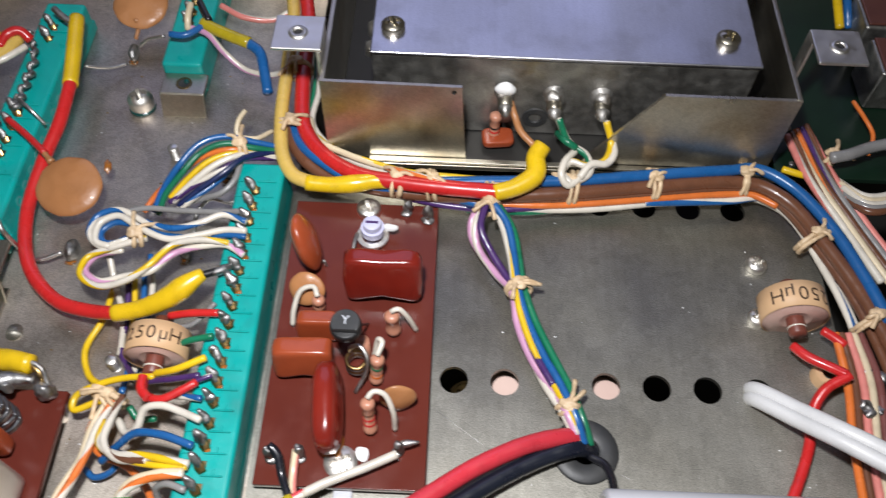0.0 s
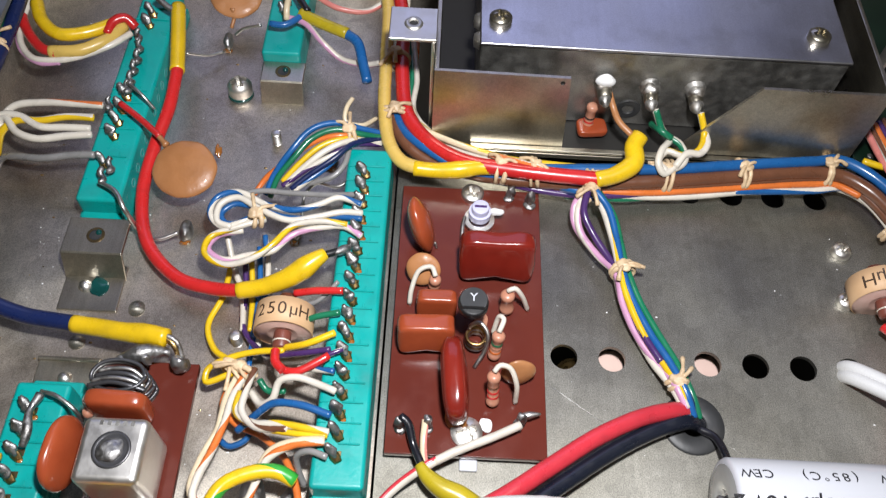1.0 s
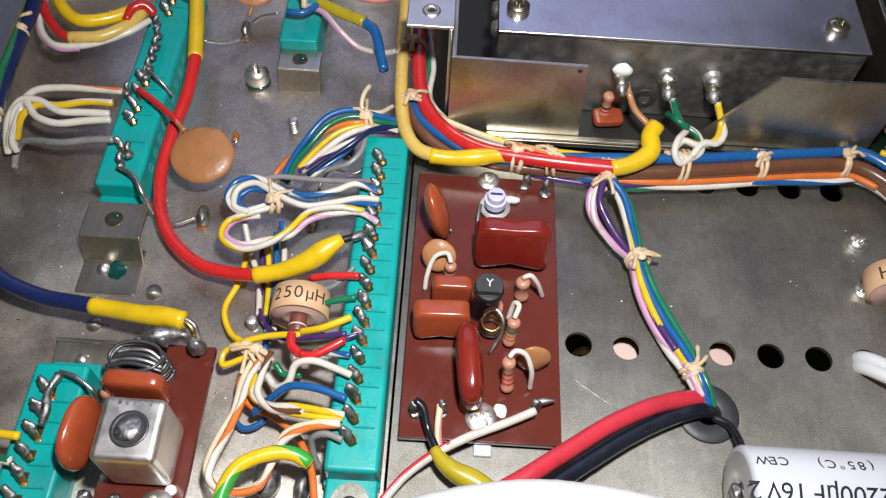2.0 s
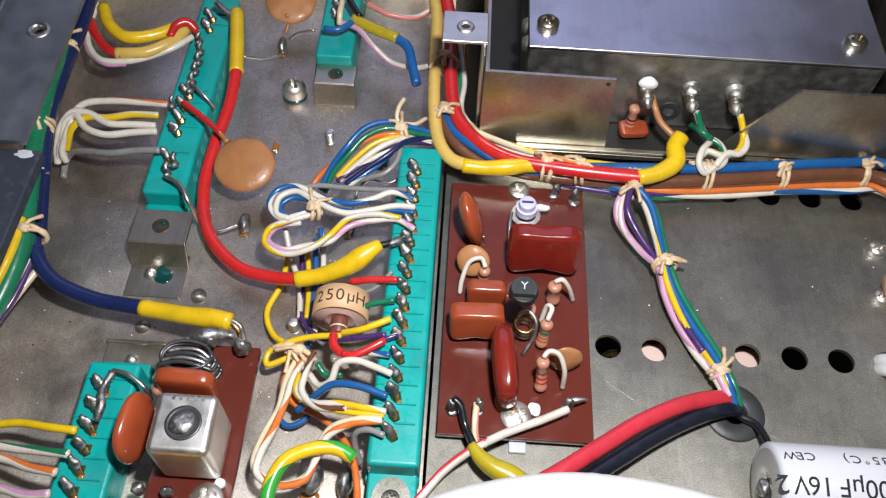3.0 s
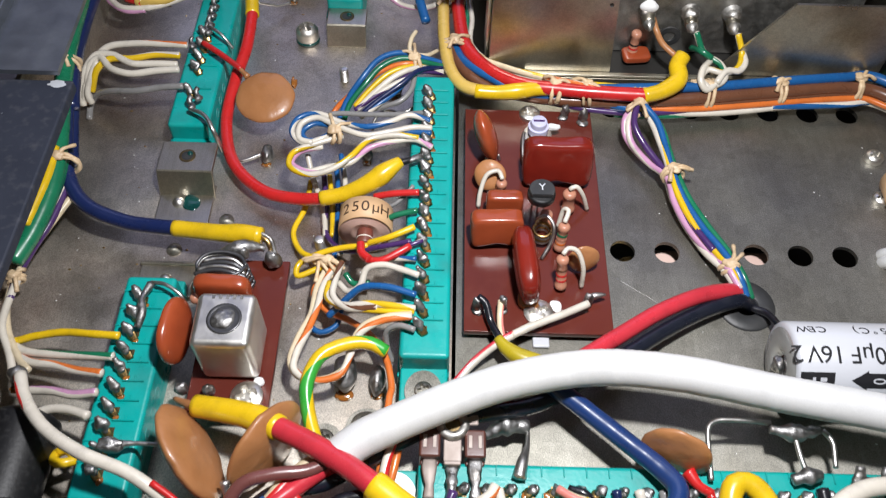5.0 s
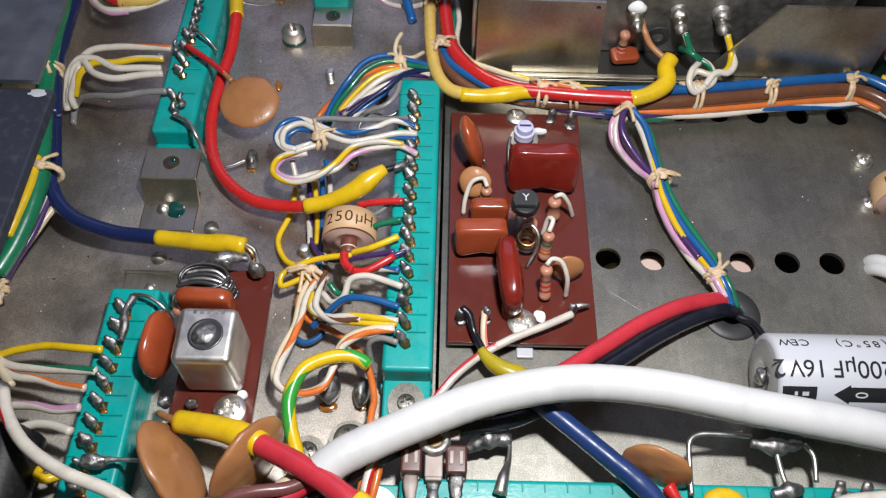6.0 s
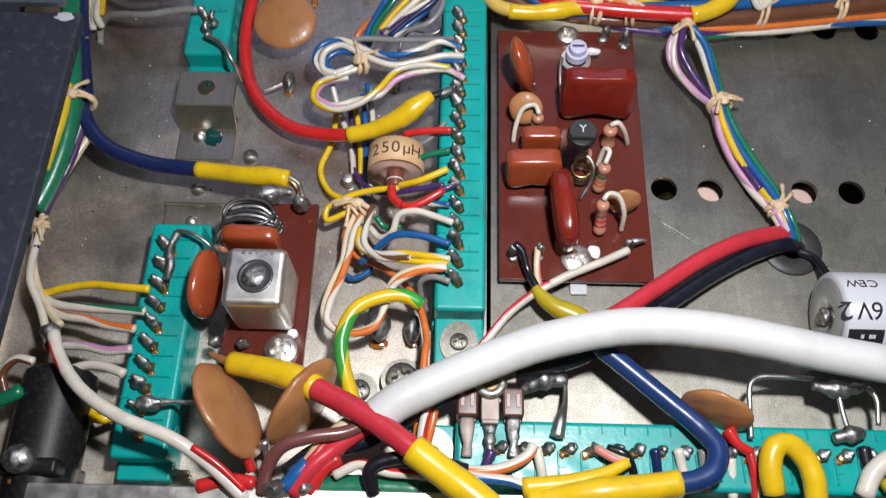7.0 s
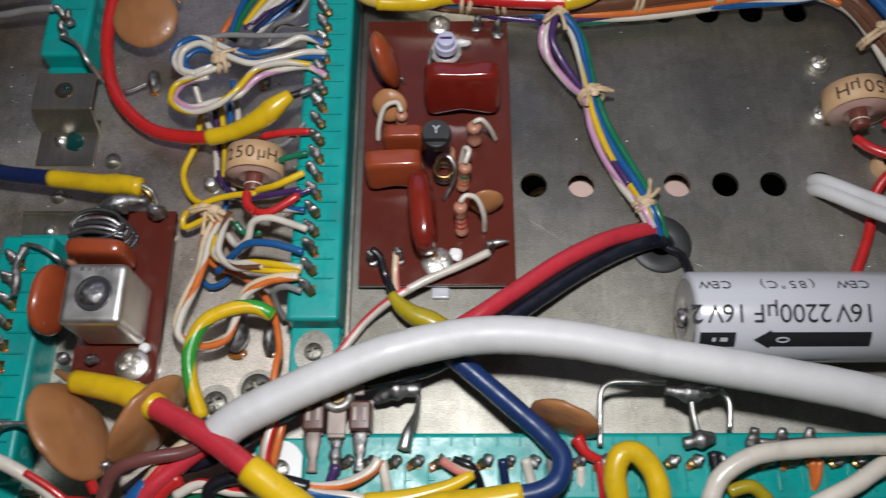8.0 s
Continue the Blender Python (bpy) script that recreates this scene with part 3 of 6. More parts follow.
lump((-47.1, 49.2, -3.5), 1.7, (0.8, 1.6, 1.1), 1)
lump((-48, 108, -3.5), 1.6, (0.8, 1.5, 1.1), 2)
lump((-23.3, 50.2, -3.5), 1.5, (0.9, 1.1, 0.9), 3)
lump((-23.4, -8.7, -3.5), 2.7, (0.9, 1.4, 1.2), 4)
lump((-16.8, -9.4, -3.5), 2.0, (0.8, 1.6, 1.2), 5)
lump((-17.8, 72.1, -3.5), 2.0, (1.0, 1.0, 1.0), 6)
screw((-18.3, -19.4, -1), 3.0, 1.8, "cross-head steel screw beside a solder lug", 4.0, mat=ZINC)
screw((-26.6, -21.3, -3.4), 2.2, 1.4, "pan-head steel screw on a wide washer", 3.6, mat=ZINC)
screw((97.3, 51.2, 0.1), 2.2, 2.0, "bright steel screw end in the cover plate")
screw((95.5, 38.6, 0), 2.0, 1.8, "bright steel screw end in the cover plate")

# ---- rubber grommet ----
solid("grommet", lathe([(2.5, 0.2), (2.8, 0.6), (4.4, 0.75), (5.9, 0.55), (6.2, 0.0), (4.5, 0.0), (4.5, -1.5), (2.5, -1.5), (2.5, 0.2)], 32, Matrix.Translation((59.2, 9.5, 0))), RUBBER, "black rubber grommet in the cover plate", "grommet")


# ---- components ----
def pillow(c, h, p=0.55, m=None, dent=0.0, legs=0.0):
    """A dipped lozenge with soft edges, half sizes h."""
    bm = bmesh.new()
    bmesh.ops.create_uvsphere(bm, u_segments=24, v_segments=16, radius=1.0)
    for v in bm.verts:
        q = [math.copysign(abs(a) ** p, a) for a in v.co]
        k = 1 + 0.05 * noise.noise(Vector(q) * 1.4 + Vector(c) * 0.3)
        if dent and q[2] > 0.3:
            k -= dent * math.exp(-(q[0] * 2.2) ** 2)
        v.co = Vector([q[i] * h[i] * k for i in range(3)])
        if legs and q[2] < 0:
            v.co.z += legs * h[2] * q[2] * q[2] * (math.exp(-(q[0] * 1.5) ** 2) - 0.35)
    mm = Matrix.Translation(c) @ (m or Matrix())
    bm.transform(mm)
    return bm


def film_cap(base, h, label, mat, turn=0.0, tilt=0.0, p=0.5, dent=0.0, lean=0.0, legs=0.0):
    t = thing("film_capacitor", label, "capacitor", base, "dipped film capacitors")
    m = Matrix.Rotation(radians(turn), 4, "Z") @ Matrix.Rotation(radians(lean), 4, "Y") @ Matrix.Rotation(radians(tilt), 4, "X")
    c = Vector(base) + m @ Vector((0, 0, h[2] + 0.8))
    part("body", pillow(c, h, p, m, dent, legs), mat, t)
    for s in (-1, 1):
        part("lead", tube([c + m @ Vector((s * h[0] * 0.6, 0, -h[2] * 0.9)), Vector(base) + m @ Vector((s * h[0] * 0.6, 0, -0.2))], 0.3, 6, 0.6), LEAD, t)
    return t


def disc_cap(c, r, normal, label, thick=1.5, leads=(), squash=1.0, group="ceramic disc capacitors"):
    t = thing("disc_capacitor", label, "capacitor", c, group)
    m = facing(c, normal) @ Matrix.Diagonal((1, squash, 1, 1))
    prof = [(0, thick)] + [(r * math.sin(a), thick * math.cos(a)) for a in (0.35, 0.6, 0.85, 1.1, 1.3, 1.45, 1.5708, 1.7, 1.85, 2.1, 2.4, 2.7)] + [(0, -thick)]
    bm = lathe(prof, 36, m)
    for v in bm.verts:
        v.co += 0.28 * noise.noise_vector(v.co * 0.35)
    part("body", bm, DISC, t)
    for pts, rr, mat in leads:
        part("lead", tube(pts, rr, 8, 0.5, radii=[rr * 1.5, rr, rr]), mat, t)
    return t


def resistor(a, b, label, bands=(), r=1.15, sleeve=None, tone="white"):
    """A round resistor with its body from a up to b and a sleeved lead."""
    a, b = Vector(a), Vector(b)
    t = thing("resistor", label, "resistor", a, "upright resistors")
    ln = (b - a).length
    m = facing(a, b - a)
    part("body", lathe([(0, 0), (r * 0.8, 0.05), (r * 1.12, 0.5), (r * 1.12, 1.3), (r * 0.93, 1.7), (r * 0.93, ln - 1.7), (r * 1.12, ln - 1.3), (r * 1.12, ln - 0.5), (r * 0.8, ln - 0.05), (0, ln)], 18, m), RESISTOR, t)
    for k, mat in enumerate(bands):
        z = ln * (0.28 + 0.16 * k)
        part("band", lathe([(r * 0.9, z), (r * 0.98, z), (r * 0.98, z + 0.45), (r * 0.9, z + 0.45)], 18, m), mat, t, "", False)
    if sleeve:
        part("sleeved_lead", tube(sleeve, 0.52, 8, 0.5), plastic(tone), t, "white sleeved lead")
        part("lead", tube([sleeve[-1], Vector(sleeve[-1]) + Vector((0.3, -0.3, -1.5))], 0.3, 6, 0.5), LEAD, t)
    return t


def terminal(at, label="solder terminal with a bright solder joint", lean=(0.3, 0.5, 3.2), seed=0.0, r=1.15):
    t = thing("terminal", label, "terminal", at, "solder terminals")
    p = Vector(at)
    part("post", tube([p, p + Vector(lean) * 0.6, p + Vector(lean)], 0.45, 8, 0.5, radii=[0.6, 0.5, 0.4]), TINNED, t)
    part("solder", blob(p + Vector(lean) * 0.62, r, (0.85, 0.8, 1.5), seed, 0.4), SOLDER, t)
    part("fillet", blob(p + Vector((0, 0, 0.2)), r * 0.9, (1.1, 1.1, 0.5), seed + 2, 0.3), SOLDER, t)
    return t


# ---- the main brown circuit board ----
pcb = thing("circuit_board", "oxblood-brown phenolic circuit board on short spacers", "circuit board", (15, 30, 1.5))
part("board", box((0, 0, 1.6), (30.2, 61.2, 3.0), 0.12, None, 1), BOARD, pcb, "", "auto")
for x, y in ((3, 4), (27, 4), (3, 57), (27, 57)):
    part("spacer", lathe([(2, 0), (2, 1.6), (1, 1.6)], 16, Matrix.Translation((x, y, 0))), STEEL, pcb)
part("tab", box((14.0, -2.0, 0.1), (17.4, 0.6, 1.0), 0.3), SLEEVE_WHITE, pcb, "white plastic tab", "auto")
film_cap((6.6, 44.9, 3), (2.4, 4.9, 6.5), "glossy orange dipped film capacitor standing on edge", FILM, 10, -14, 1.02, 0.0, -15)
film_cap((20.2, 38.4, 3), (7.7, 2.4, 6.0), "dark red glossy dipped film capacitor standing on the board", FILM_RED, 0, -10, 0.36, 0.07, 0, 0.5)
film_cap((8.5, 28.9, 3), (4.0, 1.7, 3.0), "small orange dipped film capacitor on the board", FILM, 0, -10, 0.33, 0.0, 0, 0.3)
film_cap((6.7, 21.4, 3), (5.5, 2.2, 3.9), "squarish orange dipped film capacitor on the board", FILM, 2, -12, 0.30, 0.0, 0, 0.45)
film_cap((13.0, 13.0, 3), (2.5, 8.2, 5.2), "long dark red glossy film capacitor in varnish", FILM_RED, 5, 4, 0.66, 0.0, -6)
part("varnish", pillow((13.2, 7.6, 3.4), (2.3, 2.6, 1.8), 0.8), FLUX, pcb, "glassy varnish pool")
disc_cap((5.4, 37.3, 7), 3.5, (-0.1, -0.75, 0.65), "small tan ceramic disc capacitor on the board", 1.0)
resistor((7.8, 35, 4), (8, 34.7, 8), "stub of a tan resistor beside a disc capacitor", (), 1.1, [(8, 34.6, 9), (7.1, 36.4, 9.5), (4.8, 35.9, 9), (3.3, 33.1, 6), (3, 31.2, 3.5)])
resistor((22.7, 30.6, 3.5), (22.4, 31.2, 9.5), "tan resistor standing upright with a sleeved lead", (), 1.3, [(22.3, 31.4, 10), (23.6, 31.8, 10.5), (25.2, 31.5, 8.5), (27, 31.2, 3.5)])
resistor((20.1, 20.1, 3.5), (20.6, 21.7, 10.5), "tan resistor with green and orange bands, standing upright", (plastic("orange"), RESISTOR, plastic("green")), 1.15, [(20.5, 21.8, 11), (21.3, 24.1, 12), (20.6, 24.9, 11.5), (19.7, 23.7, 7)])
resistor((19.9, 10.4, 3.5), (19.5, 12.9, 11.5), "tan resistor with red bands, standing upright", (plastic("red"), plastic("red"), plastic("brown")), 1.15, [(19.5, 13.1, 12), (20.5, 14.2, 12.5), (22.3, 14.1, 12), (23.9, 12.3, 9), (24.3, 10.9, 3.5)])
disc_cap((24.5, 15.6, 7), 3.4, (0.1, -0.9, 0.25), "small tan dipped capacitor beside the upright resistor", 1.0)
# round transistor with one flat and a mark
tr = thing("transistor", "round black transistor on tall legs, marked Y", "transistor", (17.7, 33, 3))
tx, ty, tz = (15.1, 24.3, 18.9)
part("body", lathe([(0, tz - 1.1), (2.4, tz - 1.1), (2.85, tz - 1.4), (2.85, tz - 2.6), (2.4, tz - 3.0), (0, tz - 3.0)], 28, Matrix.Translation((tx, ty, 0))), BAKELITE, tr, "", "auto")
bmt = bmesh.new()
arc = [(2.62 * math.cos(a), 2.62 * math.sin(a)) for a in (radians(-38 + 256 * k / 20) for k in range(21))]
rows = [[bmt.verts.new((tx + x * f, ty + y * f, z)) for x, y in arc] for f, z in ((1.0, tz - 1.2), (1.0, tz - 0.25), (0.92, tz))]
for ra, rb in zip(rows, rows[1:]):
    for k in range(21):
        bmt.faces.new((ra[k], ra[(k + 1) % 21], rb[(k + 1) % 21], rb[k]))
bmt.faces.new(rows[-1])
part("crown", bmt, RUBBER, tr, "dull grey-black top with one flat", "auto")
for k in (-1, 0, 1):
    part("leg", tube([(tx + k * 1.2, ty + 0.6, tz - 2.9), (tx + k * 1.3 + 1.2, ty + 8.0, 3)], 0.24, 6, 1.0), GREY_CORE, tr)
letters("Y", None, 2.4, Matrix.Translation((tx, ty + 0.3, tz + 0.03)), PALE_INK, tr)
# trimmer with its lavender screw and clamp
tm = thing("trimmer", "lavender ceramic trimmer screw in a steel ring", "trimmer", (17.2, 53.8, 3))
mx, my, mz = 16.9, 52.6, 8.6
part("stud", lathe([(0, mz), (1.7, mz), (1.9, mz - 0.3), (1.9, mz - 1.6), (2.4, mz - 1.7), (2.4, mz - 3.4), (1.8, mz - 3.5), (1.8, 3)], 26, Matrix.Translation((mx, my, 0))), TRIMMER, tm, "", "auto")
part("slot", box((mx - 1.3, my - 0.3, mz - 0.02), (mx + 1.3, my + 0.3, mz + 0.03), 0), plastic("violet"), tm, "dark screwdriver slot", False)
part("ring", lathe([(2.3, 4.6), (3.3, 4.5), (3.3, 3.9), (2.3, 3.9)], 26, Matrix.Translation((mx, my - 0.4, 0))), STEEL, tm, "", "auto")
part("clip", tube([(mx - 3.2, my - 0.5, 5), (mx - 3.6, my - 3, 5), (mx - 3.6, my - 7, 4), (mx - 3.4, my - 9, 3.1)], 0.4, 8, 0.5), LEAD, tm)
part("lacquer", blob((mx + 3.6, my + 0.6, 6.0), 1.1, (1.5, 0.7, 0.8), 3), WHITE_PAINT, tm, "dab of white lacquer")
screw((15.4, 59.5, 3), 2.5, 1.6, "cross-head screw fixing the circuit board")
# wound coil and bare loop
bare([(15.2, 24.6, 4), (15.4, 24.1, 9), (17, 24.1, 10), (18.5, 22.4, 9), (18.2, 20.3, 6), (16.4, 17.8, 3.2)], 0.42, name="loop", what="thick bare wire loop on the board")
co = thing("small_coil", "small wound coil with a tan core on the board", "coil", (16.8, 23.7, 3))
for k in range(4):
    c0 = Vector((16.5, 22.8, 5.5)) + Vector((0, 0, 0.75 * k - 1.2))
    part("turn", tube([c0 + Vector((2.0 * math.cos(a), 2.0 * math.sin(a), 0.1 * a)) for a in (0, 1, 2, 3, 4, 5, 6.2)], 0.36, 7, 0.5), BRASS if k % 2 else LEAD, co)
part("core", lathe([(0, 8.2), (1.3, 8.2), (1.4, 3)], 16, Matrix.Translation((17.3, 26, 0))), RESISTOR, co)
terminal((2.7, 4.7, 3), lean=(-0.3, 0.6, 4.0), seed=1)
terminal((7.7, 5.1, 3), lean=(0.2, 0.6, 4.0), seed=2)
terminal((25.1, 6.9, 3), lean=(0.3, 0.4, 3.0), seed=3)
terminal((23.6, 59.1, 3), lean=(0.3, 0.6, 3.6), seed=4)
terminal((28, 57.5, 3), lean=(0.1, 0.8, 3.8), seed=5, r=1.3)
bare([(24.8, 7.2, 5), (26.5, 7.7, 5.2), (28.8, 8, 5.4)], 0.45, name="stub", what="bright clipped wire stub on a terminal", radii=[0.6, 0.8, 0.2])
screw((15.1, 4.4, 3), 3.0, 1.5, "cross-head steel screw sealed with white lacquer")
solid("lacquer_dab", blob((18.7, 6.1, 3.3), 1.5, (0.9, 0.9, 0.35), 2), WHITE_PAINT, "dab of white sealing lacquer beside a screw", "lacquer")

# ---- the small brown board with its tuning can ----
bx0, by0, bx1, by1 = -51, -17.7, -36.8, 16
sb = thing("circuit_board", "small brown circuit board beside a teal connector", "circuit board", ((bx0 + bx1) / 2, (by0 + by1) / 2, FLOOR_Z))
part("board", box((bx0 - 1.5, by0 - 1.0, 0.9), (bx1, by1, 2.4), 0.12, None, 1), BOARD, sb, "", "auto")
for x, y in ((bx0 + 2, by0 + 3), (bx1 - 3, by0 + 3), (bx0 + 2, by1 - 3), (bx1 - 3, by1 - 3)):
    part("spacer", lathe([(1.8, FLOOR_Z), (1.8, 0.9), (1, 0.9)], 14, Matrix.Translation((x, y, 0))), STEEL, sb)
cx, cy = -44.2, -6.2
can = thing("tuning_can", "square tinned shielding can with a screw core", "tuning coil", (cx, cy, 2.4))
part("shell", box((cx - 5.8, cy - 5.5, 2.6), (cx + 5.2, cy + 5.8, 16.4), 1.3, None, 4), CAN, can, "", "auto")
part("rim", lathe([(2.5, 16.3), (3.2, 16.3), (3.25, 16.5), (2.9, 16.6), (2.6, 16.5)], 30, Matrix.Translation((cx, cy, 0))), GREY_CORE, can, "dark ring round the core")
part("well", lathe([(0, 16.43), (3.2, 16.43), (3.2, 16.3)], 30, Matrix.Translation((cx, cy, 0))), GREY_CORE, can, "dark core well", "auto")
part("core", blob((cx - 0.1, cy, 16.35), 2.2, (1, 1, 0.42), 6, 0.32), SOLDER, can, "bright core screw")
for k in range(5):
    part("stamp", box((cx - 3 + 1.3 * k, cy + 4.2, 16.35), (cx - 2.4 + 1.3 * k, cy + 5.0, 16.47), 0), CASTING, can, "faint stamped mark", False)
film_cap((-54.2, -4.8, 2.4), (1.75, 6.6, 5.6), "orange dipped film capacitor standing beside the can", FILM, -4, 0, 0.86, 0.0, -10)
film_cap((-47.7, 4.4, 2.4), (5.6, 1.8, 5.0), "orange dipped film capacitor standing behind the can", FILM, -2, 0, 0.42)
coil = thing("wound_coil", "dark enamelled wire coil standing on the small board", "coil", (-49.5, 10.5, 2.4))
kx, ky, kz = (-48.7, 9.6, 6.4)
for k in range(11):
    part("turn", tube([(kx + (5.3 - 0.006 * k * k + 0.3 * math.sin(k * 2.1)) * math.cos(a), ky + 3.0 * math.sin(a), kz - 3.4 + 0.72 * k + 0.3 * math.sin(a * 2 + k)) for a in (0, 0.8, 1.6, 2.4, 3.2, 4.0, 4.8, 5.6, 6.3)], 0.38, 7, 0.5), (LEAD, GREY_CORE, TAG_BROWN)[k % 3], coil)
part("bobbin", lathe([(0, kz + 2.4), (1.6, kz + 2.4), (2.3, kz + 2.0), (2.4, kz - 0.6), (2.95, kz - 0.8), (2.95, kz - 1.6), (2.4, 2.4)], 24, Matrix.Translation((kx, ky, 0)) @ Matrix.Diagonal((1.8, 1.0, 1, 1))), TAG_BROWN, coil)
for q, r0, sd in (((-49.3, 13.6, 7), 1.5, 1), ((-45.3, 14.1, 8), 1.2, 2), ((-39.9, 14.7, 5), 1.7, 3), ((-53.4, -14.5, 4), 1.3, 4), ((-48.2, -14.6, 4), 1.2, 5)):
    solid("solder_joint", blob(q, r0, (1.0, 0.9, 1.2), sd, 0.35), SOLDER, "bright lump of solder on the small board", "solder joint", "board solder joints")
for k in range(4):
    part("strand", tube([(kx - 5.0 + 0.5 * k, ky + 0.9 * k - 2.2, kz + 3.6 + 0.2 * k), (kx - 1.0, ky + 0.9 * k - 1.6, kz + 4.3), (kx + 2.4, ky + 1.0 * k - 2.0, kz + 4.2), (kx + 5.3 - 0.3 * k, ky + 0.8 * k - 2.4, kz + 3.0)], 0.42, 7, 0.5), LEAD if k % 2 else GREY_CORE, coil)
solid("lacquer_dab", blob((-50, 14.4, 6), 1.2, (1.6, 0.8, 0.7), 2), WHITE_PAINT, "dab of white lacquer on the coil end", "lacquer")
solid("solder_joint", tube([(-51, 13.9, 7), (-47.4, 14.6, 8.5), (-44.3, 15.7, 8), (-41.5, 16, 7)], 1.2, 10, 0.5, radii=[0.6, 1.5, 1.3, 0.8], wobble=0.4), SOLDER, "long shiny smear of solder over the coil", "solder joint", smooth=True)
screw((-41, -15.4, 2.5), 3.1, 1.6, "cross-head steel screw on the small board")
solid("lacquer_dab", blob((-39.3, -12.2, 2.8), 1.2, (0.9, 0.9, 0.5), 1), WHITE_PAINT, "dab of white sealing lacquer on the small board", "lacquer")
bare([(-63.2, 7.3, 6.5), (-59.5, 5.9, 8), (-56.3, 4, 7), (-55.4, 2.9, 4)], 0.42, name="jumper", what="grey bent wire jumping from connector to board")
solid("bead", blob((-53.5, 3.6, 7), 1.2, (0.9, 1, 1), 1, 0.05), RESISTOR, "small tan bead on a lead by the capacitor", "bead")
bare([(-53.3, 6.5, 9), (-54.1, 5.4, 8.5), (-53.9, 4.3, 7)], 0.5, name="sleeve", what="short white sleeved lead", mat=plastic("white"))


# ---- pie-wound chokes ----
def choke(c, flip, label, R=6.3):
    c = Vector(c)
    t = thing("choke_coil", label, "coil", c - Vector((0, 0, R)), "pie-wound chokes")
    hw = 2.7
    m = Matrix.Translation(c) @ Matrix.Rotation(radians(90), 4, "X")
    part("winding", lathe([(1.6, hw - 0.3), (2.6, hw - 0.1), (3.3, hw + 0.1), (3.4, hw - 0.05), (4.2, hw + 0.1), (4.3, hw - 0.05), (R - 1.1, hw), (R - 1.0, hw - 0.12), (R - 0.1, hw - 0.1), (R - 0.1, -hw + 0.1), (1.6, -hw + 0.3)], 40, m), WINDING, t)
    part("paper_band", lathe([(R - 0.1, hw + 0.05), (R + 0.1, hw), (R + 0.1, -hw), (R - 0.1, -hw - 0.05)], 48, m), PAPER, t, "tan paper band")
    part("core", lathe([(0, hw + 3.4), (1.5, hw + 3.4), (1.7, hw + 3.0), (1.7, -hw - 3), (0, -hw - 3)], 20, m), FERRITE, t)
    part("thread", lathe([(1.72, hw + 1.6), (1.86, hw + 1.75), (1.72, hw + 1.9)], 20, m), plastic("white"), t, "pale thread")
    for k, ch in enumerate("250\u00b5H"):
        a = radians((-42, -19, 2, 24, 46)[k]) * (-1 if flip else 1)
        mm = Matrix.Translation(c) @ Matrix.Rotation(a, 4, "Y") @ Matrix.Translation((0, 0, R + 0.11)) @ (Matrix.Rotation(math.pi, 4, "Z") if flip else Matrix())
        letters(ch, None, 0.65 * R, mm, BROWN_INK, t)
    return t


choke((-21.2, 24.6, 5.3), False, "pie-wound choke coil with a tan printed band", 5.7)
choke((100.8, 38.6, 5.2), True, "pie-wound choke coil with a tan band near the plate's edge")

# ---- the big electrolytic capacitor ----
ec = thing("electrolytic_capacitor", "white sleeved electrolytic capacitor lying on its side", "capacitor", (80, -8, 0))
ER, ex0, ex1, ey, ez = 8.2, 59.8, 106.0, -8.3, 8.4
em = Matrix.Translation((ex0, ey, ez)) @ Matrix.Rotation(radians(90), 4, "Y")
part("sleeve", lathe([(ER - 1.2, 0.0), (ER - 0.4, 0.15), (ER, 0.7), (ER, ex1 - ex0 - 0.7), (ER - 0.6, ex1 - ex0)], 48, em), SLEEVE_WHITE, ec)
part("end_disc", lathe([(0, 0.2), (2.4, 0.1), (2.7, -0.3), (4.2, -0.4), (ER - 1.6, -0.25), (ER - 0.9, 0.15), (ER - 0.3, 0.35)], 40, em), SLEEVE_END, ec, "shrunk grey sleeve end")
part("end_disc", lathe([(0, ex1 - ex0 - 0.4), (ER - 0.6, ex1 - ex0 - 0.2)], 40, em), RUBBER, ec, "black end seal")
part("end_solder", blob((ex0 - 0.4, ey, ez), 1.5, (0.8, 1.1, 1.1), 4, 0.3), SOLDER, ec)


def on_sleeve(s, angle):
    """A frame on the sleeve, s along it, angle from the top towards the front; the writing reads from behind."""
    return Matrix.Translation((s, ey, ez)) @ Matrix.Rotation(angle, 4, "X") @ Matrix.Translation((0, 0, ER + 0.03)) @ Matrix.Rotation(math.pi, 4, "Z")


def sleeve_text(text, s0, step, size, angle):
    for ch in text:
        if ch != " ":
            letters(ch, None, size, on_sleeve(s0, angle), INK, ec)
        s0 -= step * (0.4 if ch == " " else 1.0)


sleeve_text("16V 2200\u00b5F 16V 2", 89, 2.22, 4.5, radians(12))
for cap_text, cap_x in (("CEW", 89.3), ("(85\u00b0C)", 80.5), ("CEW", 65.5)):
    sleeve_text(cap_text, cap_x, 1.75, 2.6, radians(-26))
ax0, ax1, ax2, ax3, ax4 = 60.2, 66.4, 69.4, 72.4, 89.5
for s0, s1 in ((ax0, ax1), (ax3 - 0.2, ax4)):
    bmq = bmesh.new()
    for i in range(6):
        a0, a1 = radians(36 + 3.3 * i), radians(36 + 3.3 * (i + 1))
        q = [Vector((s, ey - (ER + 0.03) * math.sin(a) , ez + (ER + 0.03) * math.cos(a))) for s, a in ((s0, a0), (s1, a0), (s1, a1), (s0, a1))]
        bmq.faces.new([bmq.verts.new(v) for v in q])
    part("stripe", bmq, INK, ec, "black polarity bar", False)
bmq = bmesh.new()
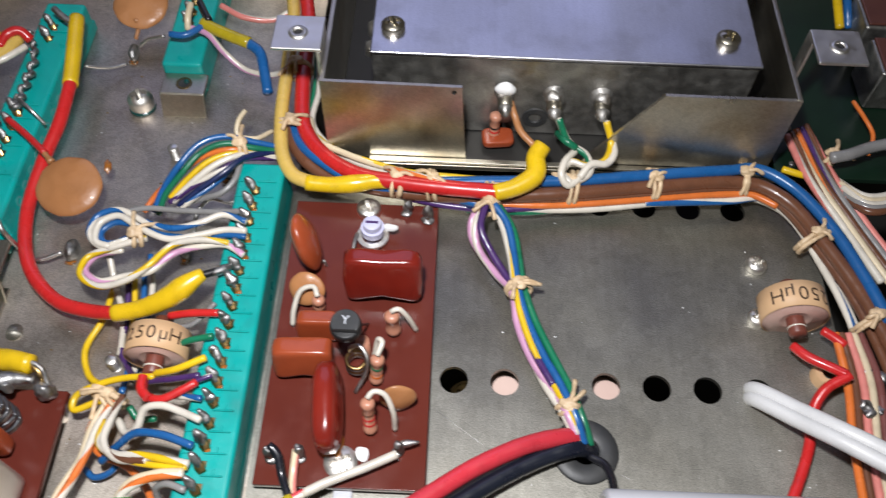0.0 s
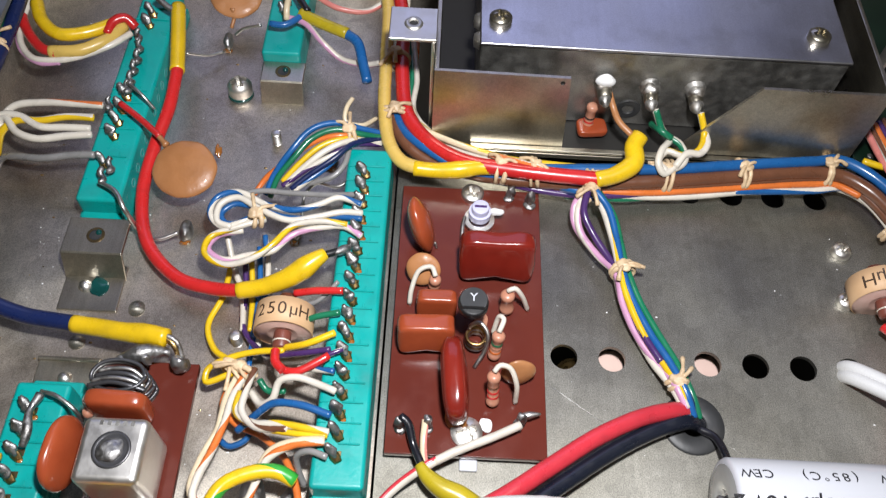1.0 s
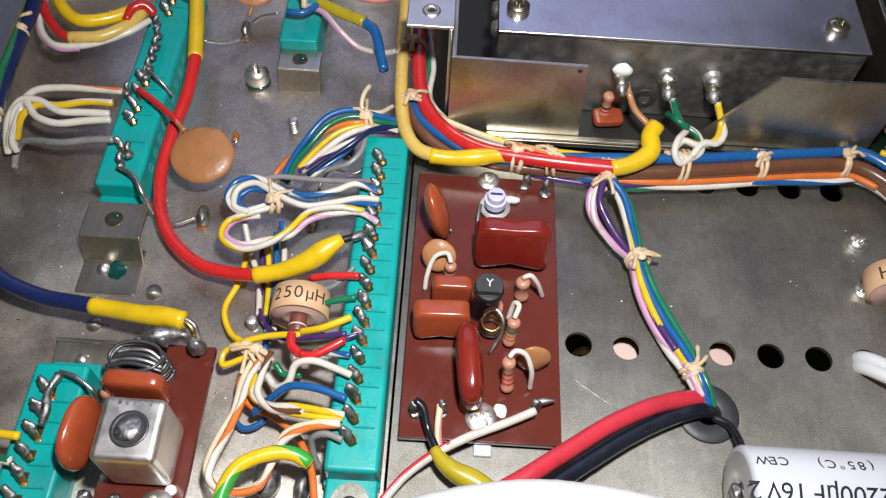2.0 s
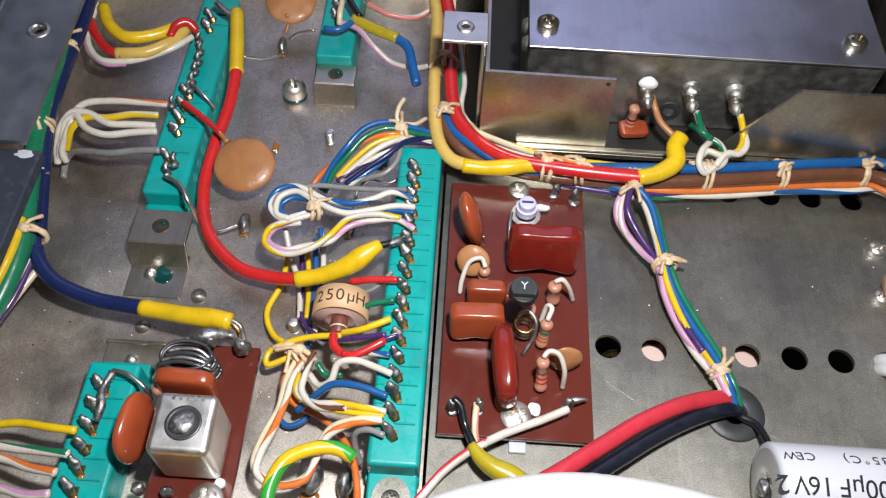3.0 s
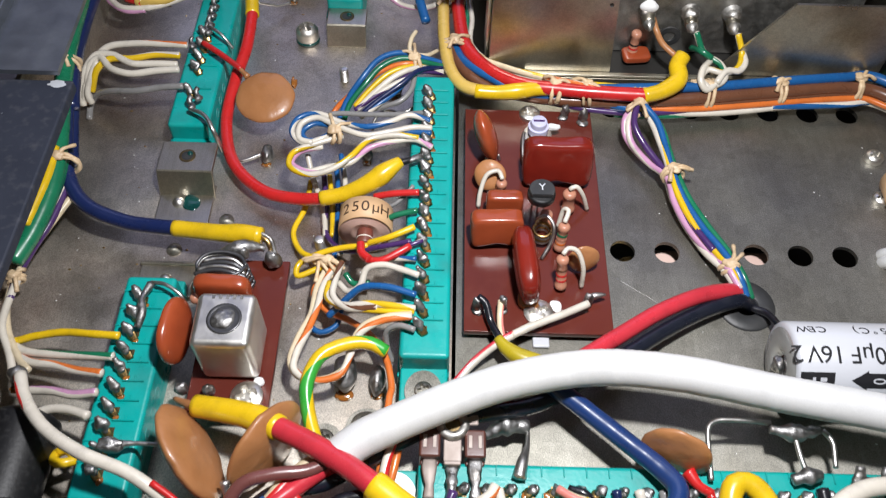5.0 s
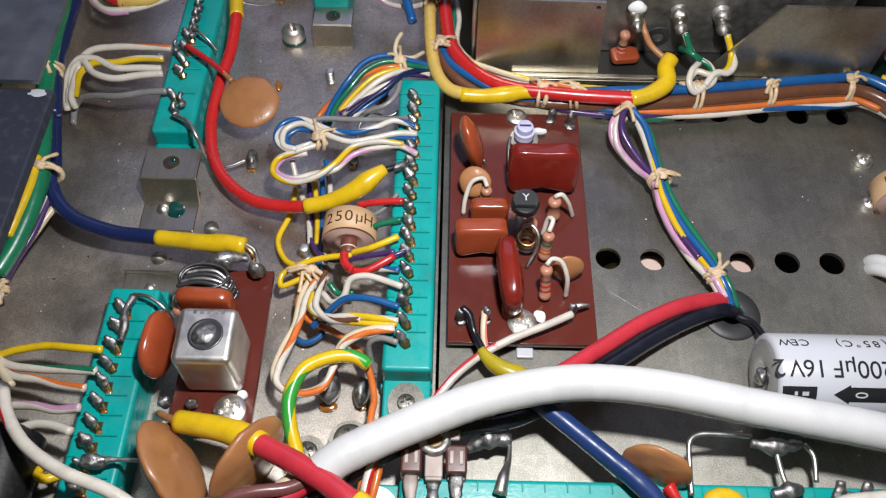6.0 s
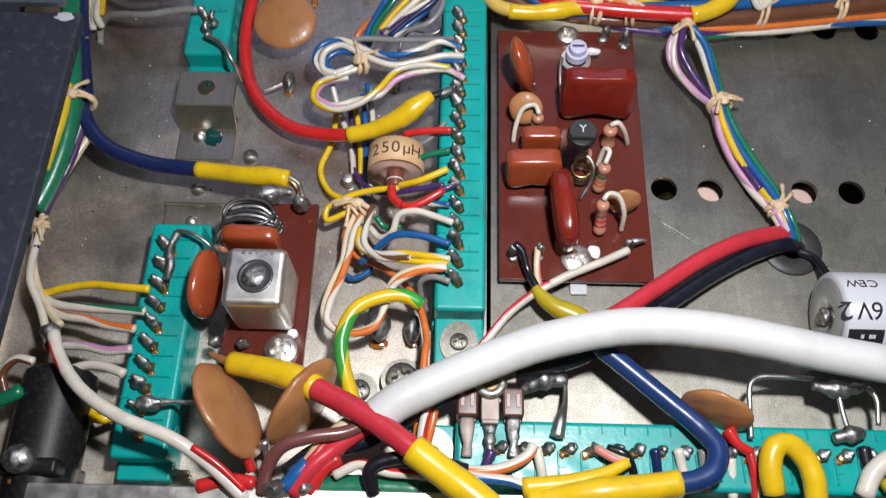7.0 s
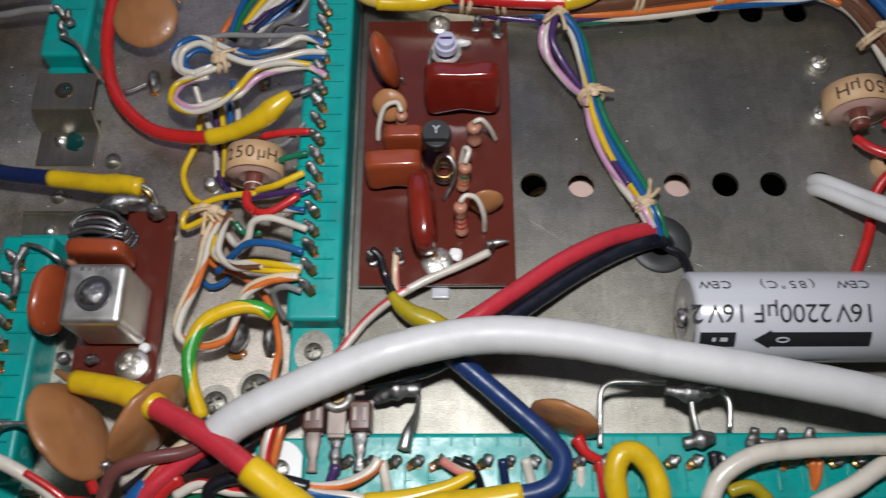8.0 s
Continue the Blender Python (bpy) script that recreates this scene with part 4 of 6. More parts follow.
for i in range(8):
    f0, f1 = (i - 4) / 4, (i - 3) / 4
    q = [Vector((s, ey - (ER + 0.045) * math.sin(a), ez + (ER + 0.045) * math.cos(a))) for s, a in ((ax2 + (ax3 - ax2) * abs(f0), radians(45.9 + 13 * f0)), (ax3, radians(45.9 + 13 * f0)), (ax3, radians(45.9 + 13 * f1)), (ax2 + (ax3 - ax2) * abs(f1), radians(45.9 + 13 * f1)))]
    bmq.faces.new([bmq.verts.new(v) for v in q])
bmesh.ops.remove_doubles(bmq, verts=bmq.verts, dist=0.001)
bmesh.ops.recalc_face_normals(bmq, faces=bmq.faces)
part("arrow", bmq, INK, ec, "black arrow head", False)
letters("0", None, 3.2, on_sleeve(ax3 + 1.9, radians(45.9)) @ Matrix.Rotation(radians(90), 4, "Z") @ Matrix.Translation((0, 0, 0.03)), SLEEVE_WHITE, ec, squash=0.8)
for s in (ax0 + 2.2, ax0 + 3.6, ax1 - 2.0):
    part("stripe_mark", box((s, -0.3, -0.02), (s + 0.55, 0.45, 0.04), 0, Matrix.Translation((0, ey, ez)) @ Matrix.Rotation(radians(45.9), 4, "X") @ Matrix.Translation((0, 0, ER + 0.04))), SLEEVE_WHITE, ec, "", False)

# ---- the screened metal box ----
en = thing("shield_frame", "tinned sheet-metal frame with folded front tabs", "enclosure", (53, 110, 0))
part("side_wall", box((5.6, 73.2, 4), (6.6, 158, 27.2), 0.15), TINNED, en, "", "auto")
part("side_wall", box((100.4, 73.2, 4), (101.4, 158, 27.2), 0.15), TINNED, en, "", "auto")


def sheet(pts, y0, y1):
    bm = bmesh.new()
    a = [bm.verts.new((x, y0, z)) for x, z in pts]
    b = [bm.verts.new((x, y1, z)) for x, z in pts]
    bm.faces.new(a), bm.faces.new(b[::-1])
    for k in range(len(pts)):
        j = (k + 1) % len(pts)
        bm.faces.new((a[k], b[k], b[j], a[j]))
    bmesh.ops.recalc_face_normals(bm, faces=bm.faces)
    return bm


part("front_tab", sheet([(5.6, 4.2), (5.6, 27.3), (34.0, 27.0), (35.6, 5.0)], 73.0, 73.7), TINNED, en, "", False)
part("front_tab", sheet([(60.5, 5.2), (74.3, 27.0), (101.4, 27.0), (101.4, 5.4)], 73.0, 73.7), TINNED, en, "", False)
part("hole_mark", lathe([(0, 0), (0.5, 0), (0.5, 0.1)], 12, facing((32.5, 72.98, 25.6), (0, -1, 0))), DARK, en)
part("bottom_flange", box((14.5, 71.6, 4.6), (104, 72.9, 5.2), 0.15), TINNED, en, "", "auto")
part("bottom_flange_lip", box((14.5, 71.2, 3.2), (104, 71.6, 4.5), 0.1), TINNED, en, "", "auto")
# floor sheet takes the dark tone so the frame's inside looks shaded
part("floor_sheet", box((6.7, 73.8, 3.2), (100.3, 157.8, 4.0), 0.1), DARK, en, "", "auto")
mb = thing("metal_box", "screened metal box with a brushed bluish lid", "metal box", (55, 120, 4))
part("body", box((15.3, 81.9, 4.1), (94.7, 156, 26.5), 0.5), CASTING, mb, "mottled grey side", "auto")
bml = box((15.0, 81.5, 26.6), (95.0, 157, 27.5), 0.35)
part("lid", bml, LID, mb, "brushed metal lid", "auto")
screw((19.3, 88.6, 27.5), 2.5, 2.0, "slotted hex-head steel screw on the lid", 0, mat=TINNED)
screw((88.6, 88.6, 27.5), 2.5, 2.0, "slotted hex-head steel screw on the lid", 0, mat=TINNED)
for z, y in ((22, 85.5), (22, 91.5)):
    part("rivet", lathe([(0, 1.4), (1.4, 1.2), (2.0, 0)], 18, facing((15.0, y, 24.4), (-1, 0, 0))), STEEL, mb)
for k, (x, z) in enumerate(((43.4, 17.5), (53.8, 17), (63.9, 17))):
    fe = thing("feedthrough", "glass feedthrough terminal with a solder cap", "terminal", (x, 81.5, z), "box feedthroughs")
    mm = facing((x, 82.4, z), (0, -1, -0.15))
    part("collar", lathe([(2.7, -0.2), (2.4, 0.5), (2.1, 1.3), (1.8, 2.4), (0, 2.5)], 24, mm), FROSTED, fe, "frosty solder fillet")
    part("ceramic", lathe([(1.5, 2.0), (1.65, 2.4), (1.6, 4.6), (1.3, 5.0), (0, 5.1)], 20, mm), TINNED, fe, "dull stained sleeve")
    part("solder_cap", blob(mm @ Vector((0, 0.5, 1.9)), 2.0, (1.0, 0.9, 0.9), k, 0.25), FROSTED, fe)
    part("tip", tube([mm @ Vector((0, 0, 4.6)), mm @ Vector((0, 0, 5.8)), mm @ Vector((0.2, 0, 7.0))], 0.7, 10, 0.4, radii=[1.5, 1.2, 0.4], wobble=0.2), FROSTED, fe)
solid("lacquer_dab", blob((43.2, 80.2, 19.6), 1.9, (1.1, 0.6, 0.9), 7), WHITE_PAINT, "dab of white lacquer on a terminal", "lacquer")
film_cap((42.6, 78.6, 4.2), (3.5, 2.4, 1.0), "small red-orange capacitor lying before the box", FILM, 6, 0, 0.4)
resistor((41.6, 79.2, 5.6), (41.8, 79.6, 12.6), "short tan resistor with red and dark bands at the box", (plastic("red"), BAKELITE), 1.2)
solid("rubber_bush", lathe([(1.2, 0), (1.5, 0.8), (2.8, 0.8), (3.0, 0)], 22, facing((50.5, 82.3, 9.5), (0, -1, 0))), RUBBER, "black rubber bush in the box front", "grommet")
# mounting clips with tapped holes
for cx0, cy0 in ((0.8, 82.4), (109.5, 84.5)):
    cl = thing("mounting_clip", "bent plated clip with a tapped hole", "clip", (cx0, cy0, 4), "mounting clips")
    part("tab", box((cx0 - 5.0, cy0 - 4.6, 30.2), (cx0 + 5.0, cy0 + 5.0, 31.0), 0.25), STEEL, cl, "", "auto")
    part("leg", box((cx0 + (3.9 if cx0 < 50 else -5.0), cy0 + (-4.6 if cx0 < 50 else 1.5), 4), (cx0 + (4.7 if cx0 < 50 else -4.2), cy0 + 5, 30.3), 0.25), STEEL, cl, "", "auto")
    part("thread", lathe([(0.9, 31.0), (1.0, 31.5), (1.8, 31.3), (2.0, 31.0)], 20, Matrix.Translation((cx0, cy0, 0))), STEEL, cl)
    part("hole", lathe([(0, 31.05), (1.1, 31.05)], 20, Matrix.Translation((cx0, cy0, 0))), DARK, cl, "dark threaded hole", False)

# ---- left rim and rail ----
rim = thing("chassis_rim", "grey steel chassis rim with a screw hole", "rim", (-95, 80, 24), kind="structure")
rm = plate_with_holes([(-103, 47.9), (-87.0, 47.9), (-89.6, 150), (-103, 150)], [(-94.8, 80.2, 1.6)], 24.6, 1.2, "rim_sheet", RIM)
rm.parent = rim
rm.matrix_parent_inverse = Matrix.Translation(-root_of(rim))
part("hole_collar", lathe([(1.5, 24.0), (1.5, 25.0), (2.4, 24.9), (2.7, 24.6)], 20, Matrix.Translation((-94.8, 80.2, 0))), LEAD, rim)
part("lip", box((-104.2, 47, 20), (-103, 150, 27.5), 0.3), RIM, rim, "", "auto")
rail = thing("front_rail", "dark blue-grey painted rail with chipped edges", "rail", (-96, 0, 24), kind="structure")
part("rail_top", box((-112, -70, 19.4), (-84.4, 47.8, 22.2), 0.5), RAIL, rail, "", "auto")
part("rail_outer", box((-112, 48, 18), (-104.4, 150, 27.6), 0.8), RAIL, rail, "", "auto")
part("paint_chip", blob((-87.6, 46.6, 22.22), 1.3, (1.3, 0.8, 0.06), 4, 0.6), PALE_INK, rail, "pale bare chip", False)
for k in range(16):
    random.seed(40 + k)
    x, y = random.uniform(-110, -88), random.uniform(-30, 46)
    part("paint_fleck", blob((x, y, 22.2), random.uniform(0.1, 0.28), (1, 1, 0.25), k), RIM, rail)
random.seed(3)
strip_y = -41.6
solid("front_strip", box((-82, strip_y - 4, 2), (60, strip_y, 9), 0.3), STEEL, "bright folded metal strip along the chassis front", "strip", kind="structure")

# ---- tall things at the near edge ----
bcx, bcy = -81, -20.5
bc = thing("black_cylinder", "black plastic cylinder lying on the chassis beside the connector", "cylinder", (bcx, bcy - 12, FLOOR_Z))
part("body", lathe([(0, 0), (5.0, 0), (6.3, 0.9), (6.5, 1.6), (6.5, 17.5), (6.1, 18), (6.1, 34), (0, 34)], 40, Matrix.Translation((bcx, bcy, 3.0)) @ Matrix.Rotation(radians(90), 4, "X")), BAKELITE, bc, "", "auto")
part("collar", box((bcx - 5.5, bcy - 20.0, FLOOR_Z), (bcx + 5.5, bcy - 17.0, 9.8), 0.8), BAKELITE, bc, "", "auto")
lump((-81.8, -38.6, 8), 3.0, (0.9, 0.85, 0.85), 9, "large grey solder bead on a brass tag")
lump((-81.9, -15.4, 8), 1.9, (0.9, 0.9, 0.9), 12, "dull solder bead on a lug above the cylinder")

solid("bench", box((-700, -700, -42), (700, 900, -36), 1.0), shader("pale_bench", (0.36, 0.35, 0.38), 0.5, 0.0, (0.30, 0.29, 0.32), 9, 0.6), "pale grey workbench top under the chassis", "bench", kind="structure")

for p, q in (((31.6, 16.2, 0), (41.8, 8.9, 0)), ((65.3, 5.5, 0), (68.2, 4.1, 0))):
    solid("scratch", tube([p, q], 0.035, 5, 3.0), LEAD, "fine bright scratch in the plated surface", "scratch", "scratches", smooth=True)

# ---- cables and wires ----
def tie(c, along, R, seed=0, tails=2, group="twine ties", flat=0.8):
    """A twine lashing round a bundle: two turns, a knot and loose ends."""
    m = facing(c, along)
    R *= 0.93
    t = thing("twine_tie", "waxed natural twine lashing knotted round the wires", "twine", c, group)
    rnd = random.Random(seed)
    for k in (-0.55, 0.55):
        ph = rnd.uniform(0, 6)
        part("turn", tube([m @ Vector((R * math.cos(a + ph), R * flat * math.sin(a + ph), k + 0.45 * math.sin(a + seed))) for a in (0, 0.7, 1.4, 2.1, 2.8, 3.5, 4.2, 4.9, 5.6, 6.3)], 0.5, 8, 0.5, wobble=0.5), TWINE, t)
    top = Vector(c) + Vector((0, 0, R * 0.85))
    part("knot", blob(top, 1.25, (1.25, 1.0, 0.75), seed, 0.5), TWINE, t)
    for k in range(tails):
        a = rnd.uniform(0, 6.28)
        d = Vector((math.cos(a), math.sin(a), 0))
        part("tail", tube([top, top + d * 1.6 + Vector((0, 0, 0.7)), top + d * rnd.uniform(2.8, 5.0) + Vector((rnd.uniform(-1, 1), rnd.uniform(-1, 1), -0.5))], 0.5, 7, 0.5, radii=[0.5, 0.38, 0.5], wobble=0.3), TWINE, t)
    return t


def cable(label, pieces, at, name="power_cable", category="cable"):
    """One run whose lengths differ: (part name, tone, radius or radii, points)."""
    t = thing(name, label, category, at)
    for nm, tone, r, pts in pieces:
        radii = r if isinstance(r, list) else None
        mat = tone if isinstance(tone, bpy.types.Material) else plastic(tone)
        part(nm, tube(pts, radii[0] if radii else r, 18, 0.8, radii=radii, wobble=0.03), mat, t)
    return t


# red cable on the left with two yellow sleeves
cable("red insulated cable with yellow heat-shrink sleeves at its ends", [
    ("lead", SOLDER, 0.8, [(-63.4, 108.7, 11), (-61, 107, 10), (-57.8, 105.4, 9)]),
    ("sleeve", "yellow", 1.75, [(-58.3, 107.9, 9), (-56.6, 99, 8.5), (-54.8, 87.8, 7.5)]),
    ("insulation", "red", 1.42, [(-54.8, 88.9, 7.8), (-54.9, 77.8, 6), (-56.5, 68.2, 4), (-57.2, 55.9, 1.5), (-53.7, 44.2, 0.5), (-45.5, 35.8, 1), (-37.7, 33.1, 2), (-30.1, 31.8, 4)]),
    ("sleeve", "yellow", [1.75, 1.75, 2.0, 2.3, 1.2], [(-31.8, 31.7, 4), (-26.6, 32.4, 5), (-20.7, 33.9, 7.5), (-16.3, 36.6, 9.5), (-14.3, 38, 10)]),
    ("lead", BAKELITE, 0.75, [(-14.7, 37.5, 10), (-12.7, 38.3, 10), (-11.2, 39.3, 9.5)]),
    ("solder", SOLDER, [0.6, 1.0, 0.5], [(-12.6, 38.1, 10), (-10.6, 39.6, 9.5), (-9.6, 41.1, 8.5)])], (-54.4, 45.5, -3.5))
# dark blue cable with yellow sleeve
cable("dark blue cable ending in a yellow sleeve, soldered to the board", [
    ("insulation", "navy", 1.65, [(-94.3, 68.8, 14), (-91.8, 55, 11), (-88.6, 39.1, 8), (-86.3, 32.1, 6), (-81.7, 27.2, 5), (-72.9, 24, 4), (-66.9, 23.1, 4), (-61.4, 22.3, 4.5)]),
    ("sleeve", "yellow", [1.8, 1.8, 1.85, 2.1, 1.8], [(-62.1, 22.3, 4.5), (-57.1, 21.5, 5), (-50.9, 20.3, 6), (-46.1, 19.6, 7), (-42.5, 18.8, 7.5)]),
    ("lead", BRASS, [0.7, 0.6, 0.5], [(-43, 19, 7.5), (-41, 17.6, 7), (-40.2, 16, 5)]),
    ("lead", SOLDER, 0.5, [(-43, 19.2, 8), (-40.6, 18.2, 7.4), (-39.5, 15.7, 4.5)])], (-74.7, 26.3, -3.5))
solid("solder_joint", blob((-39.9, 15, 4), 1.8, (1, 0.9, 0.9), 5, 0.3), SOLDER, "bright lump of solder on the board corner", "solder joint", "board solder joints")
# red and black pair from the grommet
cable("thick red cable leaving the rubber grommet", [("insulation", "crimson", 1.65, [(59.8, 11.1, -1), (56.4, 11, 3), (48.9, 8.8, 5), (39.3, 4, 6), (30.5, -2.1, 7), (23, -7.5, 8), (15.4, -12.1, 8), (7.9, -15.8, 8.5), (-1, -19.3, 9), (-24.6, -31.7, 9), (-28.8, -34.8, 8), (-32.9, -38.7, 8)])], (50, 5, 0))
cable("thick black cable leaving the rubber grommet", [("insulation", "navy_black", 1.6, [(60.7, 9.7, -1), (57.3, 9.1, 2.6), (51.2, 6.9, 3.4), (42.7, 2.3, 4), (33.7, -3.9, 5), (26.2, -9.4, 6), (13.8, -17, 7), (1.7, -20.2, 8), (-8.2, -23.6, 8), (-17.9, -29.5, 8), (-24.6, -33.4, 8), (-31.3, -34.9, 8), (-36.7, -39, 8)])], (52, 3, 0))
wire("black", [(59.7, 8.1, 1.5), (62.1, 6.4, 2.5), (62.8, 3.6, 4), (62.4, -0.6, 7), (61.9, -4, 9)], 0.75)
# white jacketed cable arching over everything at the front
cable("thick white jacketed mains cable arching over the parts", [
    ("jacket", "jacket_white", 3.3, [(110.7, -30.7, 13), (87.7, -24.2, 15.5), (74, -21.4, 16), (55.7, -18.1, 16), (37, -14.5, 16), (22.7, -13.7, 15.5), (8.3, -16.3, 15), (-1.2, -19.7, 14.5), (-10.7, -23.7, 13.5), (-18.1, -27.5, 13), (-22.1, -30.6, 12)]),
    ("core", "maroon", 1.15, [(-19.6, -28.5, 12), (-26, -32.4, 12), (-32.4, -33.8, 13), (-36.9, -35.5, 13), (-39.4, -38.9, 11), (-40.1, -42.4, 9)]),
    ("core", "crimson", 1.6, [(-21.5, -29.8, 11), (-28.5, -34.9, 10), (-32.5, -38.5, 10), (-35.2, -42.3, 9)])], (28.6, -9.8, 0))
# dark blue cable at the front with long yellow sleeves
cable("dark blue cable bent back into a yellow sleeve at the front", [
    ("insulation", "cobalt", 1.8, [(14.4, -12.7, 9), (19.8, -17.1, 9), (28.2, -24.6, 9.5), (34.2, -30.5, 10.5), (36.1, -33.9, 11.5), (34.9, -37.4, 12), (32.2, -39, 12), (28.4, -39.8, 12)]),
    ("sleeve", "yellow", [2.2, 2.3, 2.5, 2.0, 1.6], [(29.1, -39.6, 12), (22.8, -40.6, 12), (15.4, -41.5, 12), (9.9, -42.2, 11), (4.4, -42.7, 10)])], (28.2, -22.7, 0))
cable("short yellow sleeved lead lying on the front connector", [
    ("sleeve", "yellow", [0.9, 1.3, 1.6, 1.7], [(21.2, -36, 10), (17.7, -37.8, 10), (11, -39.7, 10), (3.5, -40.7, 10)])], (11.3, -39.5, 7), "sleeved_lead", "wire")
# red cable with yellow sleeves at the front
cable("red cable between two yellow sleeves, soldered to the small board", [
    ("lead", DISC, [0.5, 0.8, 0.9], [(-53.8, -17.1, 5), (-50.8, -18.7, 6.5), (-47.7, -20.1, 8)]),
    ("sleeve", "yellow", [2.1, 2.2, 2.3, 2.5, 2.3], [(-48.7, -19.7, 8), (-44.3, -20.7, 9), (-39.5, -21.9, 10), (-35.1, -23.6, 11), (-32.2, -25.2, 12)]),
    ("insulation", "crimson", 2.0, [(-32.8, -24.9, 12), (-27.2, -27.8, 13), (-21.1, -31.4, 14), (-14.3, -36.1, 14.5)]),
    ("sleeve", "yellow", [2.6, 2.5, 2.7, 2.5], [(-15.1, -35.6, 14.5), (-10.5, -38.9, 14.5), (-5, -42.8, 14.5), (0.5, -47, 14)])], (-29.3, -25.3, 0))
cable("white wire with a red tracer passing over the black cylinder", [("insulation", "white", 1.15, [(-80.6, -15.8, 11), (-78, -20.5, 12), (-72.1, -26.8, 14), (-64.1, -31.6, 15), (-55.5, -34.6, 14), (-49.1, -38.3, 12), (-42.9, -43.4, 10)]), ("tracer", "red", 0.55, [(-80.9, -16.3, 11.4), (-78.5, -20.6, 12.5), (-75, -24.8, 13.6)]), ("tracer", "red", 0.6, [(-51.5, -36.1, 14.2), (-47.3, -38.6, 13), (-42.7, -42.4, 11)])], (-70.6, -29, 0), "wire", "wire")

# ---- harness across the back of the plate ----
cable("cream-yellow cable bending into a yellow sleeve, in the harness", [
    ("insulation", "straw", 1.55, [(-15.3, 143.2, 9), (-7.3, 114.6, 9), (-6.2, 95.3, 8.5), (-5.5, 79.6, 8), (-3.6, 69.2, 7.5), (-0.5, 64.3, 7.5), (3.7, 62.7, 7.5)]),
    ("sleeve", "yellow", [1.75, 1.7, 2.0, 1.8, 1.7], [(2.2, 62.7, 7.5), (7.4, 62.4, 7.5), (13, 62.7, 8), (16.7, 63.6, 8), (20.7, 63.7, 8)])], (-5, 88.2, -3.5), "harness_cable")
cable("red cable joining a bent yellow sleeve, in the harness", [
    ("insulation", "red", 1.7, [(-11.8, 144.7, 8), (-3.4, 111.9, 8), (-2.1, 90.6, 8), (-0, 77.4, 8), (5.2, 69.9, 8), (12.9, 65.1, 8), (22.9, 63, 8.5), (32.7, 61.7, 9), (42.7, 60.8, 9.5)]),
    ("sleeve", "yellow", [1.8, 1.9, 2.2, 2.1, 1.9], [(41.7, 60.6, 9.5), (46.1, 61.9, 10), (50.1, 64.8, 11), (50.2, 68.7, 12), (51.6, 70.9, 13)]),
    ("lead", DISC, 0.75, [(49.7, 70.8, 13), (46.8, 73.8, 14), (45.6, 76.9, 15), (44.4, 79, 17.2)])], (23.9, 69.7, 0), "harness_cable")
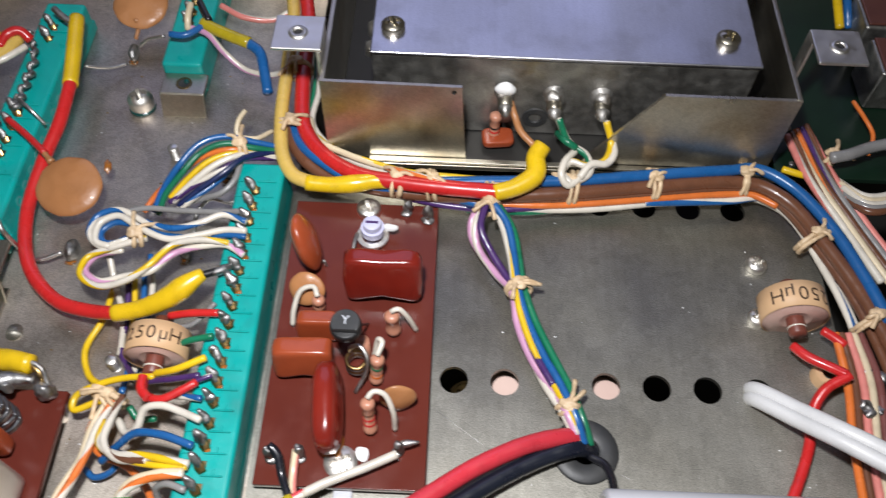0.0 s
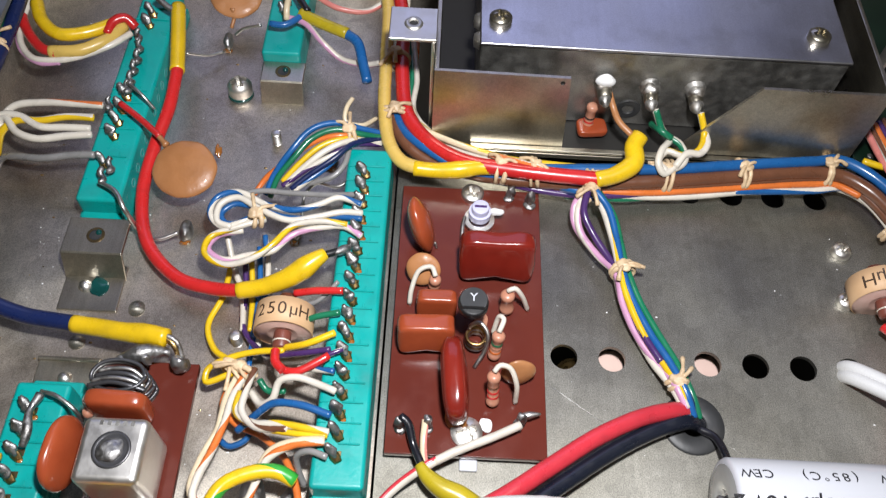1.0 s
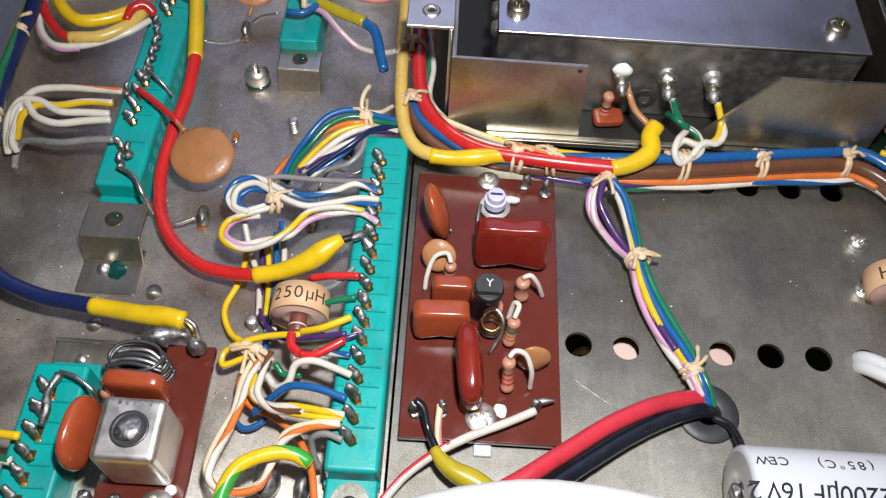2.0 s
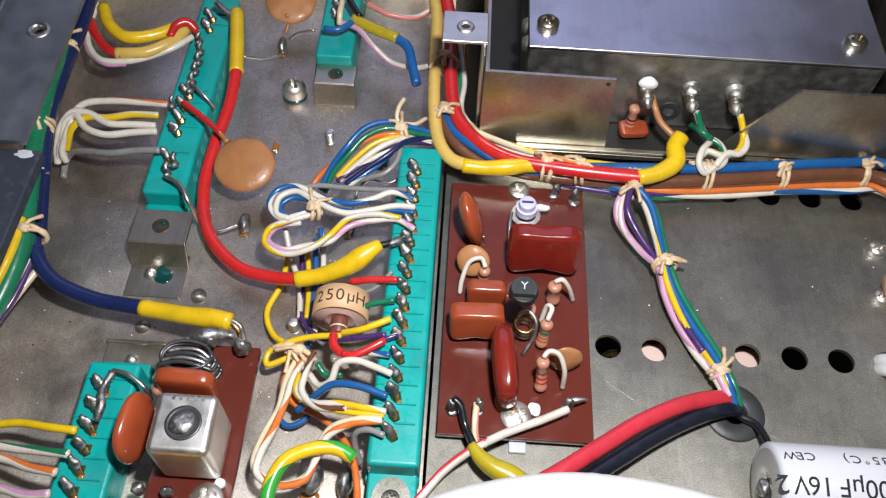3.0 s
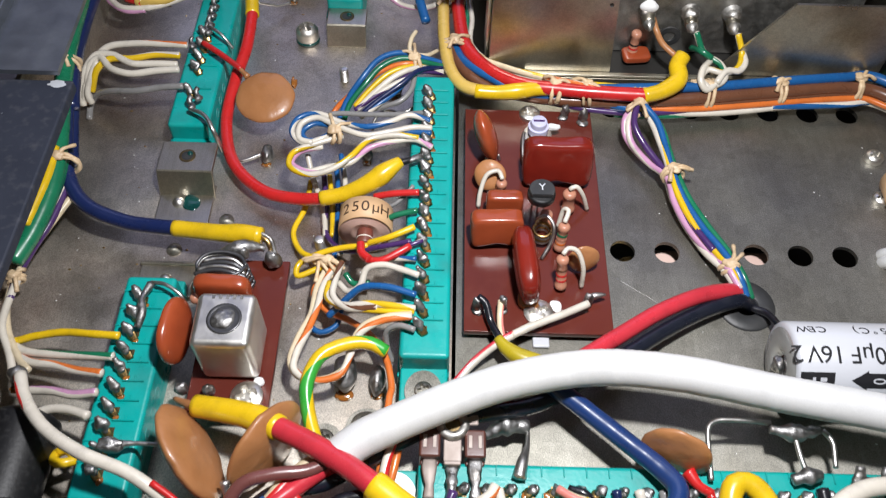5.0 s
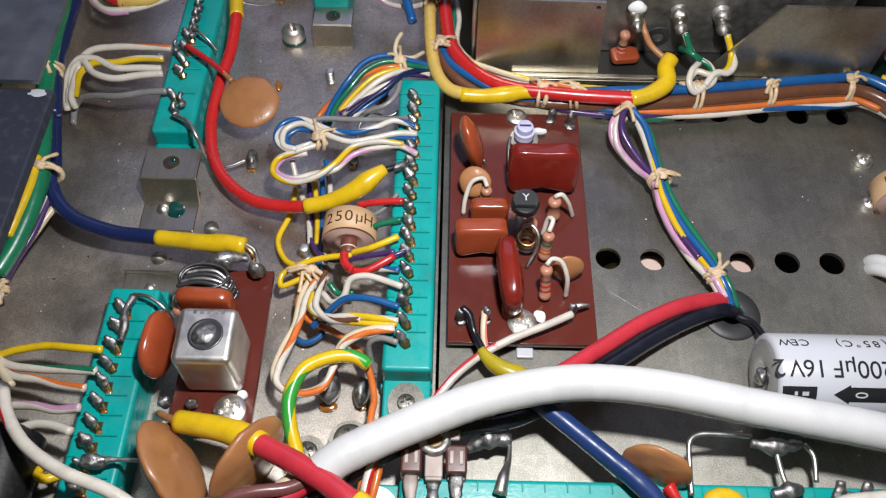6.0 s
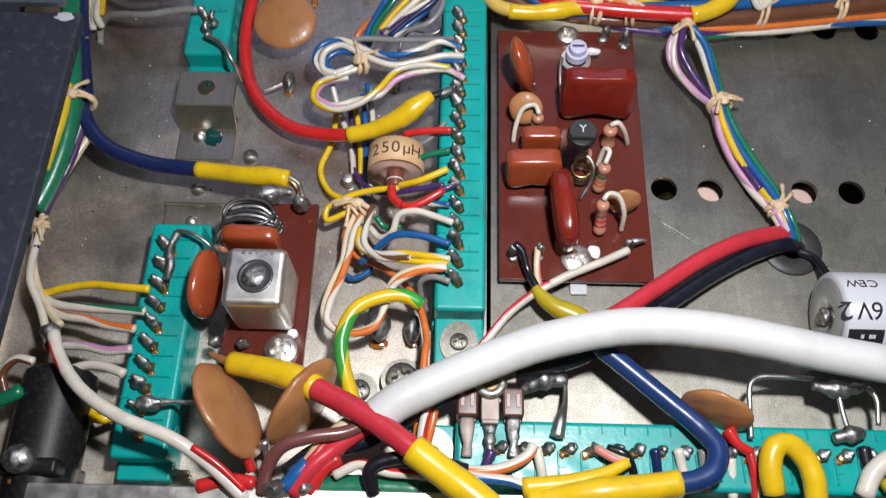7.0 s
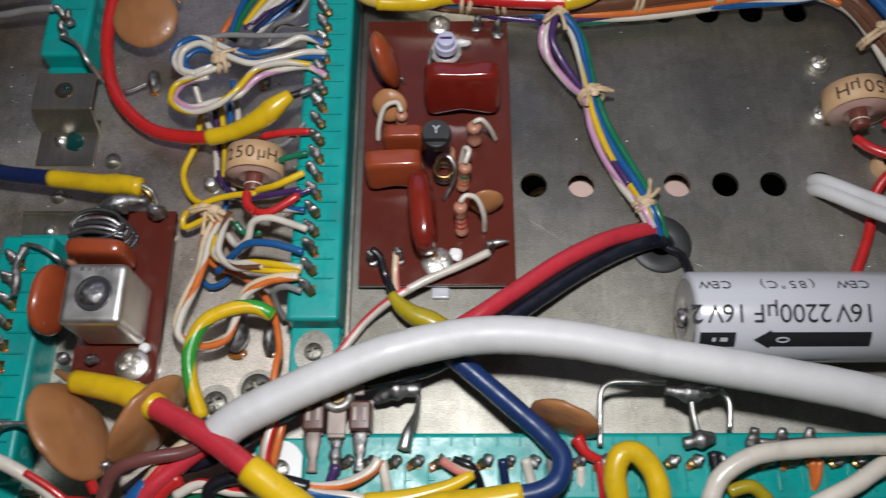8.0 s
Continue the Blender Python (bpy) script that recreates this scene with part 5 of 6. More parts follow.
for tone, stripe, r, pts in (
    ("blue", None, 1.25, [(30.4, 63.9, 8), (41.8, 64.7, 8), (58.2, 65.8, 8), (76.3, 68.3, 8), (92.1, 70.3, 8), (98.4, 71, 8), (104.9, 66.7, 8), (111.1, 56.8, 8), (114.6, 46.8, 8), (117.7, 34.8, 8)]),
    ("brown", None, 1.5, [(-4.3, 79.3, 6.5), (-0.5, 71.5, 6), (5.4, 67, 5), (18.2, 63.5, 5), (35.7, 61.9, 6), (54.6, 63.2, 6.5), (76.5, 66.3, 6.5), (92.3, 68.3, 6.5), (98.9, 67.6, 6.5), (104.7, 63.1, 6.5), (110.2, 52.2, 6.5), (114.9, 40.5, 6.5), (118.1, 27.3, 6.5)]),
    ("brown", None, 1.1, [(33.3, 61.7, 5), (54.9, 62.5, 5), (77, 65.5, 5), (92.8, 67.6, 5), (99.4, 67.2, 5), (104.1, 62.9, 5), (109.3, 52.4, 5), (114.2, 39.4, 5), (116.8, 25.6, 5)]),
    ("orange", None, 0.8, [(41, 61.3, 4.5), (54.8, 61.5, 4.8), (76.8, 64.4, 4.8), (92.6, 66.4, 4.8), (97.5, 66.5, 4.8), (102.5, 63.7, 4.8)]),
    ("white", None, 0.85, [(46.2, 61, 3.5), (61.6, 61.8, 3.5), (78.6, 64.5, 3.5), (93.2, 66.5, 3.5), (98, 66.7, 3.5), (104.1, 63.3, 3.5), (108.9, 54.1, 3.5), (112.1, 42.1, 3.5), (113.9, 30.9, 3.5), (113.3, 21.5, 3.5)]),
    ("green", None, 0.8, [(36.1, 60.7, 3), (48.8, 60.7, 3), (59.2, 62.4, 3), (72.2, 63.9, 3)]),
    ("violet", None, 0.8, [(19.6, 63.4, 4), (30.9, 61, 4), (41, 60.3, 4), (51.2, 61.3, 4), (66.7, 63.4, 4)]),
    ("white", "blue", 0.8, [(74.4, 63.6, 4), (92.7, 65.1, 4), (100.2, 66.1, 4), (105.3, 61, 4), (109.1, 50.3, 4), (112.1, 37.9, 4), (113.1, 25.8, 4)]),
    ("yellow", None, 0.75, [(1.7, 76.7, 7), (6.4, 72.4, 7.5), (14.1, 68.9, 8), (23, 66.3, 8), (33.1, 65.8, 7.5), (43.3, 65.6, 7)]),
    ("cream", None, 0.75, [(0.6, 80.9, 7), (3.1, 74.7, 7.5), (10.3, 70.3, 8), (17.9, 67.5, 8), (26.7, 65.3, 8)]),
    ("white", None, 0.7, [(-0.5, 106.2, 6), (1.4, 90.9, 6), (1.4, 79.7, 6.5), (7.8, 72, 6.5), (16.8, 67.3, 7), (25.5, 64.2, 8)]),
    ("green", None, 0.65, [(-1.2, 108.7, 5.5), (0.2, 93.2, 5.5), (0.2, 84, 5.5)]),
    ("orange", None, 0.65, [(0.8, 107.4, 5), (0.8, 95.6, 5), (0.4, 86.3, 5)]),
    ("blue", None, 1.05, [(-3.3, 80.7, 7.2), (-1.0, 74.0, 7.2), (5.2, 68.0, 7.4), (12.5, 64.2, 6.6), (18.1, 63.4, 6), (30.7, 62.3, 6), (39.6, 60.5, 5)]),
    ("yellow", None, 0.6, [(-0.9, 71.5, 5), (4.2, 66.9, 5), (9.3, 65.2, 5)]),
    ("navy", None, 0.8, [(34.1, 61.2, 4), (39.5, 59.8, 5), (42, 58.1, 6)]),
    ("white", "orange", 0.7, [(19.1, 66.3, 9), (24, 64.7, 9.5), (30.1, 62.6, 10)]),
):
    wire(tone, pts, r, stripe, group="harness wires")
for px, R, sd in (((-4, 95.6, 7.5), 3.6, 1), ((-2.9, 78.1, 7), 3.8, 2), ((21.2, 64.1, 7), 3.4, 3), ((28.7, 63.8, 7), 3.6, 4), ((40.4, 62.3, 6.5), 3.4, 5), ((58.7, 65.5, 6), 4.0, 6), ((76, 67.4, 5.8), 3.6, 7), ((95.8, 69.7, 5.8), 3.7, 8), ((108, 54.8, 5.5), 4.2, 9), ((115.4, 36, 5.5), 4.4, 10)):
    d = (0, 1, 0) if sd < 3 else ((0.55, -0.8, 0) if sd > 8 else (1, 0, 0))
    tie(px, d, R, sd)
# knot of wires under the feedthroughs
for tone, stripe, pts in (
    ("white", "green", [(54.7, 76, 15.9), (57.3, 73, 12), (61.1, 70.3, 11), (61.8, 66.8, 10), (59.1, 65.1, 9), (56.1, 66.5, 9)]),
    ("white", "yellow", [(64.8, 76, 15.7), (66.3, 72.8, 12), (64.7, 69, 11), (60.7, 67.6, 11), (57.7, 68.5, 11), (55.9, 66.4, 10), (57.8, 64.2, 9)]),
    ("white", None, [(66.5, 74.1, 12), (66.9, 70.8, 11.5), (65.2, 68.3, 11), (61.9, 67.7, 11.5), (59.5, 65.1, 10)]),
    ("white", None, [(58.7, 71.4, 11), (56.3, 68, 11.5), (55.6, 65.2, 10.5), (57.1, 63.7, 9), (59.7, 65.5, 9.5)]),
    ("green", None, [(55.3, 77, 10.1), (56.4, 72.5, 13), (58.8, 71.4, 12)]),
):
    wire(tone, pts, 0.8, stripe)

# ---- branch down to the grommet ----
for tone, stripe, pts in (
    ("white", "pink", [(39.5, 58.6, 8), (37.3, 55.4, 7), (37.4, 52.3, 5), (40.8, 47, 3.5), (45.4, 40.7, 4), (46.6, 35.4, 3), (49, 28.2, 2), (52, 21, 2.5), (54.9, 15.1, 4), (57.1, 10.5, 3)]),
    ("pink", "white", [(39.8, 59, 8), (38, 54.2, 7), (38.5, 50.3, 5), (42.3, 44.5, 4), (45.5, 39.7, 5), (46.6, 33.4, 4), (49.4, 26.1, 3), (53.4, 19.6, 3), (55.2, 15.3, 5), (57.1, 11.1, 4)]),
    ("violet", None, [(40, 58.2, 9), (39, 52.8, 8), (41.3, 48.3, 6), (44.4, 43.3, 5), (46, 40, 5), (47.2, 34.5, 4), (49.7, 27.5, 4), (53.2, 20.6, 4)]),
    ("yellow", "white", [(41.4, 58.8, 8), (43.4, 54.6, 7), (45, 48.6, 6), (46, 41.3, 6), (47.4, 34.2, 5), (50.6, 25.6, 4), (53.9, 19.7, 4), (55.9, 14.3, 5), (57.8, 10.4, 3)]),
    ("blue", None, [(41.7, 58, 9), (44.3, 54.3, 8), (45.8, 48.3, 6.5), (46.6, 40.9, 6), (48.3, 34.3, 5), (51.5, 26.4, 4.5), (54.5, 20.2, 5), (56.9, 14.2, 5), (58.6, 9.8, 3)]),
    ("navy", None, [(42, 59, 7), (43.9, 53.5, 6.5), (45.6, 47.1, 5), (46.9, 41.5, 4.6), (48.6, 33.2, 3.5), (52.1, 25.6, 3), (55.4, 19.1, 3.5), (57.7, 13.5, 4), (59.2, 10.2, 2)]),
    ("green", None, [(42.9, 59, 7), (45.8, 54, 6), (47.1, 47.2, 5), (47.9, 41.1, 5), (49.9, 34.7, 4), (53.3, 27.1, 3.5), (56, 20.8, 4), (58.4, 14.1, 4), (59.9, 10, 2)]),
):
    wire(tone, pts, 0.78, stripe, group="branch wires")
tie((40.5, 58.5, 7.5), (0.5, -1, 0), 2.4, 21)
tie((46.8, 40.7, 5), (0.35, -1, 0), 2.6, 22, 3)
tie((55.7, 16.3, 4), (0.6, -1, 0), 2.0, 24, 2)

# ---- wires on the main board's lower edge ----
wire("black", [(2.7, 5.7, 7), (4.2, 4.6, 6.5), (5.3, 1.3, 5), (7, -2.4, 5), (8.1, -4.5, 5)], 0.8)
wire("rose", [(7.4, 5.6, 6), (7.2, 2.2, 4.6), (7.5, -1.2, 4.6), (8.6, -4.5, 5)], 0.7, "cream")
cable("white wire turning into a red tracer below the board", [
    ("insulation", "white", 0.8, [(25.0, 5.6, 5.6), (19.8, 3.0, 5.6), (13.4, 0.2, 5.5), (9.4, -1.9, 5.2)]),
    ("insulation", "white", 0.74, [(9.8, -1.7, 5.2), (6.8, -3.5, 4.8), (2.1, -6.9, 3), (-2.7, -12.7, 2), (-6.5, -16.8, 1.5)]),
    ("tracer", "crimson", 0.5, [(9.6, -1.5, 5.5), (6.6, -3.2, 5.1), (1.9, -6.6, 3.3), (-2.9, -12.4, 2.3), (-6.7, -16.5, 1.8)])], (10, -2, 0), "wire", "wire")
cable("olive-yellow heat-shrink sleeve over a joint below the board", [("sleeve", "olive", [1.0, 1.5, 1.9, 2.1, 1.9], [(6.6, -2.6, 5.2), (8.1, -4.6, 5.2), (10.7, -6.6, 5.2), (13.8, -7.9, 5), (16.8, -9.6, 5)])], (11.7, -4.7, 0), "sleeved_lead", "sleeve")
# ---- flat white twin cable and red wires at the right ----
cable("white flat twin cable entering the plate", [("core", "jacket_white", 1.45, [(91.8, 23.6, -1), (92.2, 22.3, 2), (98.1, 16.7, 6), (103.5, 11.4, 10), (110.9, 6.1, 12), (117.7, 0.5, 14)]), ("core", "jacket_white", 1.45, [(91.5, 21.7, -1), (91.7, 20.2, 2), (97.2, 14.7, 6), (102.5, 9.4, 10), (109.4, 4.1, 12), (116.2, -1.4, 14)])], (100.9, 18.9, 0), "flat_cable")
wire("red", [(99.8, 30.9, 4), (101.9, 28.1, 5), (105.2, 25.7, 6), (107.5, 23.8, 7)], 1.0)
wire("red", [(108.1, 23.8, 7), (103.7, 21.5, 5), (101.4, 17.8, 3), (99.9, 11.6, 2), (97.4, 6.2, 2), (94.6, 1.1, 2)], 1.0)
wire("red", [(105.8, 34, 5), (107.7, 32.6, 5), (109.5, 30.9, 5)], 0.95)
for k, (tone, dx) in enumerate((("orange", 0), ("brown", 14), ("rose", 30), ("cream", 44), ("maroon", 60))):
    wire(tone, [Vector((108.2, 33.5, 5)) + Vector((dx * 0.08, 0, 0)), Vector((108.7, 23.3, 4)) + Vector((dx * 0.09, 0, 0.3 * k)), Vector((107.2, 12.2, 4)) + Vector((dx * 0.1, 0, 0)), Vector((106.4, 0, 4)) + Vector((dx * 0.1, 0, 0))], 0.8, group="wires at the plate edge")

# ---- wires at the long connector ----
for tone, stripe, r, pts in (
    # fan leaving the harness at the top
    ("blue", None, 0.85, [(-3.9, 72.9, 6), (-10.1, 71.9, 9), (-16.2, 71.4, 11), (-20.9, 69.1, 11), (-24.9, 64.4, 9), (-28.5, 60.7, 5), (-30.3, 57.4, 2)]),
    ("green", None, 0.8, [(-3.8, 71.9, 6), (-9.9, 69.9, 9.5), (-15.7, 69.5, 11), (-20.6, 67.4, 10), (-24.2, 63.4, 8), (-27.6, 60, 5), (-29.2, 56.7, 2)]),
    ("orange", None, 0.8, [(-5.1, 72, 5), (-13.5, 68.9, 10), (-19.7, 67.7, 9), (-25.8, 64.1, 6), (-30.8, 62.1, 2), (-33.3, 58.7, 0)]),
    ("yellow", None, 0.8, [(-5, 71.2, 6), (-12.9, 68.4, 9.6), (-18.2, 66.1, 9.5), (-22.7, 62.6, 7.5), (-26.4, 59, 5)]),
    ("white", None, 0.85, [(-5, 70.9, 6), (-12.2, 67.7, 9.6), (-16.9, 65, 9.5), (-21.6, 61.6, 7.5), (-25.7, 58.1, 5)]),
    ("violet", "white", 0.75, [(-5.6, 70.2, 6), (-12.1, 66.9, 9), (-16.6, 63.8, 8.5), (-21.5, 60.9, 7), (-26.3, 57.8, 5)]),
    ("navy", None, 0.8, [(-5.6, 71.1, 7), (-11.5, 67, 9.5), (-15.2, 63.2, 9), (-20.2, 60, 7), (-24.3, 57.1, 5)]),
    ("blue", "white", 0.8, [(-13.3, 66.1, 8.5), (-16.8, 62.3, 7), (-20.8, 58.9, 6), (-25, 56.3, 4)]),
    ("grey", None, 0.8, [(-12.4, 67, 8), (-13.1, 63.3, 7), (-15.4, 60.5, 6), (-19.1, 59.5, 5), (-24, 58.7, 4)]),
    ("grey", None, 0.75, [(-9.4, 53.3, 9.5), (-15.8, 53.9, 8), (-23.2, 54.6, 7), (-30.6, 55.1, 6.5), (-34.7, 54.2, 6)]),
    # loop of white and blue at the third tags
    ("white", "blue", 0.85, [(-8.2, 50.8, 9.5), (-13, 51.9, 10), (-16.9, 49.9, 10), (-22.1, 48.5, 9.5), (-28.2, 49.9, 9), (-34.7, 53.1, 8.5), (-38.8, 51.7, 8), (-39.7, 47.9, 7.5), (-36.8, 44.9, 7.5), (-32.5, 46, 8), (-29.4, 49.1, 8)]),
    ("white", None, 0.85, [(-7.8, 48.6, 9.5), (-12.1, 48.6, 9.5), (-17.2, 47.1, 9.5), (-22.9, 45.9, 9.5), (-29.1, 48.3, 9.5), (-34.4, 51.3, 9), (-37.7, 49.6, 8.5), (-37.7, 45.7, 8), (-34.6, 44.5, 8)]),
    ("blue", None, 0.8, [(-7.9, 47.5, 9), (-12.7, 48, 8.6), (-18.6, 47.5, 8), (-24.5, 47.7, 8), (-30.1, 49.6, 8), (-34.9, 50.2, 8), (-37.3, 48, 7.6), (-36, 45.6, 7.6), (-31.5, 46.4, 7.5)]),
    ("white", "yellow", 0.85, [(-10.7, 45.5, 9.5), (-15.9, 45.7, 10), (-21.6, 44.6, 9.5), (-25.6, 39.8, 9), (-29.8, 36.8, 8), (-34.8, 35.7, 7.5), (-39.2, 38.5, 7), (-38.8, 42.3, 7), (-33.5, 44.9, 7.5), (-28, 47.2, 7.5)]),
    ("white", "pink", 0.85, [(-7.6, 43.2, 9), (-11.2, 45.3, 9), (-15.4, 45.3, 8.6), (-21.6, 43.5, 8), (-25.7, 39.4, 7.5), (-30.2, 38.5, 7), (-35.3, 37.4, 6.5), (-39, 40.2, 6), (-37.6, 43.4, 6), (-32.5, 44.8, 6.5)]),
    # wires running down the floor
    ("yellow", None, 0.8, [(-35.5, 40.6, -1), (-36, 33.5, -1.5), (-38, 26.7, -2), (-35.5, 20.9, -1), (-31.4, 17.7, 1)]),
    ("white", None, 0.8, [(-36.4, 45.3, 3), (-34.7, 40, 0), (-32.1, 33.8, -1.5), (-30.7, 25.5, -1.5)]),
    ("violet", None, 0.75, [(-32.5, 41.6, 0), (-31.4, 33.9, -1.5), (-30.9, 26.9, -1.5), (-28.1, 22.4, -0.5), (-23.9, 18.5, 3), (-17.9, 17.1, 7), (-11.2, 17.4, 9)]),
    ("yellow", None, 0.75, [(-31.2, 41.7, 0), (-30, 34, -1.5), (-29.2, 25.6, -1.5)]),
    ("blue", None, 0.75, [(-30, 44.9, 0), (-28.9, 37, -1.5), (-28.4, 25.7, -1.5), (-27.9, 17, 0)]),
    ("white", "blue", 0.8, [(-29, 47.3, 1), (-27.5, 39.7, -1), (-27.4, 31.3, -1.5), (-26.9, 20.2, -1)]),
    # tags half way down
    ("red", None, 0.95, [(-19.7, 29.9, 7.5), (-15.7, 30.1, 8.5), (-10, 30, 9.3)]),
    ("grey", None, 0.6, [(-21.5, 29.2, 5), (-16.2, 28.7, 6), (-13.7, 30.1, 7), (-11.3, 32.5, 8.5)]),
    ("green", None, 0.8, [(-19.1, 23.4, 6), (-15.2, 24.5, 8), (-10.2, 25.2, 9.3)]),
    ("yellow", None, 0.85, [(-20.3, 18.7, 6), (-15.8, 18.6, 8.5), (-10.6, 20.7, 9.5)]),
    ("yellow", None, 0.8, [(-20.3, 18.1, 6), (-25.9, 18, 5), (-30.9, 16.9, 4), (-34.9, 14.7, 3), (-34.9, 12.4, 2.5), (-31.1, 13.7, 3), (-27.5, 15.7, 3)]),
    ("red", None, 0.95, [(-21.7, 16.9, 7), (-20.8, 14.2, 7.5), (-17.4, 12.7, 8.5), (-13.2, 14.6, 9.3), (-11.3, 15.9, 9.5)]),
    ("white", "violet", 0.6, [(-12.6, 15.8, 9), (-10.6, 16.5, 9.4), (-8.8, 17.4, 9.4)]),
    ("blue", "white", 0.75, [(-17.1, 14.6, 6), (-13.7, 13.6, 8), (-10, 12.9, 9.3)]),
    ("white", None, 0.85, [(-26, 10.6, 3), (-23.6, 7.9, 4), (-21.1, 8.3, 6), (-19.9, 11, 8), (-16.7, 11.4, 9), (-12.8, 10.2, 9.3), (-9.3, 8.9, 9.3)]),
    ("cream", None, 0.8, [(-28.9, 14.1, 3), (-30.4, 9.1, 3), (-30.9, 3.1, 3), (-32.8, -2.9, 3.5), (-33.5, -8.5, 4), (-31.4, -11.5, 4), (-26.2, -11.9, 4.5), (-22.8, -9.8, 5), (-21.8, -5.3, 6), (-19.5, -2.1, 8), (-14.9, -0.7, 9.3), (-10.3, -0.3, 9.5)]),
    ("white", "orange", 0.9, [(-26.9, 15, 4), (-29, 8.7, 4), (-29.6, 3.9, 4), (-30.8, -1.5, 4.5), (-32.4, -7.2, 5), (-32.4, -10.4, 5), (-29, -12.6, 5), (-23.6, -11.5, 5.5), (-21.7, -7.6, 6.5), (-20, -3.8, 8), (-15.9, -1.5, 9), (-10.3, -0.7, 9.5)]),
    ("orange", None, 0.85, [(-27.3, 14.1, 2), (-30.3, 11.4, 2), (-30.9, 7.7, 2), (-27.7, 4.4, 2), (-23.2, 2.8, 1), (-18.3, -1.3, 2), (-15, -7.3, 4), (-13.6, -13.8, 5), (-13.8, -15.9, 6), (-14.3, -24.2, 6), (-15, -33.2, 6)]),
    ("blue", None, 0.9, [(-27.5, 3.2, 2), (-24.2, 5, 5), (-20.5, 6.5, 8), (-15.6, 6, 9.3), (-9.7, 4.2, 9.5)]),
    ("blue", None, 0.75, [(-25.3, 6, 0), (-26.1, 2.8, -1), (-29.2, 1.3, -1.5), (-31.7, 2.9, -2)]),
    ("white", "yellow", 0.9, [(-27.7, 10, 4), (-27.6, 5.7, 5), (-23.9, 3.2, 6.5), (-18.4, 2.5, 8.5), (-13.1, 1.5, 9.5), (-9.7, 1, 9.6)]),
    ("yellow", None, 0.7, [(-25.7, 3.8, 5), (-20.5, 1.7, 7.5), (-14, 0.6, 9), (-9.9, 0.5, 9.3)]),
    ("white", "brown", 0.85, [(-25.5, 14.5, 5), (-26.4, 9.4, 5.5), (-26.4, 5.6, 6), (-23.2, 2.3, 7), (-17.2, 1.5, 8.8)]),
    ("green", None, 0.8, [(-25, 13.6, 2), (-23.2, 11.8, 1), (-19.7, 11.5, 2)]),
    ("grey", None, 0.75, [(-9.6, -3.3, 9), (-12.8, -2.2, 8.5), (-15, -2.5, 7), (-15, -4.2, 3), (-14.1, -5.8, 0)]),
):
    wire(tone, pts, r * 0.82, stripe, group="connector wires", twist=0.4, wide=4)
# yellow and green earth wire
wire("yellow", [(-14.9, -7.2, 7), (-18, -6, 8), (-22.6, -6.6, 8.5), (-27.1, -9.2, 8.5), (-29.1, -14.6, 8), (-28.5, -19.5, 7), (-26.5, -25.4, 5)], 1.35, "grass", "yellow and green striped earth wire", twist=0.32, wide=5)
tie((-12.7, 70.1, 9), (1, 0.3, 0), 2.6, 31)
tie((-29.7, 47.2, 8), (1, 0.2, 0), 2.2, 32)
tie((-28.5, 15, 2.5), (0.5, 1, 0), 3.0, 33, 4)
tie((-30.6, 15.7, 2), (0.8, 1, 0), 2.4, 34, 4)
wire("cream", [(-7.2, 76.9, 7), (-10.2, 72.9, 9), (-13.7, 73, 10), (-13.6, 75.8, 11.5), (-12.5, 78.1, 12)], 0.55, None, "loose twine end standing up from the tie", "twine_end")
solid("red_lead", tube([(-21.6, 17.1, 8), (-21.2, 14.6, 8.5), (-19.5, 12.7, 9)], 0.9, 9, 0.5), plastic("red"), "short red sleeved lead from the choke", "wire")

# ---- upper left ----
cable("orange-brown ceramic disc on a red sleeved lead", [("sleeve", "red", 0.75, [(-65.1, 76.3, 8), (-60.3, 72.6, 8), (-54.3, 67.4, 8)])], (-61.4, 75, 5), "sleeved_lead", "wire")
disc_cap((-47.8, 60.2, 6), 7.2, (-0.05, -0.30, 0.95), "large orange-brown ceramic disc capacitor on a red sleeved lead", 1.5, [([(-52.5, 65.4, 7.5), (-54.8, 67.7, 8)], 0.6, DISC)], 0.93, "large ceramic discs")
solid("flux_crumb", blob((-42.1, 67.5, 4), 1.0, (0.8, 1.6, 0.8), 3, 0.6), FLUX, "brown crumb of flux behind the disc", "flux")
disc_cap((-46, 117.4, 6), 6.8, (0.05, -0.4, 0.9), "large orange ceramic disc capacitor beside the short connector", 1.5, [([(-46.5, 112.8, 5), (-46.3, 111.9, 3), (-47, 109.9, 1)], 0.5, DISC)], 1.0, "large ceramic discs")
bare([(-38.8, 108.3, 4), (-43.7, 108.7, 2), (-45.9, 108.5, 0)], 0.38)
bare([(-55.7, 98.1, 3), (-51.3, 100.9, 0), (-48.3, 103.4, -1)], 0.36)
bare([(-57, 48.2, -1), (-52.4, 45.9, -0.5), (-48, 47.5, 0)], 0.42)
bare([(-64.4, 54.5, 7.5), (-60.4, 52, 8), (-57.9, 48.3, 7), (-57.1, 48.2, 0)], 0.5)
bare([(-65.1, 82.8, 8), (-61.1, 79.4, 8), (-58.6, 77.9, 5)], 0.42)
bare([(-9.7, 65.1, 3), (-14.6, 61.5, 1), (-19.9, 62.7, 0), (-22.2, 60.1, -1), (-22.2, 53.8, -2)], 0.4)
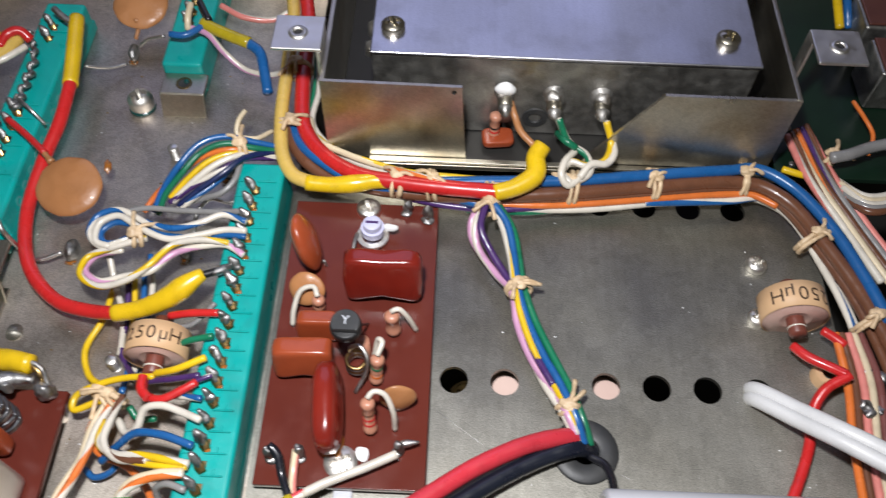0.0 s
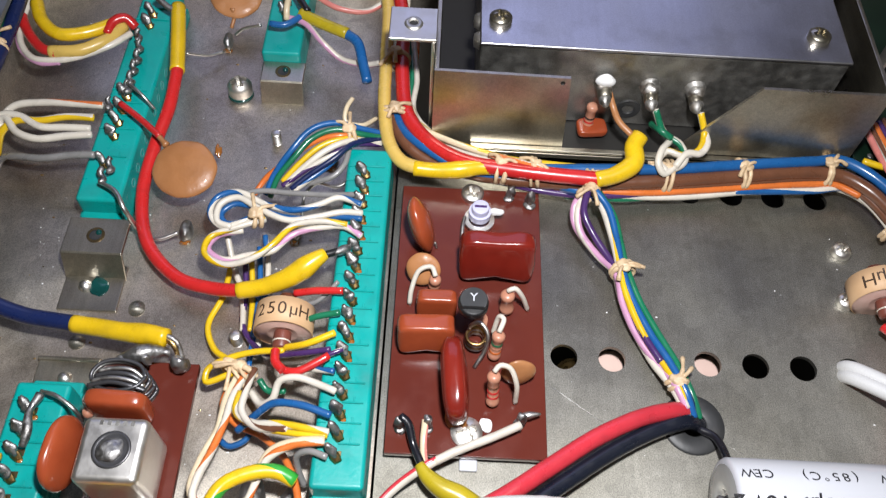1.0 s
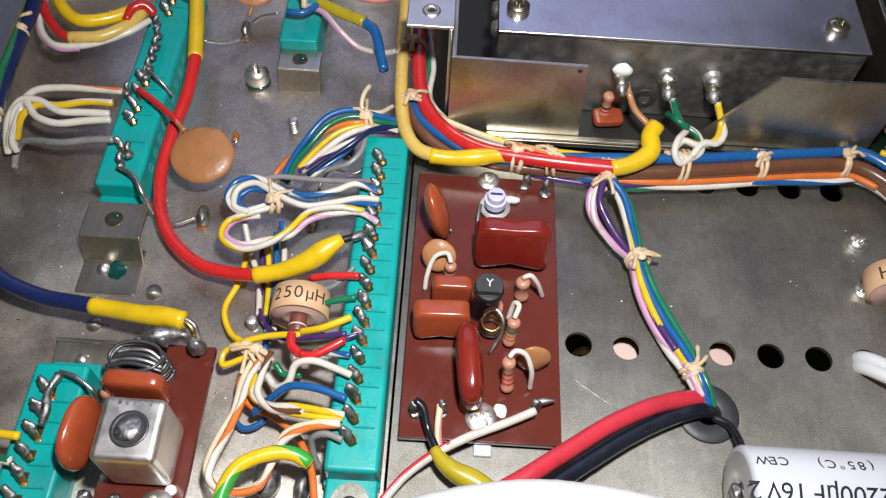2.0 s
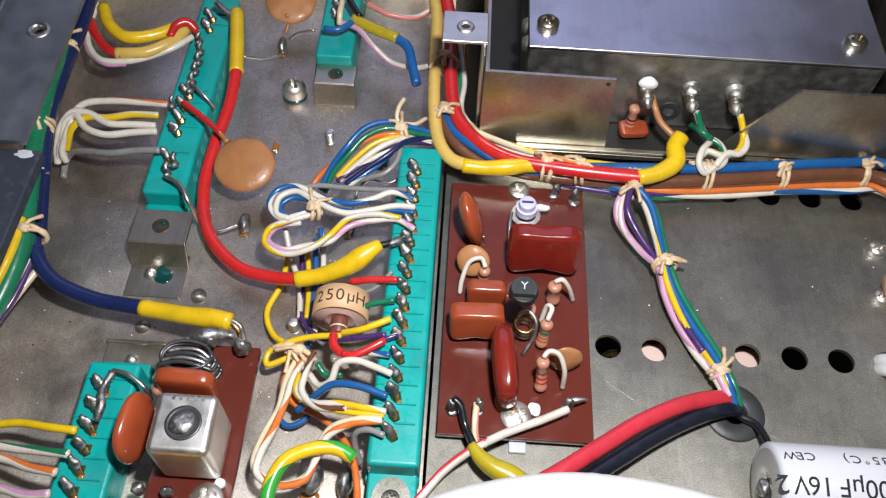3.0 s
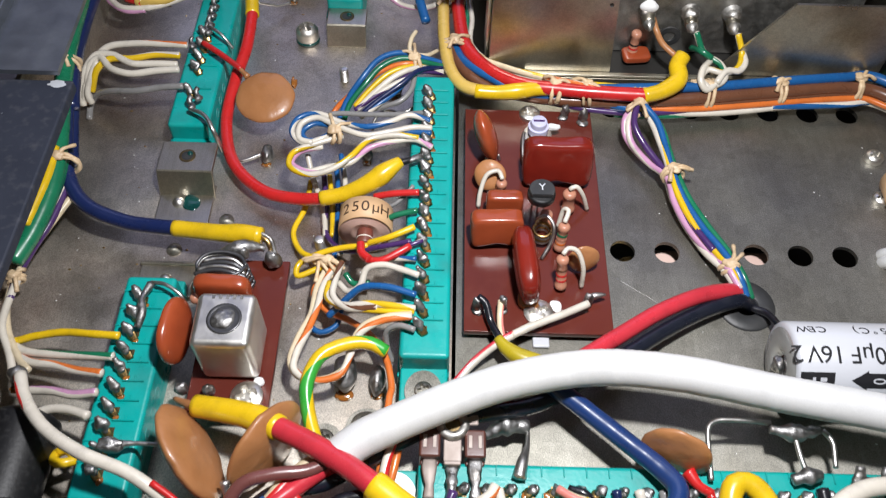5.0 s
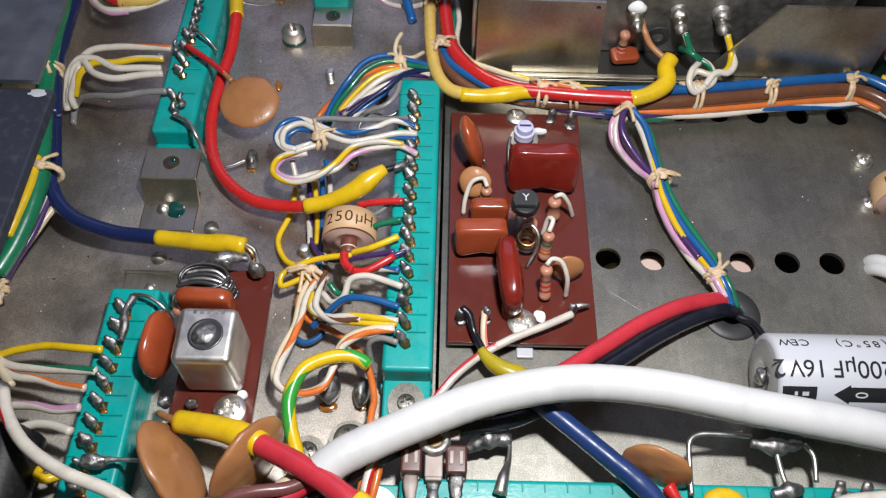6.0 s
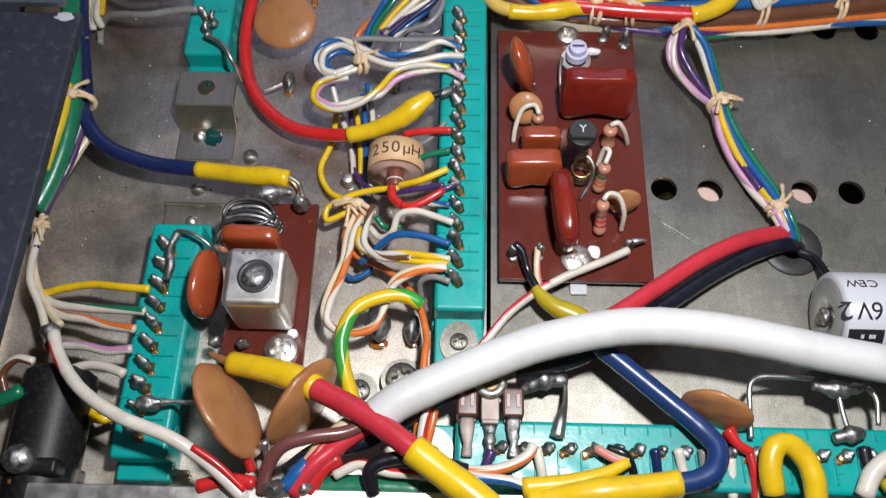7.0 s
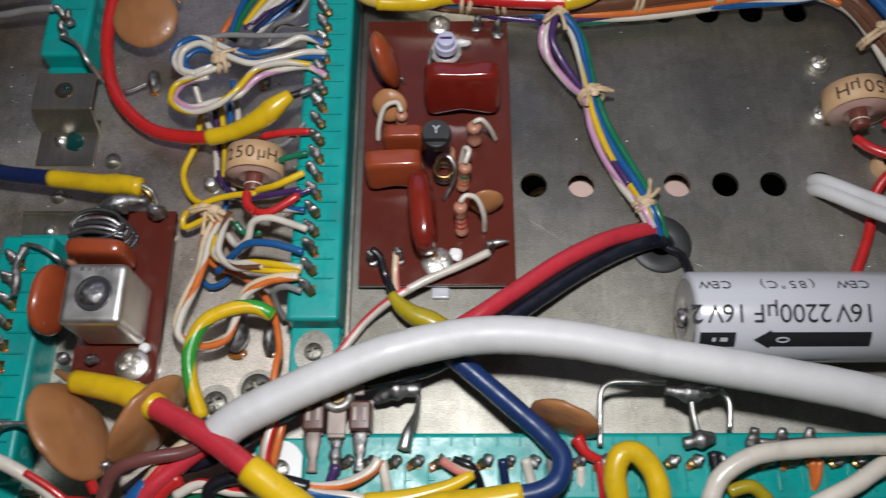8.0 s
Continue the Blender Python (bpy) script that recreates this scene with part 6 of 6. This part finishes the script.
# twisted solder run along the upper left connector
for k, (px, sd) in enumerate((((-68.3, 102.1, 7.5), 1), ((-66.4, 98.7, 7.5), 8), ((-65.2, 95.1, 7.5), 2), ((-64.9, 91.5, 7.5), 3), ((-64.9, 88, 7.5), 9), ((-64.9, 84.5, 7.5), 4), ((-65, 81.8, 7.5), 10), ((-67.9, 76.6, 7.5), 5), ((-63.3, 59, 7.5), 6), ((-64.3, 56.1, 7.5), 7))):
    solid("solder_twist", tube([Vector(px) + Vector((0.7 * math.sin(a), -2 + a * 0.65, 0.5 * math.cos(a))) for a in (0, 1.2, 2.4, 3.6, 4.8, 6)], 0.6, 7, 0.5, wobble=0.5), SOLDER, "twisted wire ends under grey solder", "solder joint", "twisted joints", smooth=True)
for tone, stripe, r, pts in (
    ("white", "orange", 0.85, [(-69.1, 75.9, 7.5), (-74.2, 75.5, 8), (-82.1, 75.4, 8), (-88.6, 74.3, 7.5), (-91.2, 71.5, 6), (-92.8, 65.3, 3), (-94.1, 63.1, -1)]),
    ("yellow", "white", 0.85, [(-70.2, 72.2, 7.5), (-75.9, 71.6, 8), (-81.4, 70.1, 8), (-86.5, 69.7, 8), (-89.6, 67.6, 6.5), (-91.5, 64.6, 2)]),
    ("white", None, 0.85, [(-70.1, 69, 7.5), (-75.1, 68.5, 8), (-80.9, 68.4, 8), (-85.9, 70.7, 8.5), (-90.2, 71.1, 8), (-92.7, 67.8, 6), (-94.1, 65.2, 2), (-94.1, 62.6, -1)]),
    ("white", None, 0.85, [(-69.4, 67.3, 7.5), (-74.5, 66.1, 8), (-80.6, 64.9, 8), (-85.6, 66.6, 8), (-89.1, 70.2, 8), (-91.4, 68.8, 7), (-92.4, 65.3, 3), (-92.5, 63.6, 0)]),
    ("white", None, 0.8, [(-89.8, 69.3, 7.5), (-91.3, 66.3, 5), (-92.3, 63.6, 2), (-91.6, 62.5, 0)]),
    ("grey", None, 0.8, [(-67.3, 61.7, 7.5), (-72.3, 61.7, 7), (-78.9, 61.2, 6), (-85.8, 62.9, 4), (-90.6, 64.6, 1), (-93, 64.1, -2), (-92.7, 60.1, -3)]),
    ("yellow", None, 1.55, [(-91.2, 104.4, 11), (-88.1, 98.3, 11), (-82.8, 94.1, 11), (-77.1, 95.6, 10.5), (-71.8, 99.5, 10)]),
    ("red", None, 1.2, [(-96.3, 105.3, 9), (-92.2, 97.2, 9), (-86.8, 91.2, 9), (-83, 89.9, 9)]),
    ("straw", None, 1.5, [(-84.7, 90.2, 9), (-77.8, 91.2, 9), (-72.5, 95.2, 9), (-69.8, 100.2, 9)]),
    ("red", None, 1.15, [(-72.5, 96.1, 10), (-71.5, 99.2, 11), (-69.1, 100.7, 11), (-66.9, 99.9, 9)]),
    ("white", None, 0.8, [(-67.7, 98.3, 8.5), (-71.6, 93.9, 8.5), (-77.2, 90.7, 8), (-82.9, 88.6, 8), (-88.5, 88.9, 8), (-93.1, 94.2, 8), (-94.2, 101.2, 9), (-93.5, 106.5, 10)]),
    ("pink", None, 0.7, [(-82.3, 88.4, 7.5), (-87.1, 88, 7.5), (-92.2, 91.6, 7.5), (-94.8, 96.6, 7.5)]),
    # along the left wall
    ("navy", None, 1.7, [(-94, 110.1, 14), (-92.7, 93.4, 14), (-92.9, 77.1, 13), (-91.9, 62.3, 12), (-90, 51.2, 10)]),
    ("navy", None, 1.3, [(-97.4, 112.4, 12), (-94.3, 89.5, 12), (-93.3, 71.9, 11), (-91.3, 56.8, 9), (-88.9, 44.4, 7), (-87.4, 37.7, 6)]),
    ("green", None, 2.0, [(-97.5, 108.5, 15), (-94.7, 86.1, 15), (-93.2, 67.9, 15), (-92, 54.8, 13), (-89.6, 41.2, 11), (-88.6, 29.9, 9), (-90.2, 19, 7), (-92.5, 11.8, 6)]),
    ("yellow", None, 1.1, [(-89.2, 37.6, 12), (-89.1, 31.2, 11), (-90, 25, 10), (-91.1, 19, 9)]),
    ("green", None, 1.1, [(-88, 37, 9), (-87.9, 30.6, 8), (-89.3, 23, 7), (-91.4, 16.2, 6)]),
    ("violet", "white", 0.8, [(-87.6, 35.6, 7), (-87.3, 30.6, 6), (-88.4, 22.9, 5), (-90.8, 15.5, 4), (-91.8, 8.6, 4), (-91, 3.4, 5)]),
    ("cream", None, 0.75, [(-86, 29.1, 5), (-89.3, 21.1, 4), (-91.7, 11.6, 4), (-91.9, 3.8, 4), (-88.9, -4.1, 5), (-84.6, -10.2, 5), (-82.1, -12.6, 6)]),
    ("white", None, 0.8, [(-90.9, 8.2, 5), (-91.1, 1.1, 5), (-89.8, -3.9, 6), (-87.3, -8.6, 5), (-85, -13.5, 5)]),
    # wires to the lower left connector
    ("yellow", None, 0.8, [(-66, -5.8, 8), (-71.2, -5.3, 7.5), (-77.9, -4.3, 6), (-83.6, -4.8, 5), (-88.5, -5.4, 4), (-90.6, -2, 4)]),
    ("white", "green", 0.85, [(-66, -10.2, 8), (-71.2, -9.7, 7), (-78.3, -8.9, 5.5), (-84.8, -7.8, 4.5), (-88.7, -5.7, 4)]),
    ("white", "orange", 0.85, [(-67.2, -13.7, 8), (-72.7, -12.8, 7), (-77.6, -11.3, 6), (-82.5, -10.4, 5), (-87.1, -8.2, 4)]),
    ("white", "pink", 0.85, [(-67.2, -17.5, 8), (-71.8, -17.7, 7), (-76.6, -16.6, 6), (-81.3, -16.2, 5)]),
    ("white", None, 0.9, [(-67.6, -22.2, 8), (-71.8, -20.7, 7), (-75.4, -20.2, 6), (-78.8, -20.8, 5)]),
    ("white", "brown", 0.8, [(-88.5, -26.4, 7), (-89.5, -22.6, 8), (-87.1, -20.2, 9), (-83.9, -20.6, 9)]),
    ("green", None, 1.3, [(-90.6, -28.3, 8), (-87.8, -27.2, 8), (-85.2, -25.6, 8)]),
    # around the short connector
    ("white", "pink", 0.75, [(-32.1, 107.5, 8), (-27, 105.5, 8), (-22.5, 101.5, 6), (-17.6, 99.1, 3), (-11.1, 96.7, 4), (-7.9, 95.5, 6)]),
    ("white", "rose", 0.8, [(-25.3, 115.3, 8), (-19.4, 112.7, 7), (-12.4, 113.4, 6), (-8.2, 115.8, 7)]),
    ("cream", None, 0.8, [(-31.4, 112.3, 11), (-31.6, 108.3, 10), (-31.6, 106.5, 8)]),
    ("black", None, 0.9, [(-29.9, 114, 10), (-28.1, 110.6, 10), (-26.4, 107.7, 10)]),
):
    wire(tone, pts, r, stripe, group="chassis wires")
cable("blue wire through an olive-yellow sleeve near the short connector", [
    ("sleeve", "olive", 1.45, [(-28.3, 107.9, 9), (-22.7, 105.3, 8.5), (-16.3, 102.8, 8)]),
    ("insulation", "blue", 1.25, [(-17, 103.1, 8), (-13.7, 100.6, 7.5), (-12, 95.5, 6), (-10.5, 90.1, 5)]),
    ("lead", "blue", 0.8, [(-35.2, 103.7, 9), (-31.5, 103.6, 9), (-27.8, 107.1, 9)])], (-23.4, 109.1, 5))
tie((-94, 86.3, 14), (-0.2, 1, 0), 2.6, 41)
tie((-93.3, 62.1, 13), (-0.1, 1, 0), 3.4, 42)
tie((-88, 35.3, 9), (-0.1, 1, 0), 3.8, 43)
tie((-91.5, 8.4, 4.5), (-0.3, 1, 0), 1.6, 44)
# pins joined by solder on the lower left connector
bare([(-62.7, 6.3, 7.5), (-63.5, 2.6, 8), (-62.8, -0.8, 8), (-63.3, -3.3, 7)], 0.8, name="bridge", what="grey solder bridge over the connector tags", radii=[0.9, 0.6, 0.9, 0.7], mat=SOLDER)

# ---- front edge ----
disc_cap((-48, -28.3, 8), 9.6, (0.84, 0.45, 0.31), "large tan ceramic disc capacitor leaning over the front", 2.4, [([(-40.9, -33.8, 9), (-40.3, -36.6, 7)], 0.6, LEAD), ([(-44.4, -34.9, 8), (-43, -38.4, 6)], 0.9, plastic("red"))], 1.0, "large ceramic discs")
disc_cap((-35.4, -26.2, 6), 9.2, (0.83, -0.55, 0.07), "large tan ceramic disc capacitor behind a yellow sleeve", 2.3, [([(-39.8, -32.4, 6), (-40.4, -35.8, 5)], 0.6, LEAD)], 1.0, "large ceramic discs")
disc_cap((37.1, -26.9, 10), 6.3, (-0.38, -0.88, 0.16), "orange-brown ceramic disc capacitor on the front connector", 1.6, [([(39, -29.9, 9), (40.4, -32.3, 9), (42.7, -33.6, 8.5)], 0.9, plastic("red"))], 1.0, "large ceramic discs")
bare([(-53.8, -27.2, 8), (-58.3, -27.1, 8), (-62.4, -27.5, 7.5)], 0.5, radii=[0.4, 0.45, 1.2])
bare([(-64.3, -31.6, 7), (-65.8, -32, 7)], 0.8, name="solder_tail", what="solder tail on a connector tag", mat=SOLDER)
solid("solder_joint", blob((-62.2, -27.6, 8), 1.8, (1.3, 0.8, 0.8), 8, 0.4), SOLDER, "bright lump of solder on a connector tag", "solder joint", "board solder joints")
solid("solder_joint", blob((-37.8, -42, 9), 2.4, (1.0, 0.8, 1.2), 18, 0.4), SOLDER, "bright solder joining several cable ends", "solder joint", "board solder joints")
solid("solder_joint", blob((-33.5, -41.3, 9), 1.9, (1.0, 0.8, 1.0), 19, 0.3), SOLDER, "pale solder lump joining cable ends", "solder joint", "board solder joints")
wire("blue", [(-32.8, -37.5, 10), (-34.5, -39.5, 10), (-36.3, -41.7, 9.5)], 1.5)
wire("red", [(-24.3, -29.1, 10), (-29.8, -33.7, 10), (-32.8, -38, 10)], 1.5, "cream")
wire("red", [(-27.8, -36.3, 9), (-30.5, -38.2, 9), (-32.7, -41.9, 8)], 1.5)
wire("red", [(-51.1, -41.7, 9), (-46.5, -40.5, 9), (-41.7, -40.9, 9)], 1.2)
# small tag strip on the front connector: two brown blocks beside a riveted metal foot
ts = thing("tag_strip", "small brown tag strip with a riveted metal foot", "tag strip", (-2, -26, 0))
for x, tag_mat in ((-6.0, TAG_METAL), (2.0, SOLDER)):
    blk = part("block", box((x - 1.9, -28.6, 4.0), (x + 1.9, -23.4, 9.6), 0.5), TAG_BROWN, ts, "brown phenolic block", "auto")
    for dx in (-0.85, 0.85):
        part("slot", box((x + dx - 0.35, -27.0, 9.5), (x + dx + 0.35, -24.6, 9.75), 0.1), TAG_METAL, blk, "", False)
    part("ledge", box((x - 1.7, -29.4, 4.0), (x + 1.7, -28.4, 7.6), 0.3), TAG_BROWN, blk, "", "auto")
    part("tag", spade([Vector(p) for p in ((x, -28.6, 8.0), (x, -31.0, 8.3), (x + 0.1, -33.0, 8.2), (x, -35.4, 7.8))], (1.3, 1.2, 0.8, 1.0), 0.35, Vector((1, 0, 0)), 0.25), tag_mat, ts)
part("foot", box((-3.6, -29.2, 8.4), (-0.4, -22.0, 9.0), 0.25), TAG_METAL, ts, "", "auto")
part("drop", box((-3.5, -29.8, 5.2), (-0.5, -29.0, 9.0), 0.25), TAG_METAL, ts, "", "auto")
part("crossbar", box((-6.6, -22.6, 8.8), (2.6, -20.6, 9.5), 0.3), TAG_METAL, ts, "", "auto")
part("eyelet", lathe([(1.3, 9.2), (1.5, 10.1), (2.2, 10.3), (2.9, 10.0), (3.0, 9.2)], 28, Matrix.Translation((-2.0, -22.6, 0))), FROSTED, ts, "bright rolled eyelet")
part("eyelet_hole", lathe([(0, 9.55), (1.35, 9.55), (1.35, 9.2)], 20, Matrix.Translation((-2.0, -22.6, 0))), DARK_BRASS, ts, "dark eyelet hole", "auto")
part("tag", spade([Vector(p) for p in ((-2.0, -29.6, 7.6), (-2.0, -31.6, 8.3), (-2.1, -33.4, 8.4), (-2.0, -35.8, 7.6))], (1.2, 0.9, 1.2, 1.0), 0.6, Vector((1, 0, 0)), 0.4), SOLDER, ts)
# solder lug and wires at the front connector
solid("solder_joint", tube([(4, -22.5, 4), (7.5, -20.8, 5), (12.1, -20.6, 4.5)], 1.6, 12, 0.5, radii=[0.8, 2.1, 1.2], wobble=0.3), SOLDER, "long bright lump of solder on the plate", "solder joint", smooth=True)
bare([(11.9, -21.7, 4.5), (11.5, -24.9, 6), (10.3, -28.8, 8.5), (9.6, -31.7, 8.5)], 0.5, radii=[0.4, 0.5, 0.9, 1.3])
bare([(43, -31.2, 8.5), (43.2, -26.5, 9), (43.8, -21.7, 9.5), (45.3, -20.6, 9.5), (50.2, -20.4, 9.5), (55.2, -20.5, 9)], 0.5, name="bent_lead", what="bare wire bent square above the connector")
bare([(59.1, -22.6, 9), (59.3, -26.6, 9), (60, -29.8, 8.5)], 0.5)
bare([(64.4, -21.7, 9), (65.6, -23.6, 9), (65.3, -28.4, 8.5)], 0.5)
solid("solder_joint", tube([(54.9, -21.7, 9), (59.5, -22.3, 9), (63.9, -21.7, 9)], 1.4, 12, 0.5, radii=[0.7, 1.5, 0.8], wobble=0.5), SOLDER, "bright solder lump under the capacitor", "solder joint", smooth=True)
solid("solder_joint", tube([(57.2, -30.8, 8.5), (59.8, -30.2, 9), (62.3, -29.8, 8.5)], 1.3, 10, 0.5, radii=[1.1, 1.5, 1.2], wobble=0.5), SOLDER, "bright solder bridge on the front connector", "solder joint", smooth=True)
joined = thing("solder_joint", "three soldered tags joined by a bare bar", "solder joint", (73.5, -29.6, 7))
part("bar", tube([(68.6, -30.3, 8.2), (73.5, -30.6, 8.4), (78.6, -30.2, 8.2)], 0.6, 8, 0.5, wobble=0.3), LEAD, joined)
for k in range(3):
    part("tag", spade([Vector((69.0 + 4.7 * k, -32.6, 7.4)), Vector((69.0 + 4.7 * k, -30.4, 8.6)), Vector((69.2 + 4.7 * k, -28.4, 9.6))], (0.8, 1.3, 0.7), 0.7, Vector((1, 0, 0)), 0.5), SOLDER, joined)
for tone, stripe, r, pts in (
    ("violet", None, 0.9, [(-1.7, -34.3, 8.5), (-2.6, -36.6, 8), (-3.3, -38.7, 6), (-3.4, -41.2, 3)]),
    ("orange", "white", 1.0, [(5.5, -33.3, 9), (4.5, -35, 9), (0.7, -37.2, 9), (-4.1, -38, 9), (-9.9, -37.4, 8)]),
    ("white", None, 0.9, [(6, -33.7, 8.5), (6.7, -36.9, 8), (7.5, -40.4, 6)]),
    ("cream", "rose", 0.85, [(16.1, -33.6, 9), (18.8, -35.3, 9.5), (21.2, -36.2, 10)]),
    ("black", None, 0.8, [(18, -33.6, 9), (20.8, -34.6, 9.5), (22.3, -36.7, 8), (22.8, -40.2, 6)]),
    ("navy", None, 0.85, [(26.3, -33.4, 8.5), (26.6, -35.6, 7.5), (27.1, -39.2, 6)]),
    ("white", None, 0.9, [(30.2, -33.3, 8.5), (30.9, -36, 7.5), (31.4, -38.3, 7)]),
    ("grey", None, 0.9, [(34.5, -33.3, 8.5), (34.7, -36.4, 7.5), (35.1, -40, 6)]),
    ("white", "red", 0.85, [(42.4, -33.4, 8.5), (43, -36.4, 8), (43.3, -40.8, 6)]),
    ("white", None, 0.9, [(39.6, -34.4, 7), (39.6, -38.1, 6), (39.8, -40.8, 5)]),
    ("red", "white", 0.9, [(-12.6, -26.3, 9), (-13.4, -29.3, 9), (-13.8, -33.1, 8.5), (-12.9, -35.7, 7)]),
    ("orange", None, 0.8, [(-11.4, -24.4, 7), (-12.1, -29.4, 7), (-13.2, -34.1, 6)]),
    ("black", None, 1.2, [(-6, -38.1, 10), (-11.7, -36.9, 11), (-18.2, -36.7, 11.5), (-22.2, -38.5, 11), (-21.5, -42.1, 9)]),
    ("white", "red", 0.9, [(-9.8, -39.2, 9), (-14.5, -38.8, 9.5), (-19.3, -38.6, 9.5), (-24.1, -37.4, 9.5), (-28.3, -39.3, 9)]),
    ("white", "blue", 0.9, [(-9.8, -38.2, 10), (-4.1, -39.2, 10), (1.6, -39.7, 10), (7.3, -41.6, 9)]),
    ("green", None, 2.2, [(-33, -41.2, 6), (-27.2, -40.8, 6), (-19.5, -40.7, 6), (-11.8, -41.1, 6), (-5, -42.1, 6)]),
    ("yellow", None, 1.9, [(45.1, -40.6, 10), (44.5, -36.3, 11.5), (45.6, -33.2, 12), (47.9, -32.7, 12), (50.4, -34.9, 11.5), (51.6, -38, 11), (51.9, -41.5, 10)]),
    ("white", None, 1.6, [(59.9, -40.6, 10), (61.9, -36.7, 11), (67.1, -33.5, 12), (74.7, -32.3, 12), (83.2, -31.8, 12), (92.6, -31.5, 12)]),
    ("white", None, 1.5, [(77.3, -41, 9), (83.9, -37.9, 10), (87.6, -35.7, 10), (93.4, -32.5, 10)]),
    ("black", None, 1.1, [(62, -32.2, 8.5), (62.5, -35.4, 8), (64.2, -37.2, 8), (69.1, -38, 7)]),
    ("olive", None, 1.2, [(63.7, -38.7, 9), (67.3, -38, 9.5), (70, -40.1, 9)]),
    ("orange", None, 0.8, [(78.5, -33.6, 8.5), (78.8, -36.7, 7), (78.7, -39.7, 5)]),
    ("orange", None, 0.7, [(79.7, -33.6, 8.5), (79.1, -36.7, 7.5), (77.9, -39.7, 5)]),
):
    wire(tone, pts, r, stripe, group="front wires")

wire("yellow", [(-69.7, -28.6, 3), (-71.7, -29.6, 4), (-73.8, -28.7, 3), (-74, -27.1, 2), (-71.6, -26.8, 3), (-70.4, -27.8, 3)], 0.9)

# ---- beyond the plate on the right ----
solid("green_board", box((104.5, 73, 2.0), (165, 156, 3.5), 0.2), GREEN_BOARD, "dark green circuit board beyond the metal box", "circuit board")
random.seed(7)
for k in range(14):
    p = (random.uniform(107, 118), random.uniform(74, 95), 3.6)
    solid("solder_dot", blob(p, random.uniform(0.6, 1.0), (1, 1, 0.6), k), SOLDER, "bright solder dot on the green board", "solder joint", "board solder dots")
for k, y in enumerate((99.0, 114.0)):
    bxm = thing("relay_box", "mottled grey component can beyond the metal box", "component", (134, y, 3.5), "dark component boxes")
    part("body", box((128, y - 5.0, 3.5), (141, y + 6.5, 15), 0.8), CASTING, bxm, "", "auto")
    part("cap", box((128.5, y - 4.5, 15), (140.5, y + 6, 15.8), 0.3), TAG_BROWN, bxm, "", "auto")
for k, (tone, r) in enumerate((("white", 0.8), ("cream", 0.8), ("white", 0.8), ("grey", 0.8), ("brown", 0.8))):
    wire(tone, [Vector((116.1, 70.4, 6)) + Vector((0.3 * k, -1.1 * k, 0.6 * math.sin(k))), Vector((120.6, 65.3, 7)) + Vector((0, -1.0 * k, 0.4)), Vector((129.5, 67.2, 7)) + Vector((0, -0.9 * k, 0))], r, group="wires beyond the plate")
for k, (tone, st) in enumerate((("white", "rose"), ("cream", "brown"), ("brown", "orange"), ("grey", "violet"), ("rose", "brown"))):
    wire(tone, [Vector((107.1, 81.8, 7)) + Vector((1.2 * k, 0.8 * k, 0)), Vector((109.9, 70, 6)) + Vector((1.3 * k, 0.5 * k, 0.5)), Vector((115.2, 59.1, 5)) + Vector((1.4 * k, 0, 0)), Vector((120.8, 46.1, 4)) + Vector((1.6 * k, 0, 0))], 0.85, st, group="wires beyond the plate")
wire("grey", [(114.5, 74.1, 9), (118, 74.7, 9.5), (123.8, 77.5, 9), (131.9, 79.8, 9)], 1.3)
wire("orange", [(122.6, 90.1, 10), (124, 85.1, 10), (125.3, 81.1, 9), (123.4, 76.2, 8)], 0.5)
wire("yellow", [(124.7, 125.6, 14), (124.8, 119.8, 12), (124.9, 114.1, 10)], 1.1)
wire("blue", [(127.2, 125.7, 14), (127, 118.9, 12), (127.5, 115.3, 9)], 1.0)
tie((115.7, 75.8, 7), (1, -1, 0), 2.2, 51)
wire("yellow", [(104.9, 72.9, 6), (109, 71.5, 6), (113.1, 71.8, 5)], 0.8)
for k in range(5):
    random.seed(90 + k)
    solid("solder_joint", blob(Vector((110.1, 31.7, 4)) + Vector((random.uniform(0, 6), random.uniform(-16, 2), 0.6)), random.uniform(0.9, 1.5), (1, 1, 0.8), k, 0.4), SOLDER, "small solder lump among the edge wires", "solder joint", "edge solder joints")
solid("beige_bush", lathe([(1.2, 2.4), (2.4, 2.4), (2.8, 1.4), (2.8, 0)], 18, Matrix.Translation((106.5, 26.2, 0))), PAPER, "small beige insulating bush by the plate edge", "bush")

# ---- dust and specks ----
random.seed(11)
bmd = bmesh.new()
for k in range(260):
    left = random.random() < 0.8
    x, y = (random.uniform(-87, -16), random.uniform(-30, 118)) if left else (random.uniform(32, 108), random.uniform(-24, 68))
    r = random.choice((0.06, 0.08, 0.1, 0.15)) * random.uniform(0.7, 1.3)
    bmesh.ops.create_icosphere(bmd, subdivisions=1, radius=r, matrix=Matrix.Translation((x, y, (FLOOR_Z if left else 0.0) + r * 0.4)) @ Matrix.Diagonal((random.uniform(0.8, 1.8), 1, 0.5, 1)))
solid("dust", bmd, WHITE_PAINT, "pale specks of dust on the chassis floor", "dust", kind="stuff")
random.seed(12)
bmf = bmesh.new()
for k in range(60):
    x, y = random.uniform(-86, -16), random.uniform(-20, 115)
    bmesh.ops.create_icosphere(bmf, subdivisions=1, radius=random.uniform(0.1, 0.3), matrix=Matrix.Translation((x, y, FLOOR_Z + 0.05)) @ Matrix.Diagonal((1.6, 1, 0.5, 1)))
solid("flux_specks", bmf, BRASS, "tiny brass-coloured specks on the chassis floor", "dust", kind="stuff")
